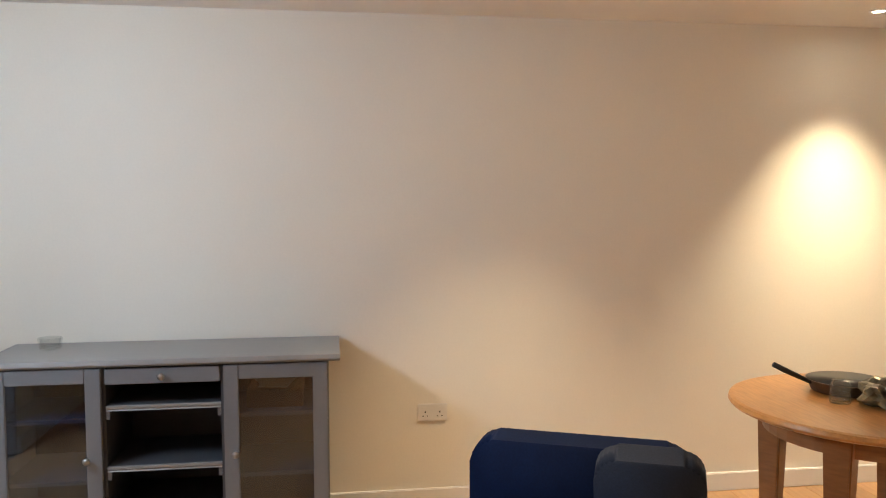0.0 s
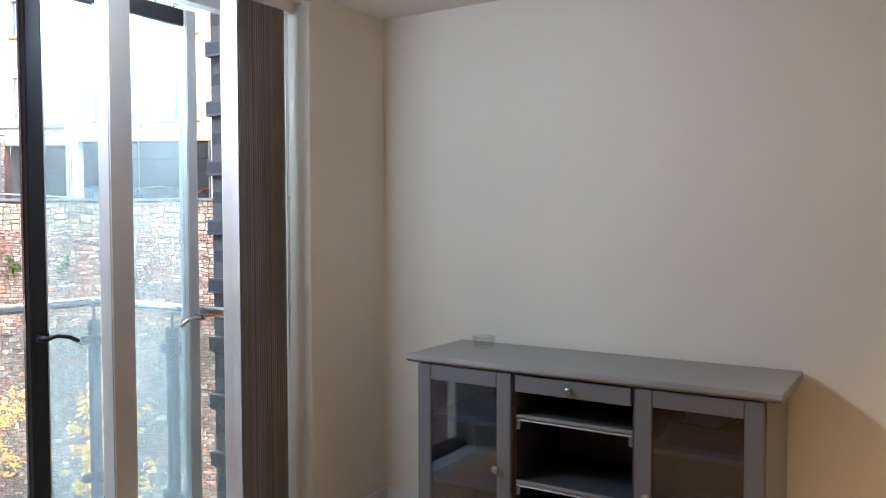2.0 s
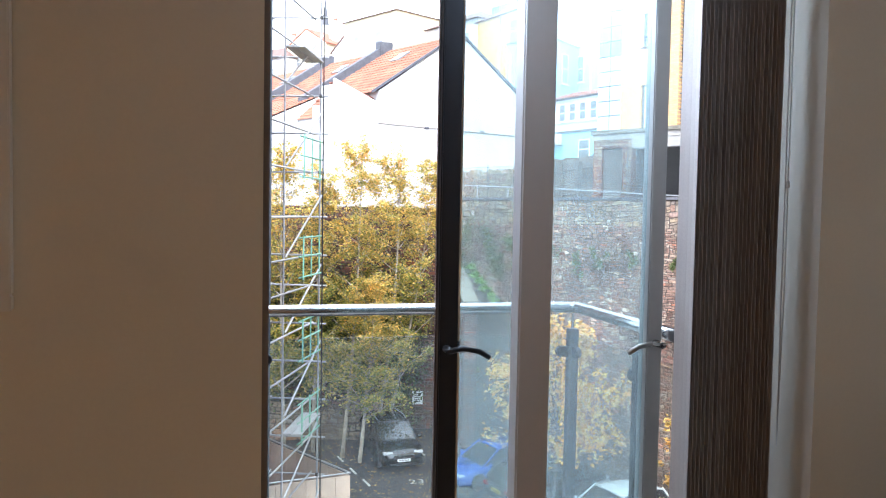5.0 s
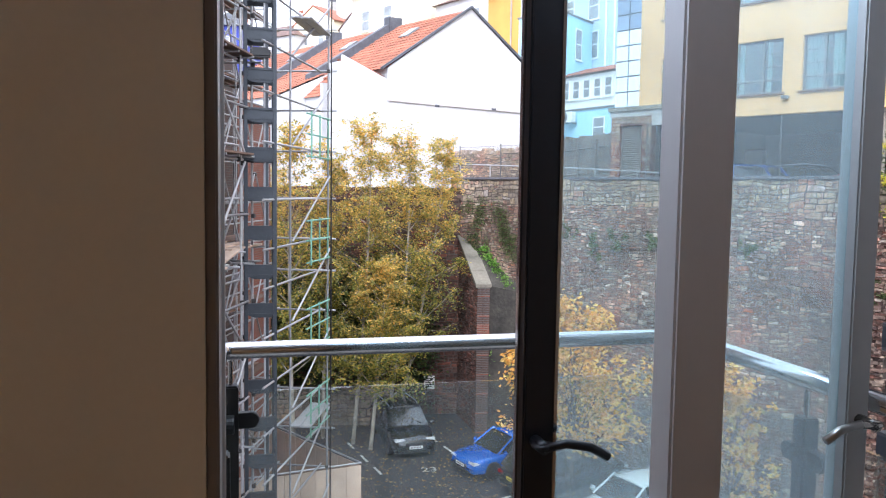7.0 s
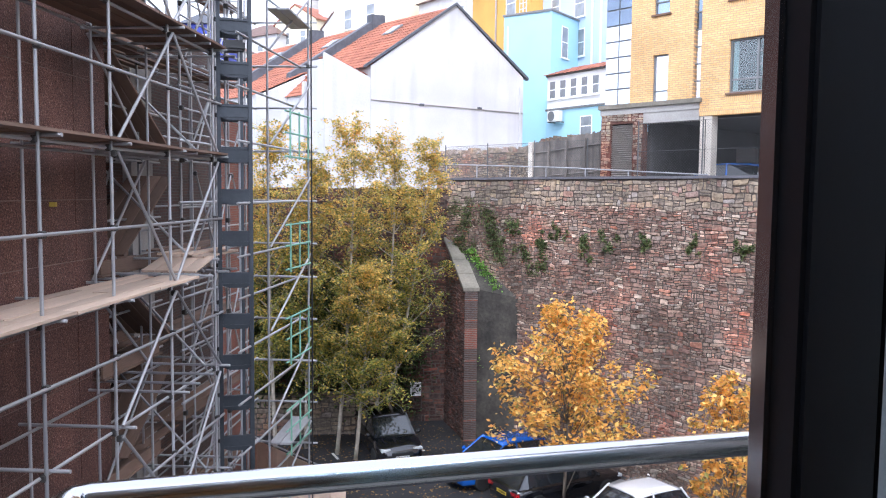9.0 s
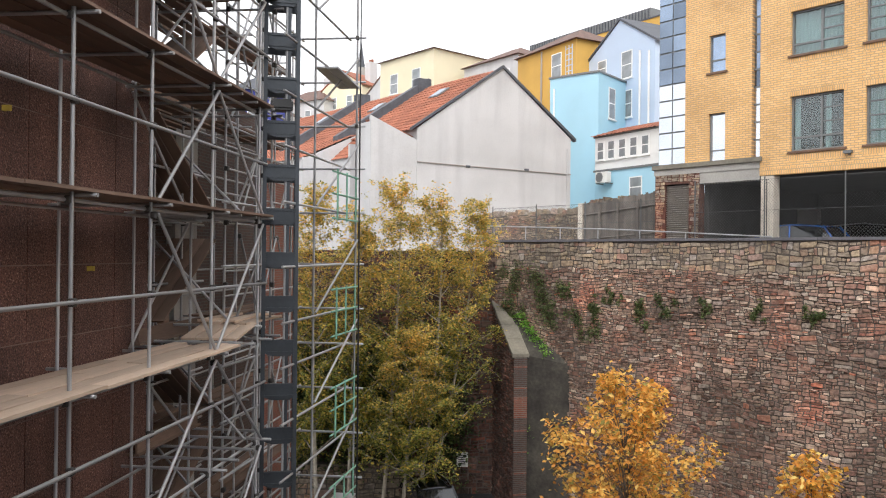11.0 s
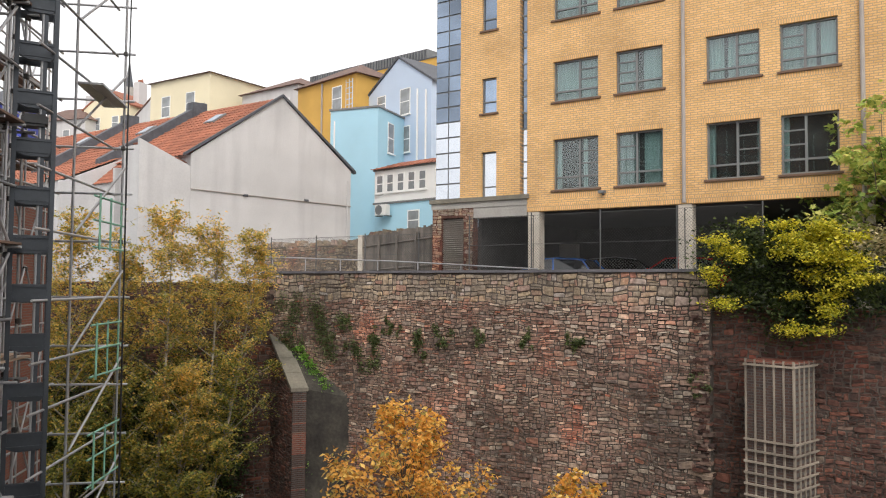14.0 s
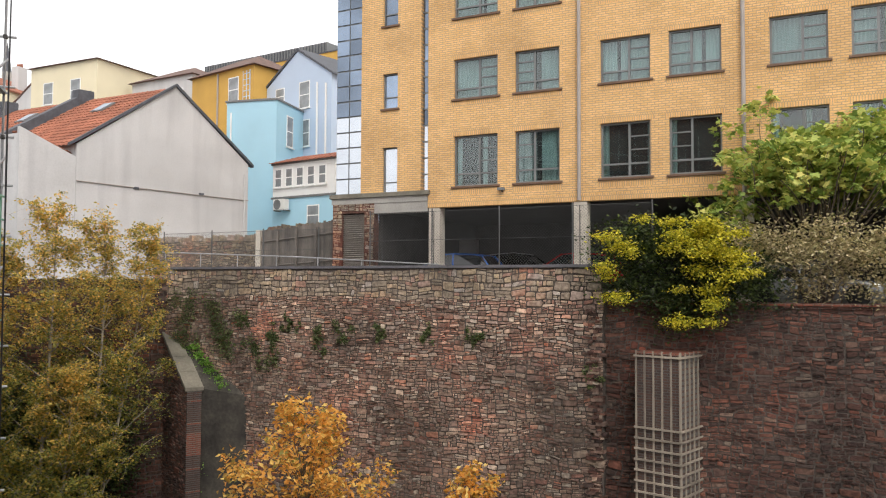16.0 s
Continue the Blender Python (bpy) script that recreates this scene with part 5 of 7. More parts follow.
def rubble(s0, s1, z0, z1, course, length, rng, depth=0.07, shape=None):
    """Stones of a random rubble wall on local x and z facing -y: the face is split again and again into uneven stones."""
    out, todo = [], [(s0, s1, z0, z1)]
    while todo:
        a, b, lo, hi = todo.pop()
        w, h = b - a, hi - lo
        w0, h0 = length * rng.uniform(0.45, 2.1), course * rng.uniform(0.6, 2.0)
        if h > h0 and (h > h0 * 6 or w < h * 3.2 or w <= w0):
            k = lo + h * rng.uniform(0.36, 0.64)
            todo += [(a, b, lo, k), (a, b, k, hi)]
        elif w > w0:
            k = a + w * rng.uniform(0.36, 0.64)
            todo += [(a, k, lo, hi), (k, b, lo, hi)]
        elif shape is None or shape((a + b) / 2, (lo + hi) / 2):
            g = 0.008
            e = 0.16 * h
            j = [rng.uniform(-e, e * 0.6) for _ in range(4)]
            p = (0.15 + 0.85 * rng.random() ** 1.3) * depth
            out.append((a + g + rng.uniform(0, 0.02), b - g - rng.uniform(0, 0.02), lo + g - min(0, j[0]) * 0.6, lo + g + max(0, j[1]), hi - g - abs(j[2]), hi - g - abs(j[3]) * 0.7, p, j[0] * 0.5, j[1] * 0.5))
    out.sort(key=lambda q: (-q[2], q[0]))
    return out


def stone_geometry(stones, y, lean=0.0, zref=0.0):
    """Each stone: a back outline, and a smaller front face pushed out by its own depth."""
    V, F = [], []

    def warp(q):
        a, b = noise.noise((q[0] * 0.9, q[2] * 1.1, 3.0)), noise.noise((q[0] * 0.9, q[2] * 1.1, 9.0))
        c, d = noise.noise((q[0] * 3.7, q[2] * 4.3, 5.0)), noise.noise((q[0] * 3.7, q[2] * 4.3, 12.0))
        return (q[0] + 0.10 * a + 0.045 * c, q[1], q[2] + 0.13 * b + 0.05 * d)
    cut = random.Random(len(stones))
    for a, b, za, zb, zc, zd, p, j1, j2 in stones:
        n = len(V)
        w, h = b - a, min(zc - za, zd - zb)
        quad = [(a, za), (b, zb), (b, zd), (a, zc)]
        outline = []
        for k in range(4):
            c, prev, nxt = quad[k], quad[k - 1], quad[(k + 1) % 4]
            f, g = cut.uniform(0.03, 0.24), cut.uniform(0.03, 0.24)
            if k % 2:
                f, g = f * 0.55, g
            else:
                f, g = f, g * 0.55
            outline += [(c[0] + (prev[0] - c[0]) * f, c[1] + (prev[1] - c[1]) * f), (c[0] + (nxt[0] - c[0]) * g, c[1] + (nxt[1] - c[1]) * g)]
        cx, cz = (a + b) / 2, (za + zb + zc + zd) / 4
        tilt, roll = cut.uniform(-0.3, 0.3) * p, cut.uniform(-0.3, 0.3) * p
        V += [(x, y, z) for x, z in outline]
        V += [(cx + (x - cx) * 0.92, y - p - tilt * (x - cx) / w - roll * (z - cz) / max(h, 0.03), cz + (z - cz) * 0.85) for x, z in outline]
        F.append(tuple(n + 8 + k for k in range(8)))
        F += [(n + k, n + (k + 1) % 8, n + 8 + (k + 1) % 8, n + 8 + k) for k in range(8)]
    return [warp(q) for q in V], F


def stone_wall(name, m, s0, s1, z0, z1, y, thick, label, course, length, seed, top_from=None, mats=(RUBBLE, RUBBLE_TOP), near=None):
    rng = random.Random(seed)
    w = tagged(finish(name, box(s0, y, z0, s1, y + thick, z1), MORTAR), label, "wall", kind="structure")
    w.matrix_basis = m
    split = top_from if top_from is not None else z1
    def is_near(q):
        return bool(near) and near[0] < q[0] < near[1] and near[2] < q[2] < near[3]
    bands = [(rubble(s0, s1, z0, split, course, length, rng), mats[0], RUBBLE_PIECE, "rubble_stones")]
    if top_from is not None:
        bands.append((rubble(s0, s1, split, z1 - 0.03, course * 1.75, length * 1.25, rng, 0.05), mats[1], TOP_PIECE, "upper_stones"))
    for stones, mat, piece_mat, title in bands:
        single = [q for q in stones if is_near(q)][:150]
        chosen = set(single)
        V, F = stone_geometry([q for q in stones if q not in chosen], y)
        tagged(mesh_from(title, V, F, mat, w), kind="stuff")
        for q in single:
            V, F = stone_geometry([q], y)
            mesh_from("stone", V, F, piece_mat, w)
    return w


def coping(name, s0, s1, d, z, material, label, depth=0.5):
    c = holder(name, SLOPE, label, "coping", kind="structure")
    s = s0
    k = 0
    while s < s1:
        e = min(s + 1.1, s1)
        part("coping_stone", box(s + 0.006, d - 0.08, z, e - 0.006, d + depth, z + 0.09 + 0.006 * (k % 2)), material, c)
        s, k = e, k + 1


stone_wall("wall_retaining_1", SLOPE, -26.6, -8.2, GROUND, 2.0, WALL_D, 0.6, "tall old rubble stone retaining wall", 0.125, 0.27, 3, 1.0, near=(-12.0, -8.2, -0.6, 2.0))
coping("coping_1", -26.6, -8.15, WALL_D, 2.002, COPING, "dark flat coping along the retaining wall")
stone_wall("wall_retaining_2", SLOPE, -8.19, 14.0, GROUND, 0.92, WALL_D + 0.25, 0.6, "darker red rubble stone retaining wall", 0.135, 0.30, 8, mats=(RUBBLE_DARK, RUBBLE_DARK))
tiles = holder("coping_2", SLOPE, "red tile coping along the lower wall", "coping", kind="structure")
for k in range(90):
    s = -8.1 + k * 0.235
    part("coping_tile", box(s, WALL_D + 0.17, 0.922, s + 0.222, WALL_D + 0.9, 0.99), RED_BRICK, tiles)
# where the wall steps back, rough bricks in the ragged edge
ragged = holder("wall_ragged_edge", SLOPE, "ragged broken brick edge where the wall steps", "wall", kind="structure")
rng = random.Random(5)
for k in range(92):
    z = GROUND + 0.05 + k * 0.102
    for _ in range(2):
        w = rng.uniform(0.12, 0.34)
        x = -8.42 + rng.gauss(0, 0.10) + 0.16 * noise.noise((k * 0.14, 2, 1))
        bm = box(x - w / 2, WALL_D - rng.uniform(0.03, 0.15), z, x + w / 2, WALL_D + 0.2, z + rng.uniform(0.06, 0.11))
        for v in bm.verts:
            v.co += Vector((rng.uniform(-0.02, 0.02), rng.uniform(-0.015, 0.015), rng.uniform(-0.015, 0.015)))
        part("brick", bm, rng.choice((DARK_PIECE, DARK_PIECE, RUBBLE_PIECE)), ragged)

# side wall that closes the car park behind the birches, low wall before it
side_wall = stone_wall("wall_side", pose(-14.0, 36.5, 0, 0, 0, -8.2), 0, 21.8, GROUND, 1.6, 0, 0.6, "dark stone wall behind the birch trees", 0.2, 0.42, 11, mats=(RUBBLE_DARK, RUBBLE_DARK))
stone_wall("wall_low", pose(-8.0, 34.9, 0, 0, 0, -9.5), 0, 12.3, GROUND, GROUND + 1.7, -0.6, 0.5, "low weathered stone wall at the back of the car park", 0.24, 0.6, 13, mats=(RUBBLE_TOP, RUBBLE_TOP))

stone_wall("wall_yard_1", SLOPE, -27.2, -20.6, 1.0, 4.1, 29.9, 0.3, "old stone wall behind the board fence", 0.15, 0.32, 21, mats=(RUBBLE_TOP, RUBBLE_TOP))
yard = stone_wall("wall_yard_2", SLOPE, -32.0, -25.3, 1.0, 3.45, 27.3, 0.35, "grey stone yard wall with rough cap stones", 0.12, 0.28, 22, mats=(RUBBLE_TOP, RUBBLE_TOP))
rng = random.Random(29)
for s_from, s_to, d, z in ((-32.0, -25.4, 27.26, 3.44), (-27.1, -20.7, 29.86, 4.09)):
    at = s_from
    while at < s_to:
        wide = rng.uniform(0.12, 0.30)
        top = rng.uniform(0.14, 0.30)
        bm = prism([(at, z), (at + wide, z), (at + wide * rng.uniform(0.7, 1.0), z + top * rng.uniform(0.6, 1.0)), (at + wide * rng.uniform(0.2, 0.5), z + top)], "y", d, d + 0.36)
        part("cap_stone", bm, TOP_PIECE, yard)
        at += wide + 0.01
rng = random.Random(23)
V, F = stone_geometry(rubble(-19.2, -17.37, 1.95, 4.47, 0.13, 0.26, rng, 0.05, lambda s, z: not (-18.85 < s < -17.7 and z < 4.2)), YB - 0.001)
tagged(mesh_from("pier_facing", V, F, RUBBLE_TOP, office), kind="stuff")

# buttress at the corner: a fin with a steep coped top, brick end, grass beside it
butt = holder("wall_buttress", pose(0, 0, 0), "stone buttress with a sloping coped top and a red brick end", "buttress", kind="structure")
part("buttress_core", prism([(30.42, GROUND), (33.7, GROUND), (33.7, -0.5), (30.42, -2.45)], "x", 7.22, 7.72), MORTAR, butt)
rng = random.Random(17)
V, F = stone_geometry(rubble(0, 3.2, GROUND, -0.6, 0.12, 0.26, rng, 0.06, lambda s, z: z < -0.75 - (s * 0.6)), 0)
left = tagged(mesh_from("flank_stones", V, F, RUBBLE_DARK, butt), kind="stuff")
left.matrix_basis = pose(7.22, 33.6, 0, 0, 0, -90)
for k in range(82):
    z = GROUND + 0.02 + k * 0.075
    cut = 0.33 + 0.05 * (k % 2) * 2
    for a, b in ((7.20, 7.10 + cut), (7.11 + cut, 7.74)):
        part("brick", box(a, 30.33, z, b - 0.01, 30.415, z + 0.064), RED_BRICK if 50 < k < 62 or (k * 7) % 11 < 1 else DARK_BRICK, butt)
for k in range(4):
    t0, t1 = k / 4, (k + 0.985) / 4
    ya, za, yb, zb = 33.65 - 3.35 * t0, -0.38 - 2.02 * t0, 33.65 - 3.35 * t1, -0.38 - 2.02 * t1
    part("coping_slab", prism([(ya, za - 0.12), (yb, zb - 0.12), (yb, zb + 0.02), (ya, za + 0.02)], "x", 7.12, 7.80), COPING_STONE, butt, bevel=0.008)
bm = bmesh.new()
tri = [(7.73, 32.45), (7.73, 30.6), (9.25, 29.75)]
lo = [bm.verts.new((x, y, GROUND)) for x, y in tri]
hi = [bm.verts.new((x, y, z)) for (x, y), z in zip(tri, (-1.0, -2.45, -2.75))]
bm.faces.new(lo)
bm.faces.new(hi)
for k in range(3):
    bm.faces.new((lo[k], lo[(k + 1) % 3], hi[(k + 1) % 3], hi[k]))
part("infill", bm, INFILL, butt, "weathered mortar infill between fin and wall")

# ---- leaves and plants ----
def leaf_mesh(name, spots, size, material, parent, rng, lobed=False, label=""):
    """One small leaf at each spot: a folded lozenge, or a lobed leaf of five points."""
    V, F = [], []
    if lobed:
        shape = ((0, -0.5, 0), (0.30, -0.36, 0.05), (0.24, -0.08, 0), (0.52, 0.16, -0.06), (0.20, 0.20, 0.02), (0, 0.62, -0.10), (-0.20, 0.20, 0.02), (-0.52, 0.16, -0.06), (-0.24, -0.08, 0), (-0.30, -0.36, 0.05))
        faces = ((0, 1, 2, 8, 9), (2, 3, 4, 6, 7, 8), (4, 5, 6))
    else:
        shape, faces = ((0, -0.5, -0.05), (0.34, 0.0, 0.10), (0, 0.6, -0.05), (-0.34, 0.0, 0.10)), ((0, 1, 2), (0, 2, 3))
    for p in spots:
        q = Euler((rng.uniform(-0.9, 0.9), rng.uniform(-0.9, 0.9), rng.uniform(0, 6.28))).to_quaternion()
        k = size * rng.uniform(0.6, 1.35)
        b = len(V)
        V += [tuple(p + q @ Vector(c) * k) for c in shape]
        F += [tuple(b + i for i in f) for f in faces]
    return mesh_from(name, V, F, material, parent, label)


def leaf_cloud(name, clumps, count, size, material, parent, rng, label="", droop=0.0):
    """Small folded leaves scattered over clumps (centre, radii)."""
    V, F = [], []
    total = sum(r[0] * r[1] * r[2] for _, r in clumps)
    for c, r in clumps:
        n = max(12, int(count * r[0] * r[1] * r[2] / total))
        for _ in range(n):
            d = Vector((rng.gauss(0, 1), rng.gauss(0, 1), rng.gauss(0, 1))) * 0.62
            p = Vector(c) + Vector((d.x * r[0], d.y * r[1], d.z * r[2]))
            p += Vector((noise.noise(p * 1.1), noise.noise(p * 1.1 + Vector((7, 0, 0))), noise.noise(p * 1.1 + Vector((0, 9, 0))))) * 0.35 * min(r)
            q = Euler((rng.uniform(-1, 1), rng.uniform(-1, 1), rng.uniform(0, 6.28))).to_quaternion()
            k = size * rng.uniform(0.6, 1.35)
            b = len(V)
            for x, y, z in ((0, -0.5, -droop), (0.32, 0.0, 0.10), (0, 0.6, -droop), (-0.32, 0.0, 0.10)):
                V.append(tuple(p + q @ Vector((x * k, y * k, z * k))))
            F += [(b, b + 1, b + 2), (b, b + 2, b + 3)]
    return mesh_from(name, V, F, material, parent, label)


def limb(a, b, r0, r1, rng, bend=0.12, n=6):
    a, b = Vector(a), Vector(b)
    pts, rad = [], []
    off = Vector((rng.uniform(-1, 1), rng.uniform(-1, 1), 0)) * (b - a).length * bend
    for k in range(n):
        t = k / (n - 1)
        pts.append(a.lerp(b, t) + off * math.sin(t * math.pi) + Vector((rng.uniform(-1, 1), rng.uniform(-1, 1), 0)) * 0.04 * (b - a).length * (0 < k < n - 1) * 0.5)
        rad.append(r0 + (r1 - r0) * t)
    return pts, rad


def tree(name, x, y, z0, height, spread, low, bark, leaves, count, size, seed, label, group="", lower=None, trunk_r=0.09, clumps_n=46, lean=(0, 0), puff=(0.16, 0.30)):
    rng = random.Random(seed)
    t = holder(name, pose(x, y, z0), label, "tree", group)
    pts, rad = limb((0, 0, 0), (lean[0], lean[1], height * 0.93), trunk_r, 0.012, rng, 0.03, 9)
    bm = tube(pts, 0.1, 9, radii=rad)
    clumps, low_clumps = [], []
    for k in range(clumps_n):
        h = low + (1 - low) * (k + rng.random()) / clumps_n
        i = min(7, int(h * 0.93 * 8))
        root = pts[max(1, i - 1)]
        f = math.sin(min(1.0, (1 - h) / (1 - low) * 1.25 + 0.12) * math.pi * 0.62)
        ang = k * 2.4 + rng.uniform(-0.5, 0.5)
        reach = spread * f * rng.uniform(0.35, 1.0)
        tip = Vector((lean[0] * h + reach * math.cos(ang), lean[1] * h + reach * math.sin(ang), height * h + rng.uniform(-0.2, 0.3)))
        lp, lr = limb(root, tip, max(0.012, rad[max(1, i - 1)] * 0.4), 0.006, rng, 0.08, 5)
        tube(lp, 0.01, 5, bm, lr)
        r = spread * rng.uniform(*puff)
        (low_clumps if lower and h < low + 0.5 * (1 - low) else clumps).append((tuple(tip), (r, r, r * rng.uniform(0.6, 1.0))))
        mid = lp[3]
        (low_clumps if lower and h < low + 0.5 * (1 - low) else clumps).append((tuple(mid), (r * 0.7, r * 0.7, r * 0.5)))
    part("trunk", bm, bark, t, smooth=True)
    n_low = int(count * len(low_clumps) / max(1, len(low_clumps) + len(clumps)))
    leaf_cloud("crown", clumps, count - n_low, size, leaves, t, rng)
    if lower:
        leaf_cloud("lower_crown", low_clumps, n_low, size, lower, t, rng)
    return t


def birch(x, y, h, spread, low, lean, leaves_n, seed):
    """A slim birch: a pale leaning stem, rising boughs, and thin twigs that hang with leaves strung along them."""
    rng = random.Random(seed)
    t = holder("birch_tree", pose(x, y, GROUND), "slim birch tree with thinning yellow-green autumn leaves", "tree", "birches at the back of the car park")
    bend, way = rng.uniform(0.15, 0.45), rng.uniform(0, 6.28)
    pts = [Vector((lean[0] * u + bend * math.cos(way) * math.sin(u * 2.6), lean[1] * u + bend * math.sin(way) * math.sin(u * 2.6), h * 0.96 * u)) for u in [i / 13 for i in range(14)]]
    rad = [0.085 - 0.073 * i / 13 for i in range(14)]
    bm = tube(pts, 0.1, 9, radii=rad)
    sprays = []
    boughs = 36
    for k in range(boughs):
        f = (k + rng.random()) / boughs
        hh = low + (0.99 - low) * f
        root = pts[min(12, max(1, int(hh * 13)))]
        out = spread * (0.42 + 0.58 * math.sin(min(1.0, 1.15 - f) * 2.2)) * rng.uniform(0.45, 1.0) * (1 - 0.62 * f ** 3)
        ang = k * 2.4 + rng.uniform(-0.6, 0.6)
        tip = Vector((lean[0] * hh + out * math.cos(ang), lean[1] * hh + out * math.sin(ang), h * hh + out * rng.uniform(0.1, 0.7)))
        lp, lr = limb(root, tip, 0.030 * (1 - 0.5 * f), 0.006, rng, 0.10, 6)
        tube(lp, 0.01, 5, bm, lr)
        for _ in range(9):
            a = lp[rng.randint(2, 5)]
            e = a + Vector((rng.gauss(0, 0.40), rng.gauss(0, 0.40), rng.uniform(-0.75, 0.35)))
            tube([a, a.lerp(e, 0.5) + Vector((0, 0, 0.07)), e], 0.004, 3, bm)
            sprays.append((a, e, f))
        sprays.append((lp[3], tip, f))
    for _ in range(14):
        a = pts[-1] - Vector((0, 0, rng.uniform(0, 1.4)))
        sprays.append((a, a + Vector((rng.gauss(0, 0.28), rng.gauss(0, 0.28), rng.uniform(0.1, 0.8))), 1.0))
    part("trunk", bm, BIRCH_BARK, t, "pale slender stem", smooth=True)
    up, down = [], []
    per = leaves_n // len(sprays)
    for a, e, f in sprays:
        n = int(per * rng.choice((0.35, 0.8, 1.1, 1.75)))
        for _ in range(n):
            u = rng.random()
            p = a.lerp(e, u) + Vector((rng.gauss(0, 0.11), rng.gauss(0, 0.11), 0.07 * math.sin(u * 3.1) - abs(rng.gauss(0, 0.10))))
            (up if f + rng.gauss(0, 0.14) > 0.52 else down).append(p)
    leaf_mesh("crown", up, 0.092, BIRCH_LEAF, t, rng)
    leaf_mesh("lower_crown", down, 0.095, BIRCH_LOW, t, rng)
    return t


for k, (x, y, h, sp, low, lean) in enumerate(((-0.3, 30.4, 12.9, 1.55, 0.34, (-0.1, 0)), (0.9, 31.0, 12.0, 1.6, 0.30, (0.3, 0)), (2.0, 30.0, 13.2, 1.75, 0.28, (0.5, -0.2)), (3.5, 31.0, 12.8, 1.8, 0.32, (0.6, -0.3)),
                                              (4.1, 32.0, 12.5, 1.75, 0.36, (1.7, -1.2)), (-1.4, 31.6, 11.0, 1.5, 0.24, (-0.2, 0)), (2.6, 29.2, 7.6, 1.7, 0.36, (0.5, -0.3)))):
    birch(x, y, h, sp * 1.22, low - 0.07, lean, 15000, 20 + k)
tree("autumn_tree", 8.1, 22.3, GROUND, 6.6, 2.5, 0.40, BARK, ORANGE_LEAF, 6200, 0.15, 41, "young street tree with orange autumn leaves", "orange trees by the car park", trunk_r=0.06, clumps_n=80, puff=(0.06, 0.17))
tree("autumn_tree", 9.5, 16.0, GROUND, 5.9, 1.15, 0.42, BARK, ORANGE_LEAF, 2400, 0.14, 42, "young street tree with yellow and orange leaves", "orange trees by the car park", trunk_r=0.06, clumps_n=60, puff=(0.07, 0.18))
def broad_tree(x, y, z0, height, spread, seed):
    """Several bare stems from one foot under a domed crown of large lobed leaves."""
    rng = random.Random(seed)
    t = holder("green_tree", pose(x, y, z0), "leafy green tree above the lower wall with bare branching stems", "tree")
    bm, spots = bmesh.new(), []
    for k in range(64):
        ang, rad = k * 2.4, math.sqrt((k + 0.5) / 64)
        out = spread * rad
        top = height * (0.56 + 0.44 * math.sqrt(max(0.0, 1 - rad ** 2.2))) * rng.uniform(0.86, 1.04)
        tip = Vector((out * math.cos(ang), out * math.sin(ang), max(top * rng.uniform(0.72, 1.0), height * 0.42)))
        fork = Vector((tip.x * 0.4, tip.y * 0.4, height * rng.uniform(0.30, 0.42)))
        a, ar = limb((0.25 * math.cos(ang), 0.25 * math.sin(ang), 0), fork, 0.045, 0.03, rng, 0.05, 4)
        b, br = limb(fork, tip, 0.03, 0.008, rng, 0.14, 6)
        if k % 4 == 0:
            tube(a, 0.03, 6, bm, ar)
        tube(b, 0.02, 5, bm, br)
        for _ in range(7):
            c = b[rng.randint(3, 5)] + Vector((rng.gauss(0, 0.30), rng.gauss(0, 0.30), rng.gauss(0.02, 0.20)))
            spots += [c + Vector((rng.gauss(0, 0.15), rng.gauss(0, 0.15), rng.gauss(0, 0.09))) for _ in range(17)]
    part("stem", bm, BARK, t, "bare grey branching stems", smooth=True)
    leaf_mesh("crown", spots, 0.21, GREEN_LEAF, t, rng, True)
    return t


broad_tree(19.75, 13.4, 0.85, 6.2, 3.0, 43)

rng = random.Random(77)


def cloud_thing(name, m, clumps, count, size, material, label, category, extra=()):
    t = holder(name, m, label, category)
    leaf_cloud("foliage", clumps, count, size, material, t, rng)
    for cl, n, s, mat in extra:
        leaf_cloud("golden_foliage", cl, n, s, mat, t, rng)
    return t


gold = [((rng.uniform(-8.15, -4.0), 21.3 + rng.uniform(-0.40, 0.15), rng.choice((rng.uniform(0.3, 3.0), rng.uniform(2.3, 3.35)))), (rng.uniform(0.18, 0.42), 0.24, rng.uniform(0.09, 0.17))) for _ in range(42)]
gold = [g for g in gold if (g[0][2] > 1.0 or g[0][0] > -6.4)]
# inner clumps in dark leaves, for the shade behind the golden ones
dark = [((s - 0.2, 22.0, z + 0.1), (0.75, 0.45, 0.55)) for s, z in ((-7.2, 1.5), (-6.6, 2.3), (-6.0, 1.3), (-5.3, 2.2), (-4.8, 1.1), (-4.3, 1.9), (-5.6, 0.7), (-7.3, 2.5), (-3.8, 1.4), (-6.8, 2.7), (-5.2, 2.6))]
shrub = cloud_thing("golden_shrub", SLOPE, dark, 13000, 0.11, SHADE_LEAF, "golden variegated shrub spilling over the wall top", "shrub", [(gold, 9000, 0.085, GOLD_LEAF)])
part("stem", tube([(-5.5, 22.7, 0.9), (-5.4, 22.4, 1.3), (-5.6, 22.0, 1.8)], 0.05, 8), BARK, shrub)
hedge = cloud_thing("olive_hedge", SLOPE, [((-4.4 + 0.62 * k, 22.05 + 0.2 * math.sin(k * 1.3), 2.55 + 0.22 * math.sin(k * 2.1)), (0.62, 0.42, 0.48)) for k in range(13)] + [((-2.6 + 0.9 * k, 22.6, 1.6 + 0.3 * math.sin(k * 1.7)), (0.5, 0.3, 0.55)) for k in range(8)], 17000, 0.095, HEDGE_LEAF, "olive hedge with bare twigs above the wall", "hedge")
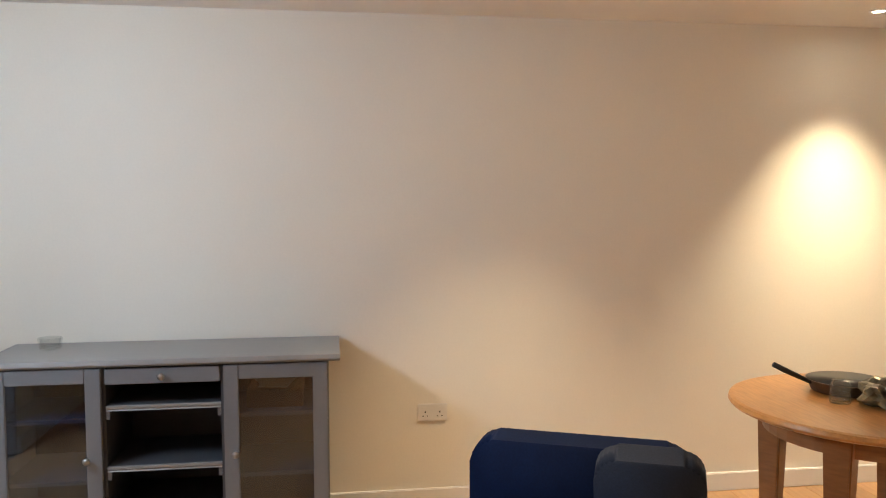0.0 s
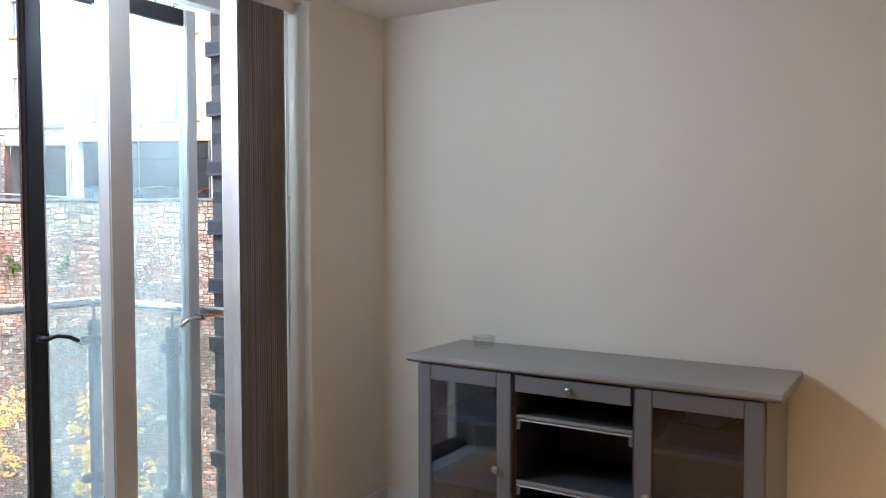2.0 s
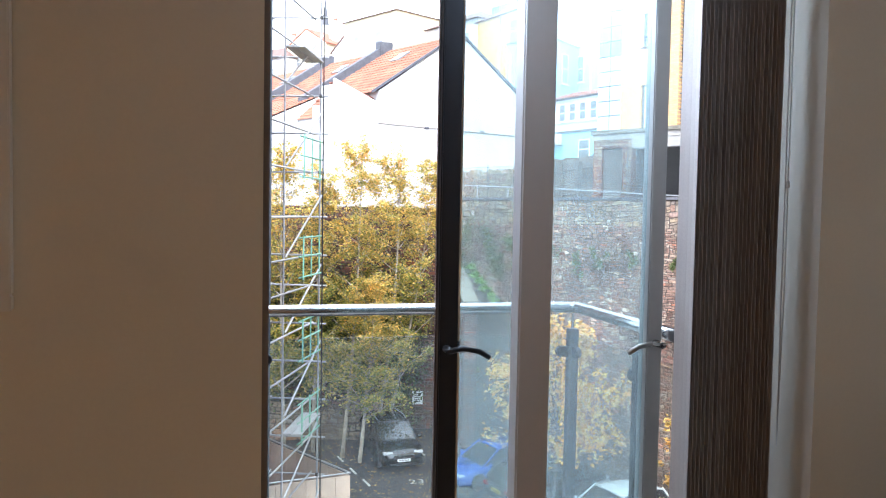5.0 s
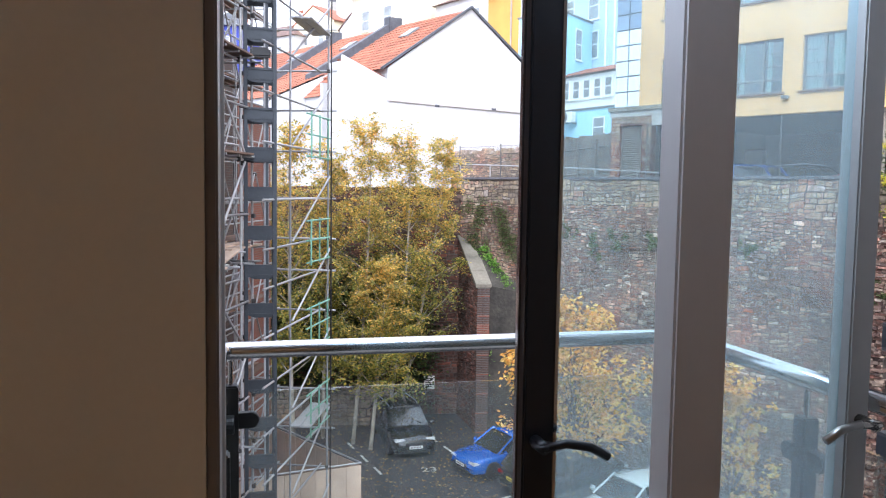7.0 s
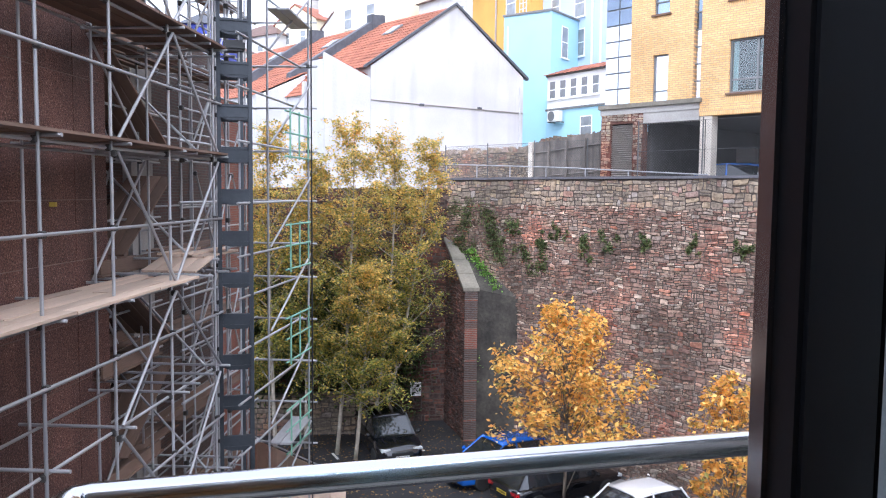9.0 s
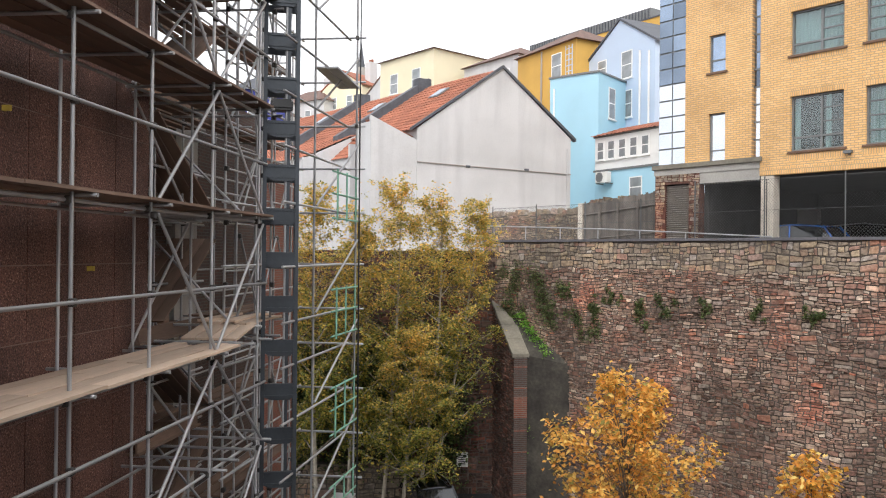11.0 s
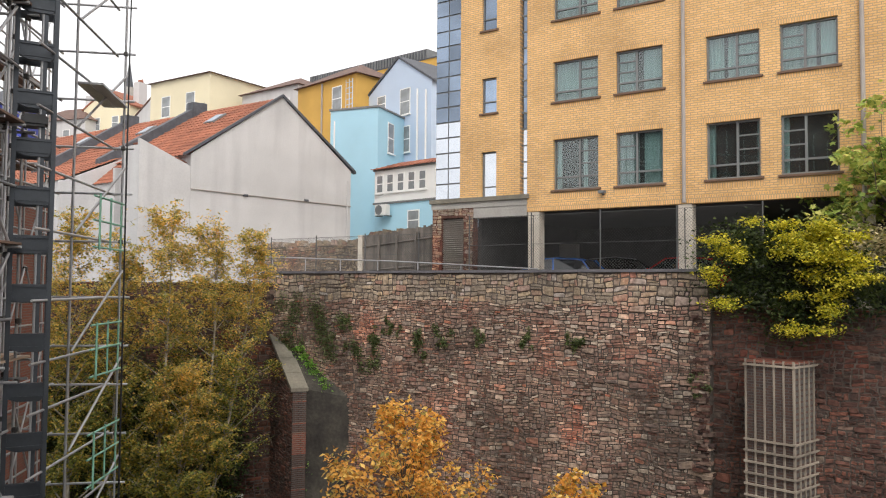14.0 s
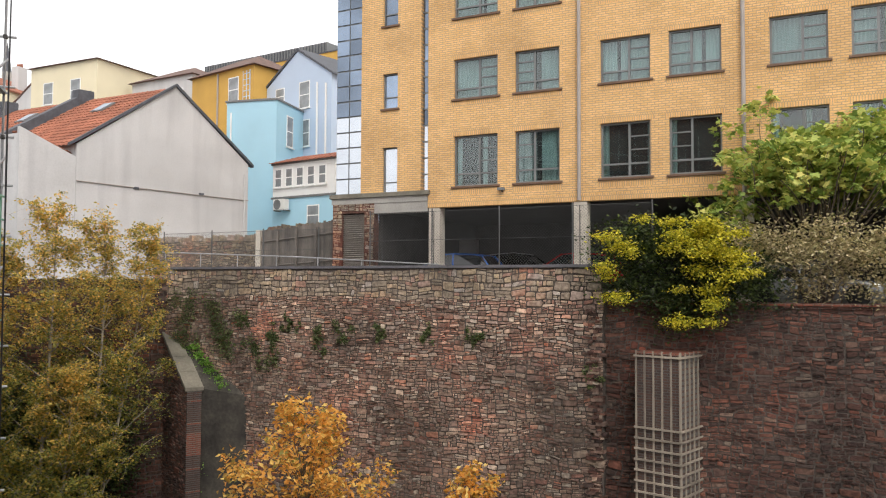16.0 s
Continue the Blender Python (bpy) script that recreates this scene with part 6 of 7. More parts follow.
for k in range(7):
    part("stem", tube([(-4 + k * 1.1, 22.95, 0.9), (-3.9 + k * 1.1, 22.9, 1.6), (-4.1 + k * 1.1, 22.8, 2.3)], 0.03, 6), BARK, hedge)
cloud_thing("dark_bushes", pose(0, 0, 0), [((-3.5 + 0.58 * k, 33.0 + 0.5 * math.sin(k * 1.7), GROUND + 2.6 + 2.6 * abs(math.sin(k * 2.3))), (0.9, 0.6, 1.7)) for k in range(16)], 32000, 0.14, SHADE_LEAF, "dark evergreen bushes growing under the birches", "bushes")
for s, z, r in ((-24.3, 0.1, 1.6), (-23.0, -0.3, 1.2), (-25.2, -0.9, 1.0), (-21.2, -0.9, 0.8), (-22.0, 0.3, 0.4), (-18.6, -0.3, 0.5), (-17.4, -0.2, 0.4), (-16.0, -0.1, 0.3), (-14.1, -0.2, 0.3), (-12.4, -0.1, 0.35), (-8.55, -1.3, 0.35), (-19.8, 0.0, 0.35), (-20.6, -0.4, 0.4)):
    tufts = [((s + rng.gauss(0, 0.5) * r, WALL_D - 0.07, z + rng.gauss(-0.2, 0.5) * r), (0.3 * r * rng.uniform(0.5, 1), 0.07, 0.3 * r * rng.uniform(0.5, 1.2))) for _ in range(9)]
    cloud_thing("wall_ivy", SLOPE, tufts, int(1300 * r), 0.075, WALL_IVY, "small tuft of ivy growing from the stone wall", "ivy")
cloud_thing("slope_grass", pose(0, 0, 0), [((7.98 + 0.12 * k, 32.0 - 0.28 * k, -1.05 - 0.28 * k), (0.22, 0.3, 0.12)) for k in range(6)] + [((7.95, 30.6, -5.6), (0.12, 0.1, 0.4))], 1700, 0.09, GRASS_LEAF, "bright green grass tuft growing beside the buttress", "grass")
V, F = [], []
for _ in range(2600):
    s, d = rng.uniform(-28, -12), rng.uniform(13, 21.5)
    p = SLOPE @ Vector((s, d, GROUND + 0.006))
    q = Euler((rng.uniform(-0.3, 0.3), rng.uniform(-0.3, 0.3), rng.uniform(0, 6.3))).to_quaternion()
    b = len(V)
    k = rng.uniform(0.05, 0.12)
    for c in ((0, -0.5, 0.1), (0.4, 0, 0), (0, 0.6, 0.15), (-0.4, 0, 0)):
        V.append(tuple(p + q @ (Vector(c) * k)))
    F += [(b, b + 1, b + 2), (b, b + 2, b + 3)]
tagged(mesh_from("leaf_litter", V, F, LITTER_LEAF), "fallen yellow leaves scattered on the wet asphalt", "fallen leaves", kind="stuff")

# ---- trellis-clad brick stack on the wall ----
stack = holder("trellis_stack", SLOPE @ pose(-7.08, 21.55, 0, 0, 0, -15) @ pose(7.05, -21.25, 0), "square brick stack clad in weathered timber trellis", "stack")
TX0, TX1, TY0, TY1, TZ = -7.05, -5.68, 21.25, 22.75, -0.42
part("brick_core", box(TX0 + 0.05, TY0 + 0.05, GROUND, TX1 - 0.05, TY1, TZ - 0.05), DARK_BRICK, stack)
part("cap", box(TX0 + 0.02, TY0 + 0.02, TZ - 0.05, TX1 - 0.02, TY1, TZ), RED_BRICK, stack)
for k in range(6):
    x = TX0 + (TX1 - TX0 - 0.05) * k / 5
    part("batten", box(x, TY0 + 0.01, GROUND + 0.1, x + 0.05, TY0 + 0.045, TZ + 0.04), TRELLIS_WOOD, stack)
    y = TY0 + 0.06 + (TY1 - TY0 - 0.1) * k / 5
    part("batten", box(TX1 - 0.045, y, GROUND + 0.1, TX1 - 0.01, y + 0.05, TZ + 0.02), TRELLIS_WOOD, stack)
for z in [TZ - 0.14] + [TZ - 2.15 - 0.30 * k for k in range(20)]:
    part("rail", box(TX0 - 0.03, TY0 - 0.025, z, TX1 + 0.03, TY0 + 0.009, z + 0.055), TRELLIS_WOOD, stack)
    part("rail", box(TX1 - 0.009, TY0 + 0.011, z, TX1 + 0.025, TY1, z + 0.055), TRELLIS_WOOD, stack)


# ---- scaffold on the neighbouring building ----
SC = pose(-3.99, 9.95, 0, 0, 0, 71.7)
scaffold = holder("scaffold", SC, "galvanised tube scaffold with timber boards round a building", "scaffold")
bmu = tube([(0, 0, 0), (0, 0, 1)], 1.0, 10)
bmesh.ops.recalc_face_normals(bmu, faces=bmu.faces[:])
UNIT = bpy.data.meshes.new("tube")
bmu.to_mesh(UNIT)
bmu.free()
UNIT.materials.append(GALV)
UNIT.polygons.foreach_set("use_smooth", [len(p.vertices) == 4 for p in UNIT.polygons])
UNIT_GREEN = UNIT.copy()
UNIT_GREEN.materials[0] = GREEN_TUBE
cb = box(-0.045, -0.04, -0.045, 0.045, 0.04, 0.045)
bmesh.ops.bevel(cb, geom=cb.edges[:], offset=0.015, segments=1, affect="EDGES")
COUPLER = bpy.data.meshes.new("coupler")
cb.to_mesh(COUPLER)
cb.free()
COUPLER.materials.append(GALV_DARK)


def pole(name, a, b, r=0.0242, parent=None, mesh=None):
    a, b = Vector(a), Vector(b)
    ob = new(name, mesh or UNIT)
    ob.parent = parent or scaffold
    ob.matrix_basis = Matrix.Translation(a) @ (b - a).to_track_quat("Z", "Y").to_matrix().to_4x4() @ Matrix.Diagonal((r, r, (b - a).length, 1))
    return ob


def coupler(p, parent=None):
    ob = new("coupler", COUPLER)
    ob.parent = parent or scaffold
    ob.matrix_basis = Matrix.Translation(p)


XS = [-3.9, -1.95, 0.0, 1.75, 3.7, 5.75]
LIFTS = [-7.9, -5.9, -3.9, -1.9, -0.11, 2.04, 4.0, 6.0, 8.0]
for x in XS:
    for y in (0.0, 1.25):
        pole("standard", (x, y, GROUND), (x, y, 10.5))
for z in LIFTS:
    for y in (0.06, 1.19):
        pole("ledger", (XS[0] - 0.3, y, z), (XS[-1] + 0.3, y, z))
    pole("guard_rail", (XS[0] - 0.3, -0.05, z + 1.07), (XS[-1] + 0.3, -0.05, z + 1.05))
    for x in XS:
        pole("transom", (x + 0.08, -0.25, z + 0.055), (x + 0.08, 1.45, z + 0.055))
        coupler((x, 0.03, z))
        coupler((x, -0.025, z + 1.06))
for k in range(len(LIFTS) - 1):
    for i in range(len(XS) - 1):
        a, b = (XS[i], XS[i + 1]) if (k + i) % 2 == 0 else (XS[i + 1], XS[i])
        if i in (3, 4):
            pole("brace", (a, -0.09, LIFTS[k] + 0.1), (b, -0.09, LIFTS[k + 1] - 0.05))
            coupler((b, -0.05, LIFTS[k + 1] - 0.08))
        if i == 4:
            pole("brace", (a, 1.3, LIFTS[k] + 0.1), (b, 1.3, LIFTS[k + 1] - 0.05))
bdm = {}
for mat_name, mat in (("light", BOARD), ("dark", BOARD_DARK), ("grey", GALV)):
    b = box(-0.5, -0.112, 0, 0.5, 0.112, 0.038)
    me = bpy.data.meshes.new("board")
    b.to_mesh(me)
    b.free()
    me.materials.append(mat)
    bdm[mat_name] = me
rng = random.Random(31)


def board(x0, x1, y, z, kind, turn=0.0):
    ob = new("board", bdm[kind])
    ob.parent = scaffold
    ob.matrix_basis = pose((x0 + x1) / 2, y, z, 0, rng.uniform(-0.4, 0.4), turn) @ Matrix.Diagonal((x1 - x0, 1, 1, 1))


for z in LIFTS[4:]:
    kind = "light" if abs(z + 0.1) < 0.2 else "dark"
    for row in range(6):
        y = -0.10 + row * 0.235
        if kind == "light" and row > 4:
            continue
        x = XS[0] - 0.5 + rng.uniform(0, 0.5)
        end = 4.6 if kind == "light" else XS[-1] + 0.3
        while x < end - 0.6:
            e = min(x + rng.choice((2.4, 3.0, 3.9)), end + rng.uniform(-0.2, 0.2))
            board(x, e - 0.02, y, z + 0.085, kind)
            x = e
for k in range(4):
    ob = new("ramp_board", bdm["light"])
    ob.parent = scaffold
    ob.matrix_basis = pose(5.0, 0.02 + 0.242 * k, 0.14, 0, -11, 0) @ Matrix.Diagonal((0.95, 1, 1, 1))
    board(5.3, 7.0, 0.10 + 0.24 * k, 0.24 + 0.04 * (k % 2), "light", rng.uniform(-4, 4))
pole("transom", (4.5, -0.2, 0.02), (4.5, 1.3, 0.02))
pole("transom", (5.42, -0.2, 0.21), (5.42, 1.4, 0.21))
pole("transom", (6.9, -0.2, 0.21), (6.9, 1.4, 0.21))
# return of the scaffold towards the hoist and the far bay
for x, y in ((6.2, -0.35), (6.45, 0.0), (6.2, 0.8), (7.6, 0.6), (7.6, -0.5), (9.6, -0.9), (9.6, 0.5)):
    pole("standard", (x, y, GROUND), (x, y, 9.6))
for z in LIFTS:
    for y in (-0.5, 0.6):
        pole("ledger", (5.6, y, z + 0.35), (9.8, y - 0.2, z + 0.35))
        pole("ledger", (5.6, y, z + 1.35), (9.8, y - 0.2, z + 1.35))
    pole("transom", (9.6, -1.1, z + 0.35), (9.6, 0.7, z + 0.35))
    pole("transom", (9.6, -1.1, z + 1.35), (9.6, 0.7, z + 1.35))
    pole("brace", (7.6, -0.55, z + 0.4), (9.6, -0.95, z + 1.9))
    pole("brace", (6.2, 0.7, z), (7.6, 0.5, z + 1.9))
    coupler((9.6, -0.9, z + 0.35))
for z in LIFTS:
    for x in (4.4, 5.1, 6.45):
        pole("transom", (x, -0.2, z + 0.05), (x, 3.2, z + 0.05))
    for y in (1.9, 2.6, 3.2):
        pole("ledger", (4.2, y, z), (7.8, y, z))
        pole("guard_rail", (4.2, y, z + 1.0), (7.8, y, z + 1.0))
    pole("brace", (4.4, 2.0, z), (5.8, 2.0, z + 1.95))
    pole("brace", (7.4, 2.65, z), (5.9, 2.65, z + 1.95))
    pole("brace", (5.75, 0.2, z + 0.05), (6.4, 2.4, z + 1.95))
    for k in range(4):
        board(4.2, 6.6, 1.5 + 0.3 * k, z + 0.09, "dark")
# stair flights, toe boards and stacked boards in the loading bay
for i, z in enumerate(LIFTS[1:-1]):
    for k in range(4):
        ob = new("stair_board", bdm["dark"])
        ob.parent = scaffold
        ob.matrix_basis = pose(6.1 + 0.3 * (i % 2), 1.62 + 0.24 * k, z + 1.1, 0, (33, -33)[i % 2], 0) @ Matrix.Diagonal((2.7, 1, 1, 1))
    for y, x0, x1 in ((1.45, 4.2, 6.5), (2.75, 4.4, 8.0)):
        ob = new("toe_board", bdm["dark"])
        ob.parent = scaffold
        ob.matrix_basis = pose((x0 + x1) / 2, y, z + 0.24, 90, 0, 0) @ Matrix.Diagonal((x1 - x0, 1, 1, 1))
    for k in range(4):
        board(6.5, 8.3, 1.9 + 0.3 * k, z + 0.09, "dark", rng.uniform(-3, 3))
    for k in range(2):
        board(5.0, 7.2, 2.9 + 0.25 * k, z + 1.05, "dark", rng.uniform(-6, 6))
    for x, y in ((4.5, 1.95), (5.75, 1.95), (6.9, 1.95), (4.5, 3.2), (6.0, 3.2), (7.6, 3.2), (6.45, 0.0), (6.2, 0.8), (7.6, 0.6)):
        coupler((x, y - 0.03, z))
        coupler((x, y - 0.03, z + 1.0))
for x, y in ((4.5, 1.95), (5.75, 1.95), (6.9, 1.95), (4.5, 3.2), (6.0, 3.2), (7.6, 3.2), (5.2, 2.6)):
    pole("standard", (x, y, GROUND), (x, y, 10.2))
for z in (-4.2, -2.2, 2.2, -0.2):
    for zz in (0.0, 0.5, 0.95):
        pole("green_guard", (7.7, -0.85, z + zz), (9.5, -1.0, z + zz), 0.02, mesh=UNIT_GREEN)
    for x in (7.8, 8.6, 9.45):
        pole("green_guard", (x, -0.93, z - 0.05), (x, -0.93, z + 1.0), 0.02, mesh=UNIT_GREEN)
for z in (-3.95, 5.2):
    for k in range(2):
        board(7.6, 9.6, -0.85 + 0.24 * k, z, "grey")

# inner bays before the brick rear wall
for i, x in enumerate((8.6, 9.8, 11.1, 12.5)):
    for y in (1.5, 2.5):
        pole("standard", (x, y, GROUND), (x, y, 8.6 - 0.4 * i))
for i, z in enumerate(LIFTS[:-1]):
    for y in (1.5, 2.5):
        for dz in (0.15, 0.68, 1.2):
            pole("ledger", (7.9, y, z + dz), (12.9, y, z + dz), 0.022)
    for j, x in enumerate((8.6, 9.8, 11.1)):
        a, b = (x, x + 1.25) if (i + j) % 2 else (x + 1.25, x)
        pole("brace", (a, 1.42, z + 0.15), (b, 1.42, z + 2.0), 0.022)
        coupler((b, 1.42, z + 1.95))
    for x in (8.65, 9.85, 11.15):
        pole("transom", (x, 1.2, z + 0.2), (x, 2.8, z + 0.2), 0.022)
    for k in range(3):
        board(8.1, 12.7, 1.68 + 0.28 * k, z + 0.23, "dark")

# hoist mast: dark lattice of stacked sections
mast = holder("hoist_mast", pose(-1.80, 15.9, 0, 0, 0, 1.7), "dark grey lattice hoist mast beside the scaffold", "hoist mast")
for x in (-0.29, 0.29):
    for y in (-0.2, 0.2):
        part("mast_rail", box(x - 0.035, y - 0.035, GROUND, x + 0.035, y + 0.035, 10.5), MAST, mast)
z = GROUND + 0.3
while z < 10.2:
    part("mast_plate", prism([(-0.254, z + 0.05), (-0.12, z), (0.20, z), (0.254, z + 0.05), (0.254, z + 0.30), (-0.254, z + 0.30)], "y", -0.225, -0.17), MAST, mast, bevel=0.006)
    part("plate_lip", box(-0.254, -0.25, z + 0.255, 0.254, -0.226, z + 0.30), MAST, mast)
    part("plate_lip", box(-0.254, -0.24, z + 0.06, 0.254, -0.226, z + 0.09), MAST, mast)
    part("mast_plate", box(-0.254, 0.15, z, 0.254, 0.22, z + 0.12), MAST, mast)
    part("guide_bar", box(0.10, -0.20, z + 0.305, 0.16, -0.14, z + 0.795), MAST, mast)
    z += 0.80
part("winch", box(-0.2, -0.3, 4.1, 0.2, 0.1, 4.3), PLASTIC_BLACK, mast, bevel=0.04)
cable = holder("hoist_cable", SC @ pose(8.4, -1.25, 0), "black hanging hoist cable", "cable")
part("rope", tube([(0, 0, GROUND), (0.02, 0, -2), (0, 0.01, 4), (0.01, 0, 10.5)], 0.018, 8), PLASTIC_BLACK, cable)

# the building inside the scaffold: roughcast panels with joints, grey core, brick end
clad = holder("clad_building", SC, "brown roughcast panel building behind the scaffold", "building")
part("panel_joints", box(-8, 1.614, GROUND, 4.84, 1.658, 12), surface("pale_joint", (0.27, 0.20, 0.17), 0.9, vary=0.3), clad)
part("core", box(-9, 1.66, GROUND, 4.85, 9, 12), INSIDE_SHADE, clad)
for i in range(12):
    for j in range(21):
        x0, z0 = -8.0 + i * 1.07, GROUND + j * 1.0
        part("panel", box(x0 + 0.008, 1.60, z0 + 0.008, x0 + 1.062, 1.659, z0 + 0.992), CLADDING, clad)
part("grey_core", box(4.86, 3.4, GROUND, 7.6, 9, 4.4), DARK_BRICK, clad, "dark brick core of the building")
part("brick_end", box(7.61, 2.9, GROUND, 14.0, 3.6, 5.3), DARK_BRICK, clad, "dark brick rear wall")
part("brick_end", box(14.01, 2.9, GROUND, 17.4, 3.5, 4.2), RED_BRICK, clad, "old brick end wall")
part("concrete_pier", box(8.2, 2.7, GROUND, 9.3, 2.899, 4.6), CONCRETE, clad)
for x, z in ((1.1, 3.2), (3.0, 1.2), (0.8, -3.0)):
    part("wall_tie", box(x, 1.50, z, x + 0.05, 1.6, z + 0.07), surface("yellow_tie", (0.55, 0.4, 0.06), 0.6), clad)
# ---- hoarding at the foot of the scaffold ----
hoard = holder("site_hoarding", pose(0, 0, 0), "plain plywood site hoarding round the scaffold foot", "hoarding")
for (xa, ya), (xb, yb), n in (((-2.4, 21.2), (1.2, 21.9), 8), ((1.2, 21.9), (-1.4, 26.6), 9)):
    for k in range(n):
        p, q = Vector((xa, ya)).lerp(Vector((xb, yb)), k / n), Vector((xa, ya)).lerp(Vector((xb, yb)), (k + 0.97) / n)
        d = (q - p).normalized()
        nrm = Vector((-d.y, d.x)) * 0.02
        bm = bmesh.new()
        v = [bm.verts.new((c.x, c.y, zz)) for zz in (GROUND, GROUND + 2.0) for c in (p, q, q + nrm, p + nrm)]
        for face in ((3, 2, 1, 0), (4, 5, 6, 7), (0, 1, 5, 4), (1, 2, 6, 5), (2, 3, 7, 6), (3, 0, 4, 7)):
            bm.faces.new([v[i] for i in face])
        part("panel", bm, BOARD, hoard)
    pole("top_tube", (xa, ya, GROUND + 2.08), (xb, yb, GROUND + 2.08), 0.024, hoard)


# ---- cars ----
def car(name, m, L, W, H, paint, label, style, plate_text=""):
    """Local x to the front, origin on the ground at the middle."""
    c = holder(name, m, label, "car")
    hl, hw = L / 2, W / 2
    belt = H * 0.60
    # lower body: cross sections along x, (x, half width, sill height, shoulder height)
    hood = H * (0.60 if style == "suv" else 0.56)
    secs = [(-hl, 0.80, 0.42, belt * 0.80), (-hl + 0.06, 0.90, 0.30, belt * 0.95), (-hl + 0.5, 0.98, 0.2, belt), (-hl * 0.45, 1.0, 0.2, belt), (0.0, 1.0, 0.2, belt), (hl * 0.35, 1.0, 0.2, belt * 0.985),
            (hl * 0.55, 0.99, 0.2, hood), (hl - 0.45, 0.95, 0.22, hood * 0.93), (hl - 0.12, 0.86, 0.24, hood * 0.84), (hl, 0.72, 0.34, hood * 0.66)]
    bm, rings = bmesh.new(), []
    for x, w, lo, hi in secs:
        prof = [(w * hw * 0.92, lo), (w * hw, lo + 0.12), (w * hw, hi - 0.16), (w * hw * 0.95, hi - 0.04), (w * hw * 0.80, hi), (w * hw * 0.4, hi + 0.02)]
        prof = prof + [(-y, z) for y, z in prof[::-1]]
        rings.append([bm.verts.new((x, y, z)) for y, z in prof])
    n = len(rings[0])
    for a, b in zip(rings, rings[1:]):
        for k in range(n):
            bm.faces.new((a[k], a[(k + 1) % n], b[(k + 1) % n], b[k]))
    bm.faces.new(rings[0][::-1])
    bm.faces.new(rings[-1])
    bmesh.ops.subdivide_edges(bm, edges=bm.edges[:], cuts=1, smooth=0.35, use_grid_fill=True)
    body = part("body", bm, paint, c, smooth=True)
    # glasshouse
    back = -hl + (0.12 if style != "hatch" else 0.30)
    gh = [(back, belt - 0.03, 0.84), (back + 0.42, H - 0.10, 0.70), (-hl * 0.1, H - 0.01, 0.74), (hl * 0.12, H - 0.04, 0.73), (hl * 0.5, belt - 0.03, 0.86)]
    bm, up = bmesh.new(), []
    for x, z, w in gh:
        up.append([bm.verts.new((x, s * w * hw, z)) for s in (1, -1)])
    low = [[bm.verts.new((x, s * 0.90 * hw, belt - 0.04)) for s in (1, -1)] for x in (gh[1][0] - 0.05, gh[2][0], gh[3][0])]
    bm.faces.new((up[0][0], up[0][1], up[1][1], up[1][0]))
    bm.faces.new((up[3][0], up[3][1], up[4][1], up[4][0]))
    for s in (0, 1):
        bm.faces.new((up[0][s], low[0][s], up[1][s]))
        bm.faces.new((low[0][s], low[1][s], up[2][s], up[1][s]))
        bm.faces.new((low[1][s], low[2][s], up[3][s], up[2][s]))
        bm.faces.new((low[2][s], up[4][s], up[3][s]))
    part("glasshouse", bm, CAR_GLASS, c, "dark car glass")
    roof = bmesh.new()
    r = [(gh[1][0] - 0.04, H - 0.085, 0.72), (gh[1][0] + 0.25, H - 0.03, 0.75), (gh[2][0], H + 0.02, 0.77), (gh[3][0], H - 0.012, 0.76), (gh[3][0] + 0.10, H - 0.05, 0.75)]
    rr = [[roof.verts.new((x, y * w * hw, z - abs(y) ** 3 * 0.04)) for y in (-1, -0.5, 0, 0.5, 1)] for x, z, w in r]
    for a, b in zip(rr, rr[1:]):
        for k in range(4):
            roof.faces.new((a[k], a[k + 1], b[k + 1], b[k]))
    ext = bmesh.ops.extrude_face_region(roof, geom=roof.faces[:])
    for v in ext["geom"]:
        if isinstance(v, bmesh.types.BMVert):
            v.co.z -= 0.045
    part("roof", roof, paint, c, smooth=True)
    for s in (1, -1):
        for (xa, za), (xb, zb) in (((gh[4][0], belt - 0.02), (gh[3][0], H - 0.05)), ((gh[1][0] - 0.02, H - 0.09), (back, belt - 0.02)), ((gh[2][0], H - 0.03), (gh[2][0] - 0.05, belt - 0.02))):
            ta, tb = (0.875, 0.745) if za < zb else (0.72, 0.86)
            part("pillar", tube([(xa, s * hw * (ta if za < zb else 0.745), za), (xb, s * hw * (tb if za < zb else 0.88), zb)], 0.035, 6), paint, c)
        part("mirror", soft_box(hl * 0.38, s * (hw + 0.10) - 0.09, belt - 0.02, hl * 0.38 + 0.14, s * (hw + 0.10) + 0.09, belt + 0.13, 0.04), paint, c, smooth=True)
        bm = box(hl - 0.34, s * hw * 0.66 - 0.2, hood * 0.70, hl - 0.06, s * hw * 0.66 + 0.2, hood * 0.83)
        part("headlight", bm, HEADLAMP, c, bevel=0.03)
        part("tail_light", box(-hl + 0.0, s * hw * 0.72 - 0.17, belt * 0.70, -hl + 0.16, s * hw * 0.72 + 0.17, belt * 0.86), TAIL_LAMP, c, "red tail light", bevel=0.02)
        for x in (hl - 0.85, -hl + 0.80):
            bm = turned([(0.20, -0.11), (0.30, -0.11), (0.325, -0.08), (0.325, 0.08), (0.30, 0.11), (0.20, 0.11)], 24)
            bm.transform(pose(x, s * (hw - 0.09), 0.325, 90))
            wheel = part("wheel", bm, RUBBER, c, smooth=False)
            bm = turned([(0.205, -0.06), (0.205, 0.06), (0.03, 0.02)], 20)
            bm.transform(pose(x, s * (hw - 0.06), 0.325, 90 if s < 0 else -90))
            rim = part("rim", bm, PLASTIC_BLACK, wheel)
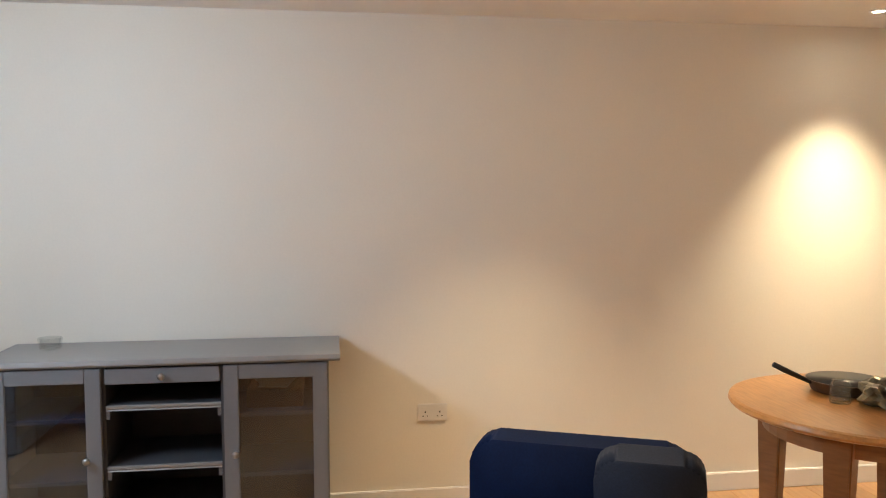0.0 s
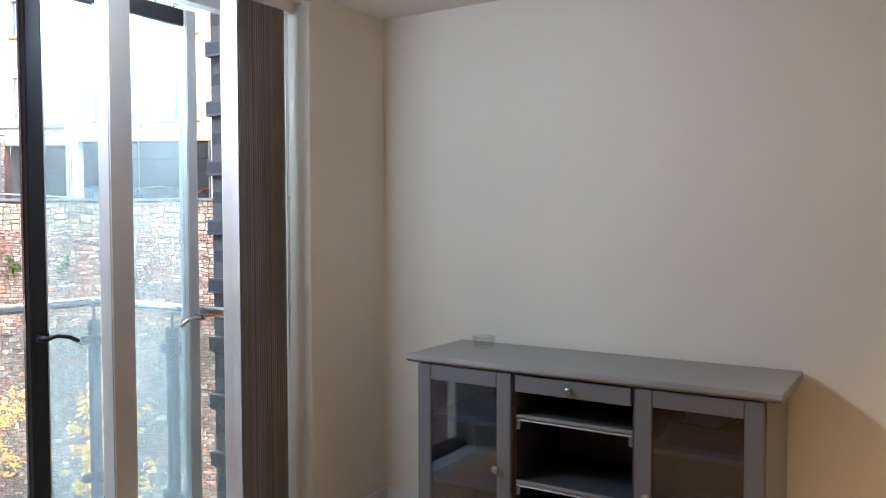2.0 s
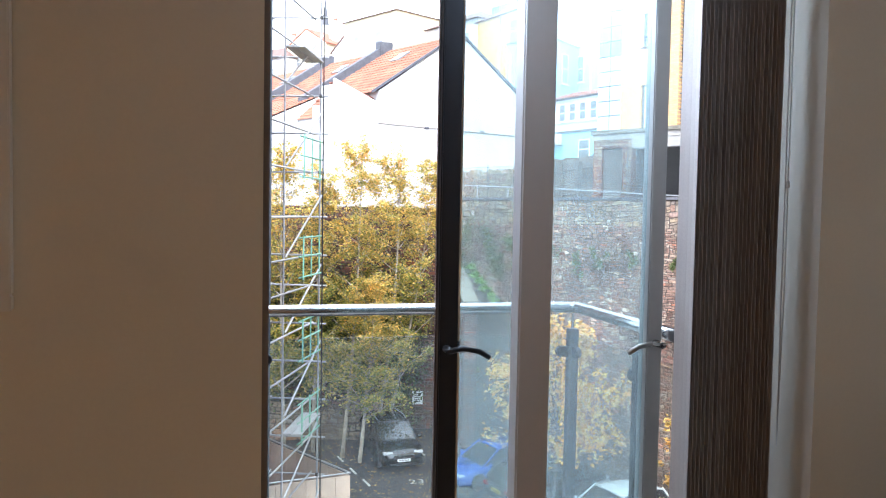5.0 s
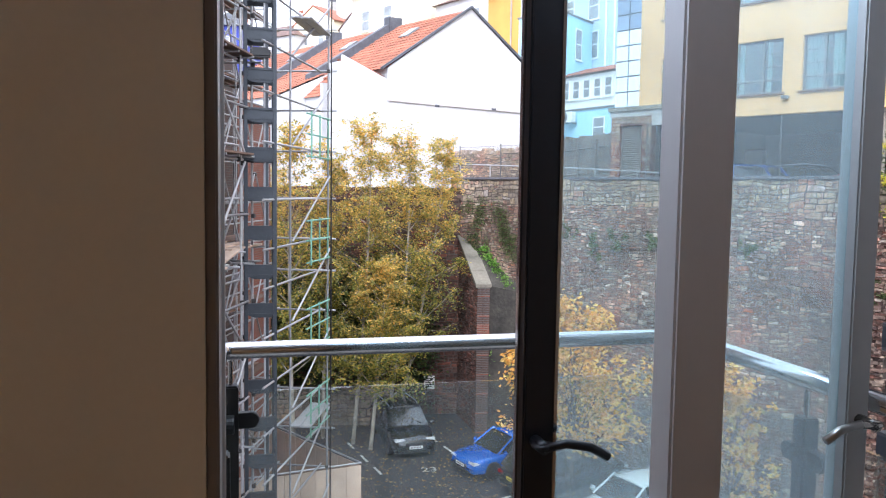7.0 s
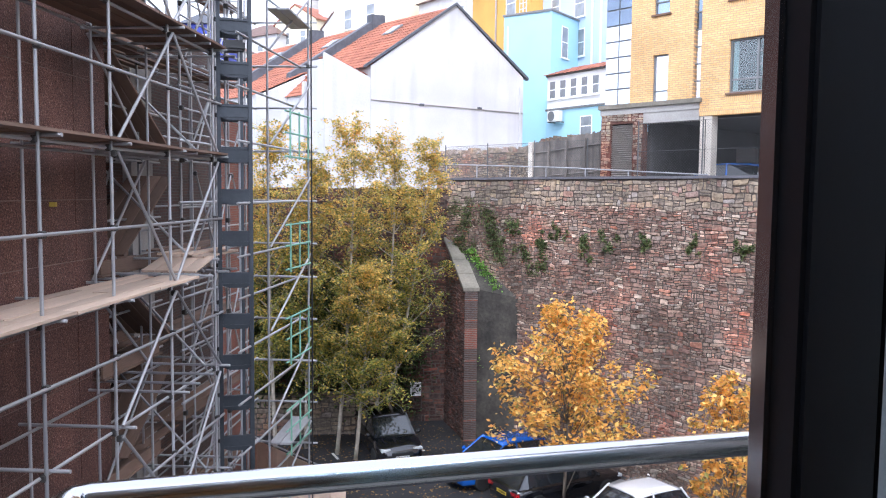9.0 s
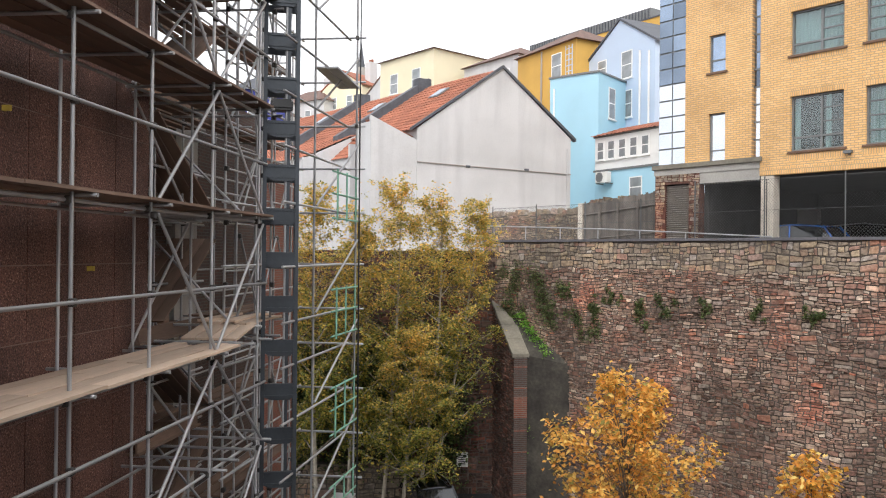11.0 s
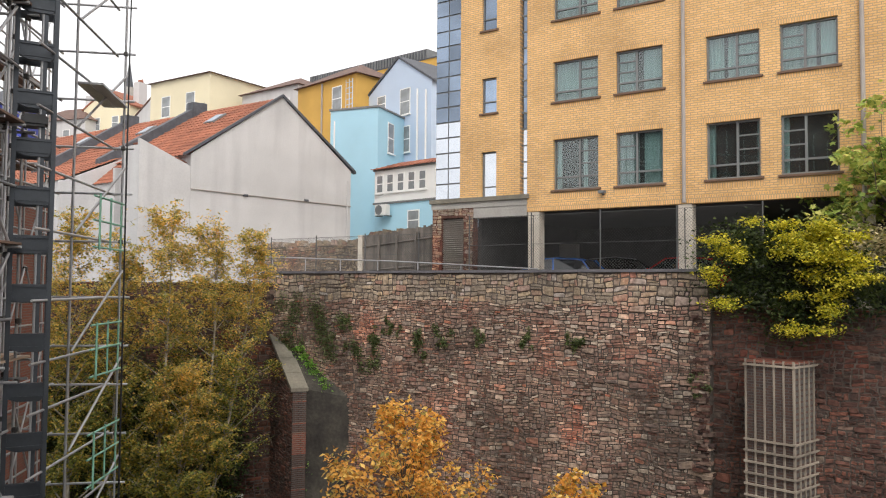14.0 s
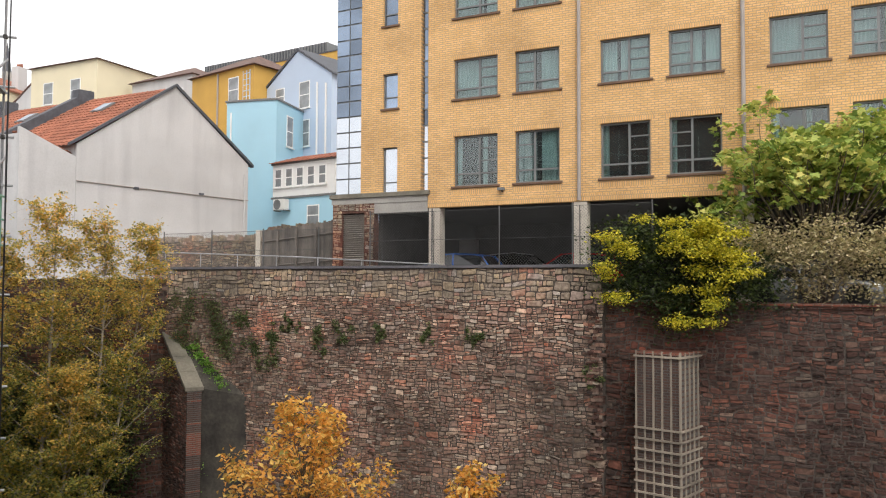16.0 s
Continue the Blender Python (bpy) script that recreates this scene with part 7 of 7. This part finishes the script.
            for k in range(5):
                bm = box(0.03, -0.022, 0.045, 0.205, 0.022, 0.072)
                bm.transform(pose(x, s * (hw - 0.06), 0.325, 90 if s < 0 else -90) @ pose(0, 0, 0, 0, 0, 72 * k))
                part("spoke", bm, ALLOY, wheel)
    part("grille", box(hl - 0.10, -0.42, hood * 0.52, hl + 0.012, 0.42, hood * 0.70), PLASTIC_BLACK, c, bevel=0.02)
    part("bumper_intake", box(hl - 0.10, -hw * 0.62, 0.26, hl + 0.005, hw * 0.62, 0.38), PLASTIC_BLACK, c, bevel=0.02)
    plate = part("number_plate", box(hl + 0.0125, -0.26, 0.42, hl + 0.022, 0.26, 0.53), PLASTIC_WHITE, c, "white number plate")
    for k in range(7):
        part("plate_mark", box(hl + 0.0225, -0.21 + 0.06 * k, 0.445, hl + 0.024, -0.175 + 0.06 * k, 0.505), PLASTIC_BLACK, plate)
    rear = part("number_plate", box(-hl - 0.02, -0.26, 0.55, -hl - 0.005, 0.26, 0.66), surface("yellow_plate", (0.6, 0.45, 0.04), 0.4), c, "yellow number plate")
    for k in range(7):
        part("plate_mark", box(-hl - 0.0222, -0.21 + 0.06 * k, 0.575, -hl - 0.0205, -0.175 + 0.06 * k, 0.635), PLASTIC_BLACK, rear)
    for s in (1, -1):
        if style in ("suv", "estate"):
            part("roof_bar", tube([(gh[1][0] + 0.1, s * hw * 0.66, H - 0.03), (gh[2][0], s * hw * 0.68, H + 0.06), (gh[3][0], s * hw * 0.66, H - 0.01)], 0.018, 6), ALLOY, c)
    return c


car("black_suv", pose(3.95, 29.9, GROUND, 0, 0, -86), 4.4, 1.8, 1.6, BLACK_CAR, "black sport utility car reversed into bay 23", "suv")
car("blue_hatchback", pose(7.35, 26.3, GROUND, 0, 0, 197), 4.3, 1.77, 1.44, BLUE_CAR, "bright blue hatchback car parked in the bay", "hatch")
car("black_estate_car", pose(8.6, 24.0, GROUND, 0, 0, 15), 4.5, 1.8, 1.48, BLACK_CAR, "black estate car with roof bars parked in the bay", "estate")
car("white_car", pose(9.6, 20.8, GROUND, 0, 0, 197), 4.2, 1.76, 1.45, WHITE_CAR, "white hatchback car parked below the balcony", "hatch")
car("blue_parked_car", SLOPE @ pose(-17.0 + 1.6, YB + 3.0, 1.26, 0, 0, 180), 4.2, 1.75, 1.42, BLUE_CAR, "blue car parked under the office block", "hatch")
car("red_parked_car", SLOPE @ pose(-11.0, YB + 4.4, 1.27, 0, 0, 180), 4.2, 1.75, 1.42, RED_CAR, "red car parked under the office block", "hatch")
car("dark_parked_car", SLOPE @ pose(-13.9, YB + 6.6, 1.29, 0, 0, 0), 4.3, 1.75, 1.45, BLACK_CAR, "dark car parked deep under the office block", "estate")
car("grey_parked_car", SLOPE @ pose(-2.6, 24.9, 0.87, 0, 0, 0), 4.2, 1.75, 1.42, surface("silver_car_paint", (0.4, 0.41, 0.42), 0.25, 0.5, relief=0, coat=1.0), "silver car parked behind the lower wall", "hatch")

# ---- car park markings, signs ----
marks = holder("bay_markings", pose(0, 0, 0), "worn white painted parking bay lines", "road marking", kind="structure")
for x, y, rot in ((1.9, 29.8, -80), (2.2, 28.2, -80), (2.5, 26.8, -80), (5.6, 28.6, -78), (5.9, 27.2, -78), (8.0, 24.6, 18), (6.1, 23.4, 18), (5.3, 30.0, -78)):
    bm = box(-0.4, -0.05, 0, 0.4, 0.05, 0.004)
    bm.transform(pose(x, y, GROUND + 0.002, 0, 0, rot))
    part("bay_line", bm, ROAD_PAINT, marks)
lettering("23", 0.62, pose(4.35, 26.35, GROUND + 0.006, 0, 0, -4), ROAD_PAINT, marks, "bay_number")


def sign(m, w, h, label):
    s = holder("wall_sign", m, label, "sign")
    part("sign_plate", box(-w / 2, -0.02, 0, w / 2, 0, h), PLASTIC_WHITE, s, bevel=0.004)
    for k in range(5):
        part("text_bar", box(-w * 0.36, -0.0225, h * (0.78 - 0.15 * k), w * (0.34 - 0.06 * (k % 3)), -0.0205, h * (0.84 - 0.15 * k)), WIRE, s)


sign(pose(5.9, 33.42, -7.5, 0, 0, -8), 0.48, 0.62, "white car park notice on the dark stone wall")
sign(pose(8.28, 30.74, -7.75), 0.5, 0.75, "white car park notice on the stone wall")

# ---- oak planks of the living room floor ----
plank_me = {}
for n in (1.8, 1.2):
    b = box(0, 0, -0.014, n - 0.002, 0.138, 0)
    me = bpy.data.meshes.new("plank")
    b.to_mesh(me)
    b.free()
    me.materials.append(FLOOR_WOOD)
    plank_me[n] = me
for r in range(40):
    x = -6.6
    k = r
    while x < -0.05:
        n = 1.8 if k % 2 else 1.2
        ob = new("plank", plank_me[n])
        ob.parent = floor
        ob.matrix_basis = pose(x, -5.6 + r * 0.14, 0)
        x += n
        k += 1
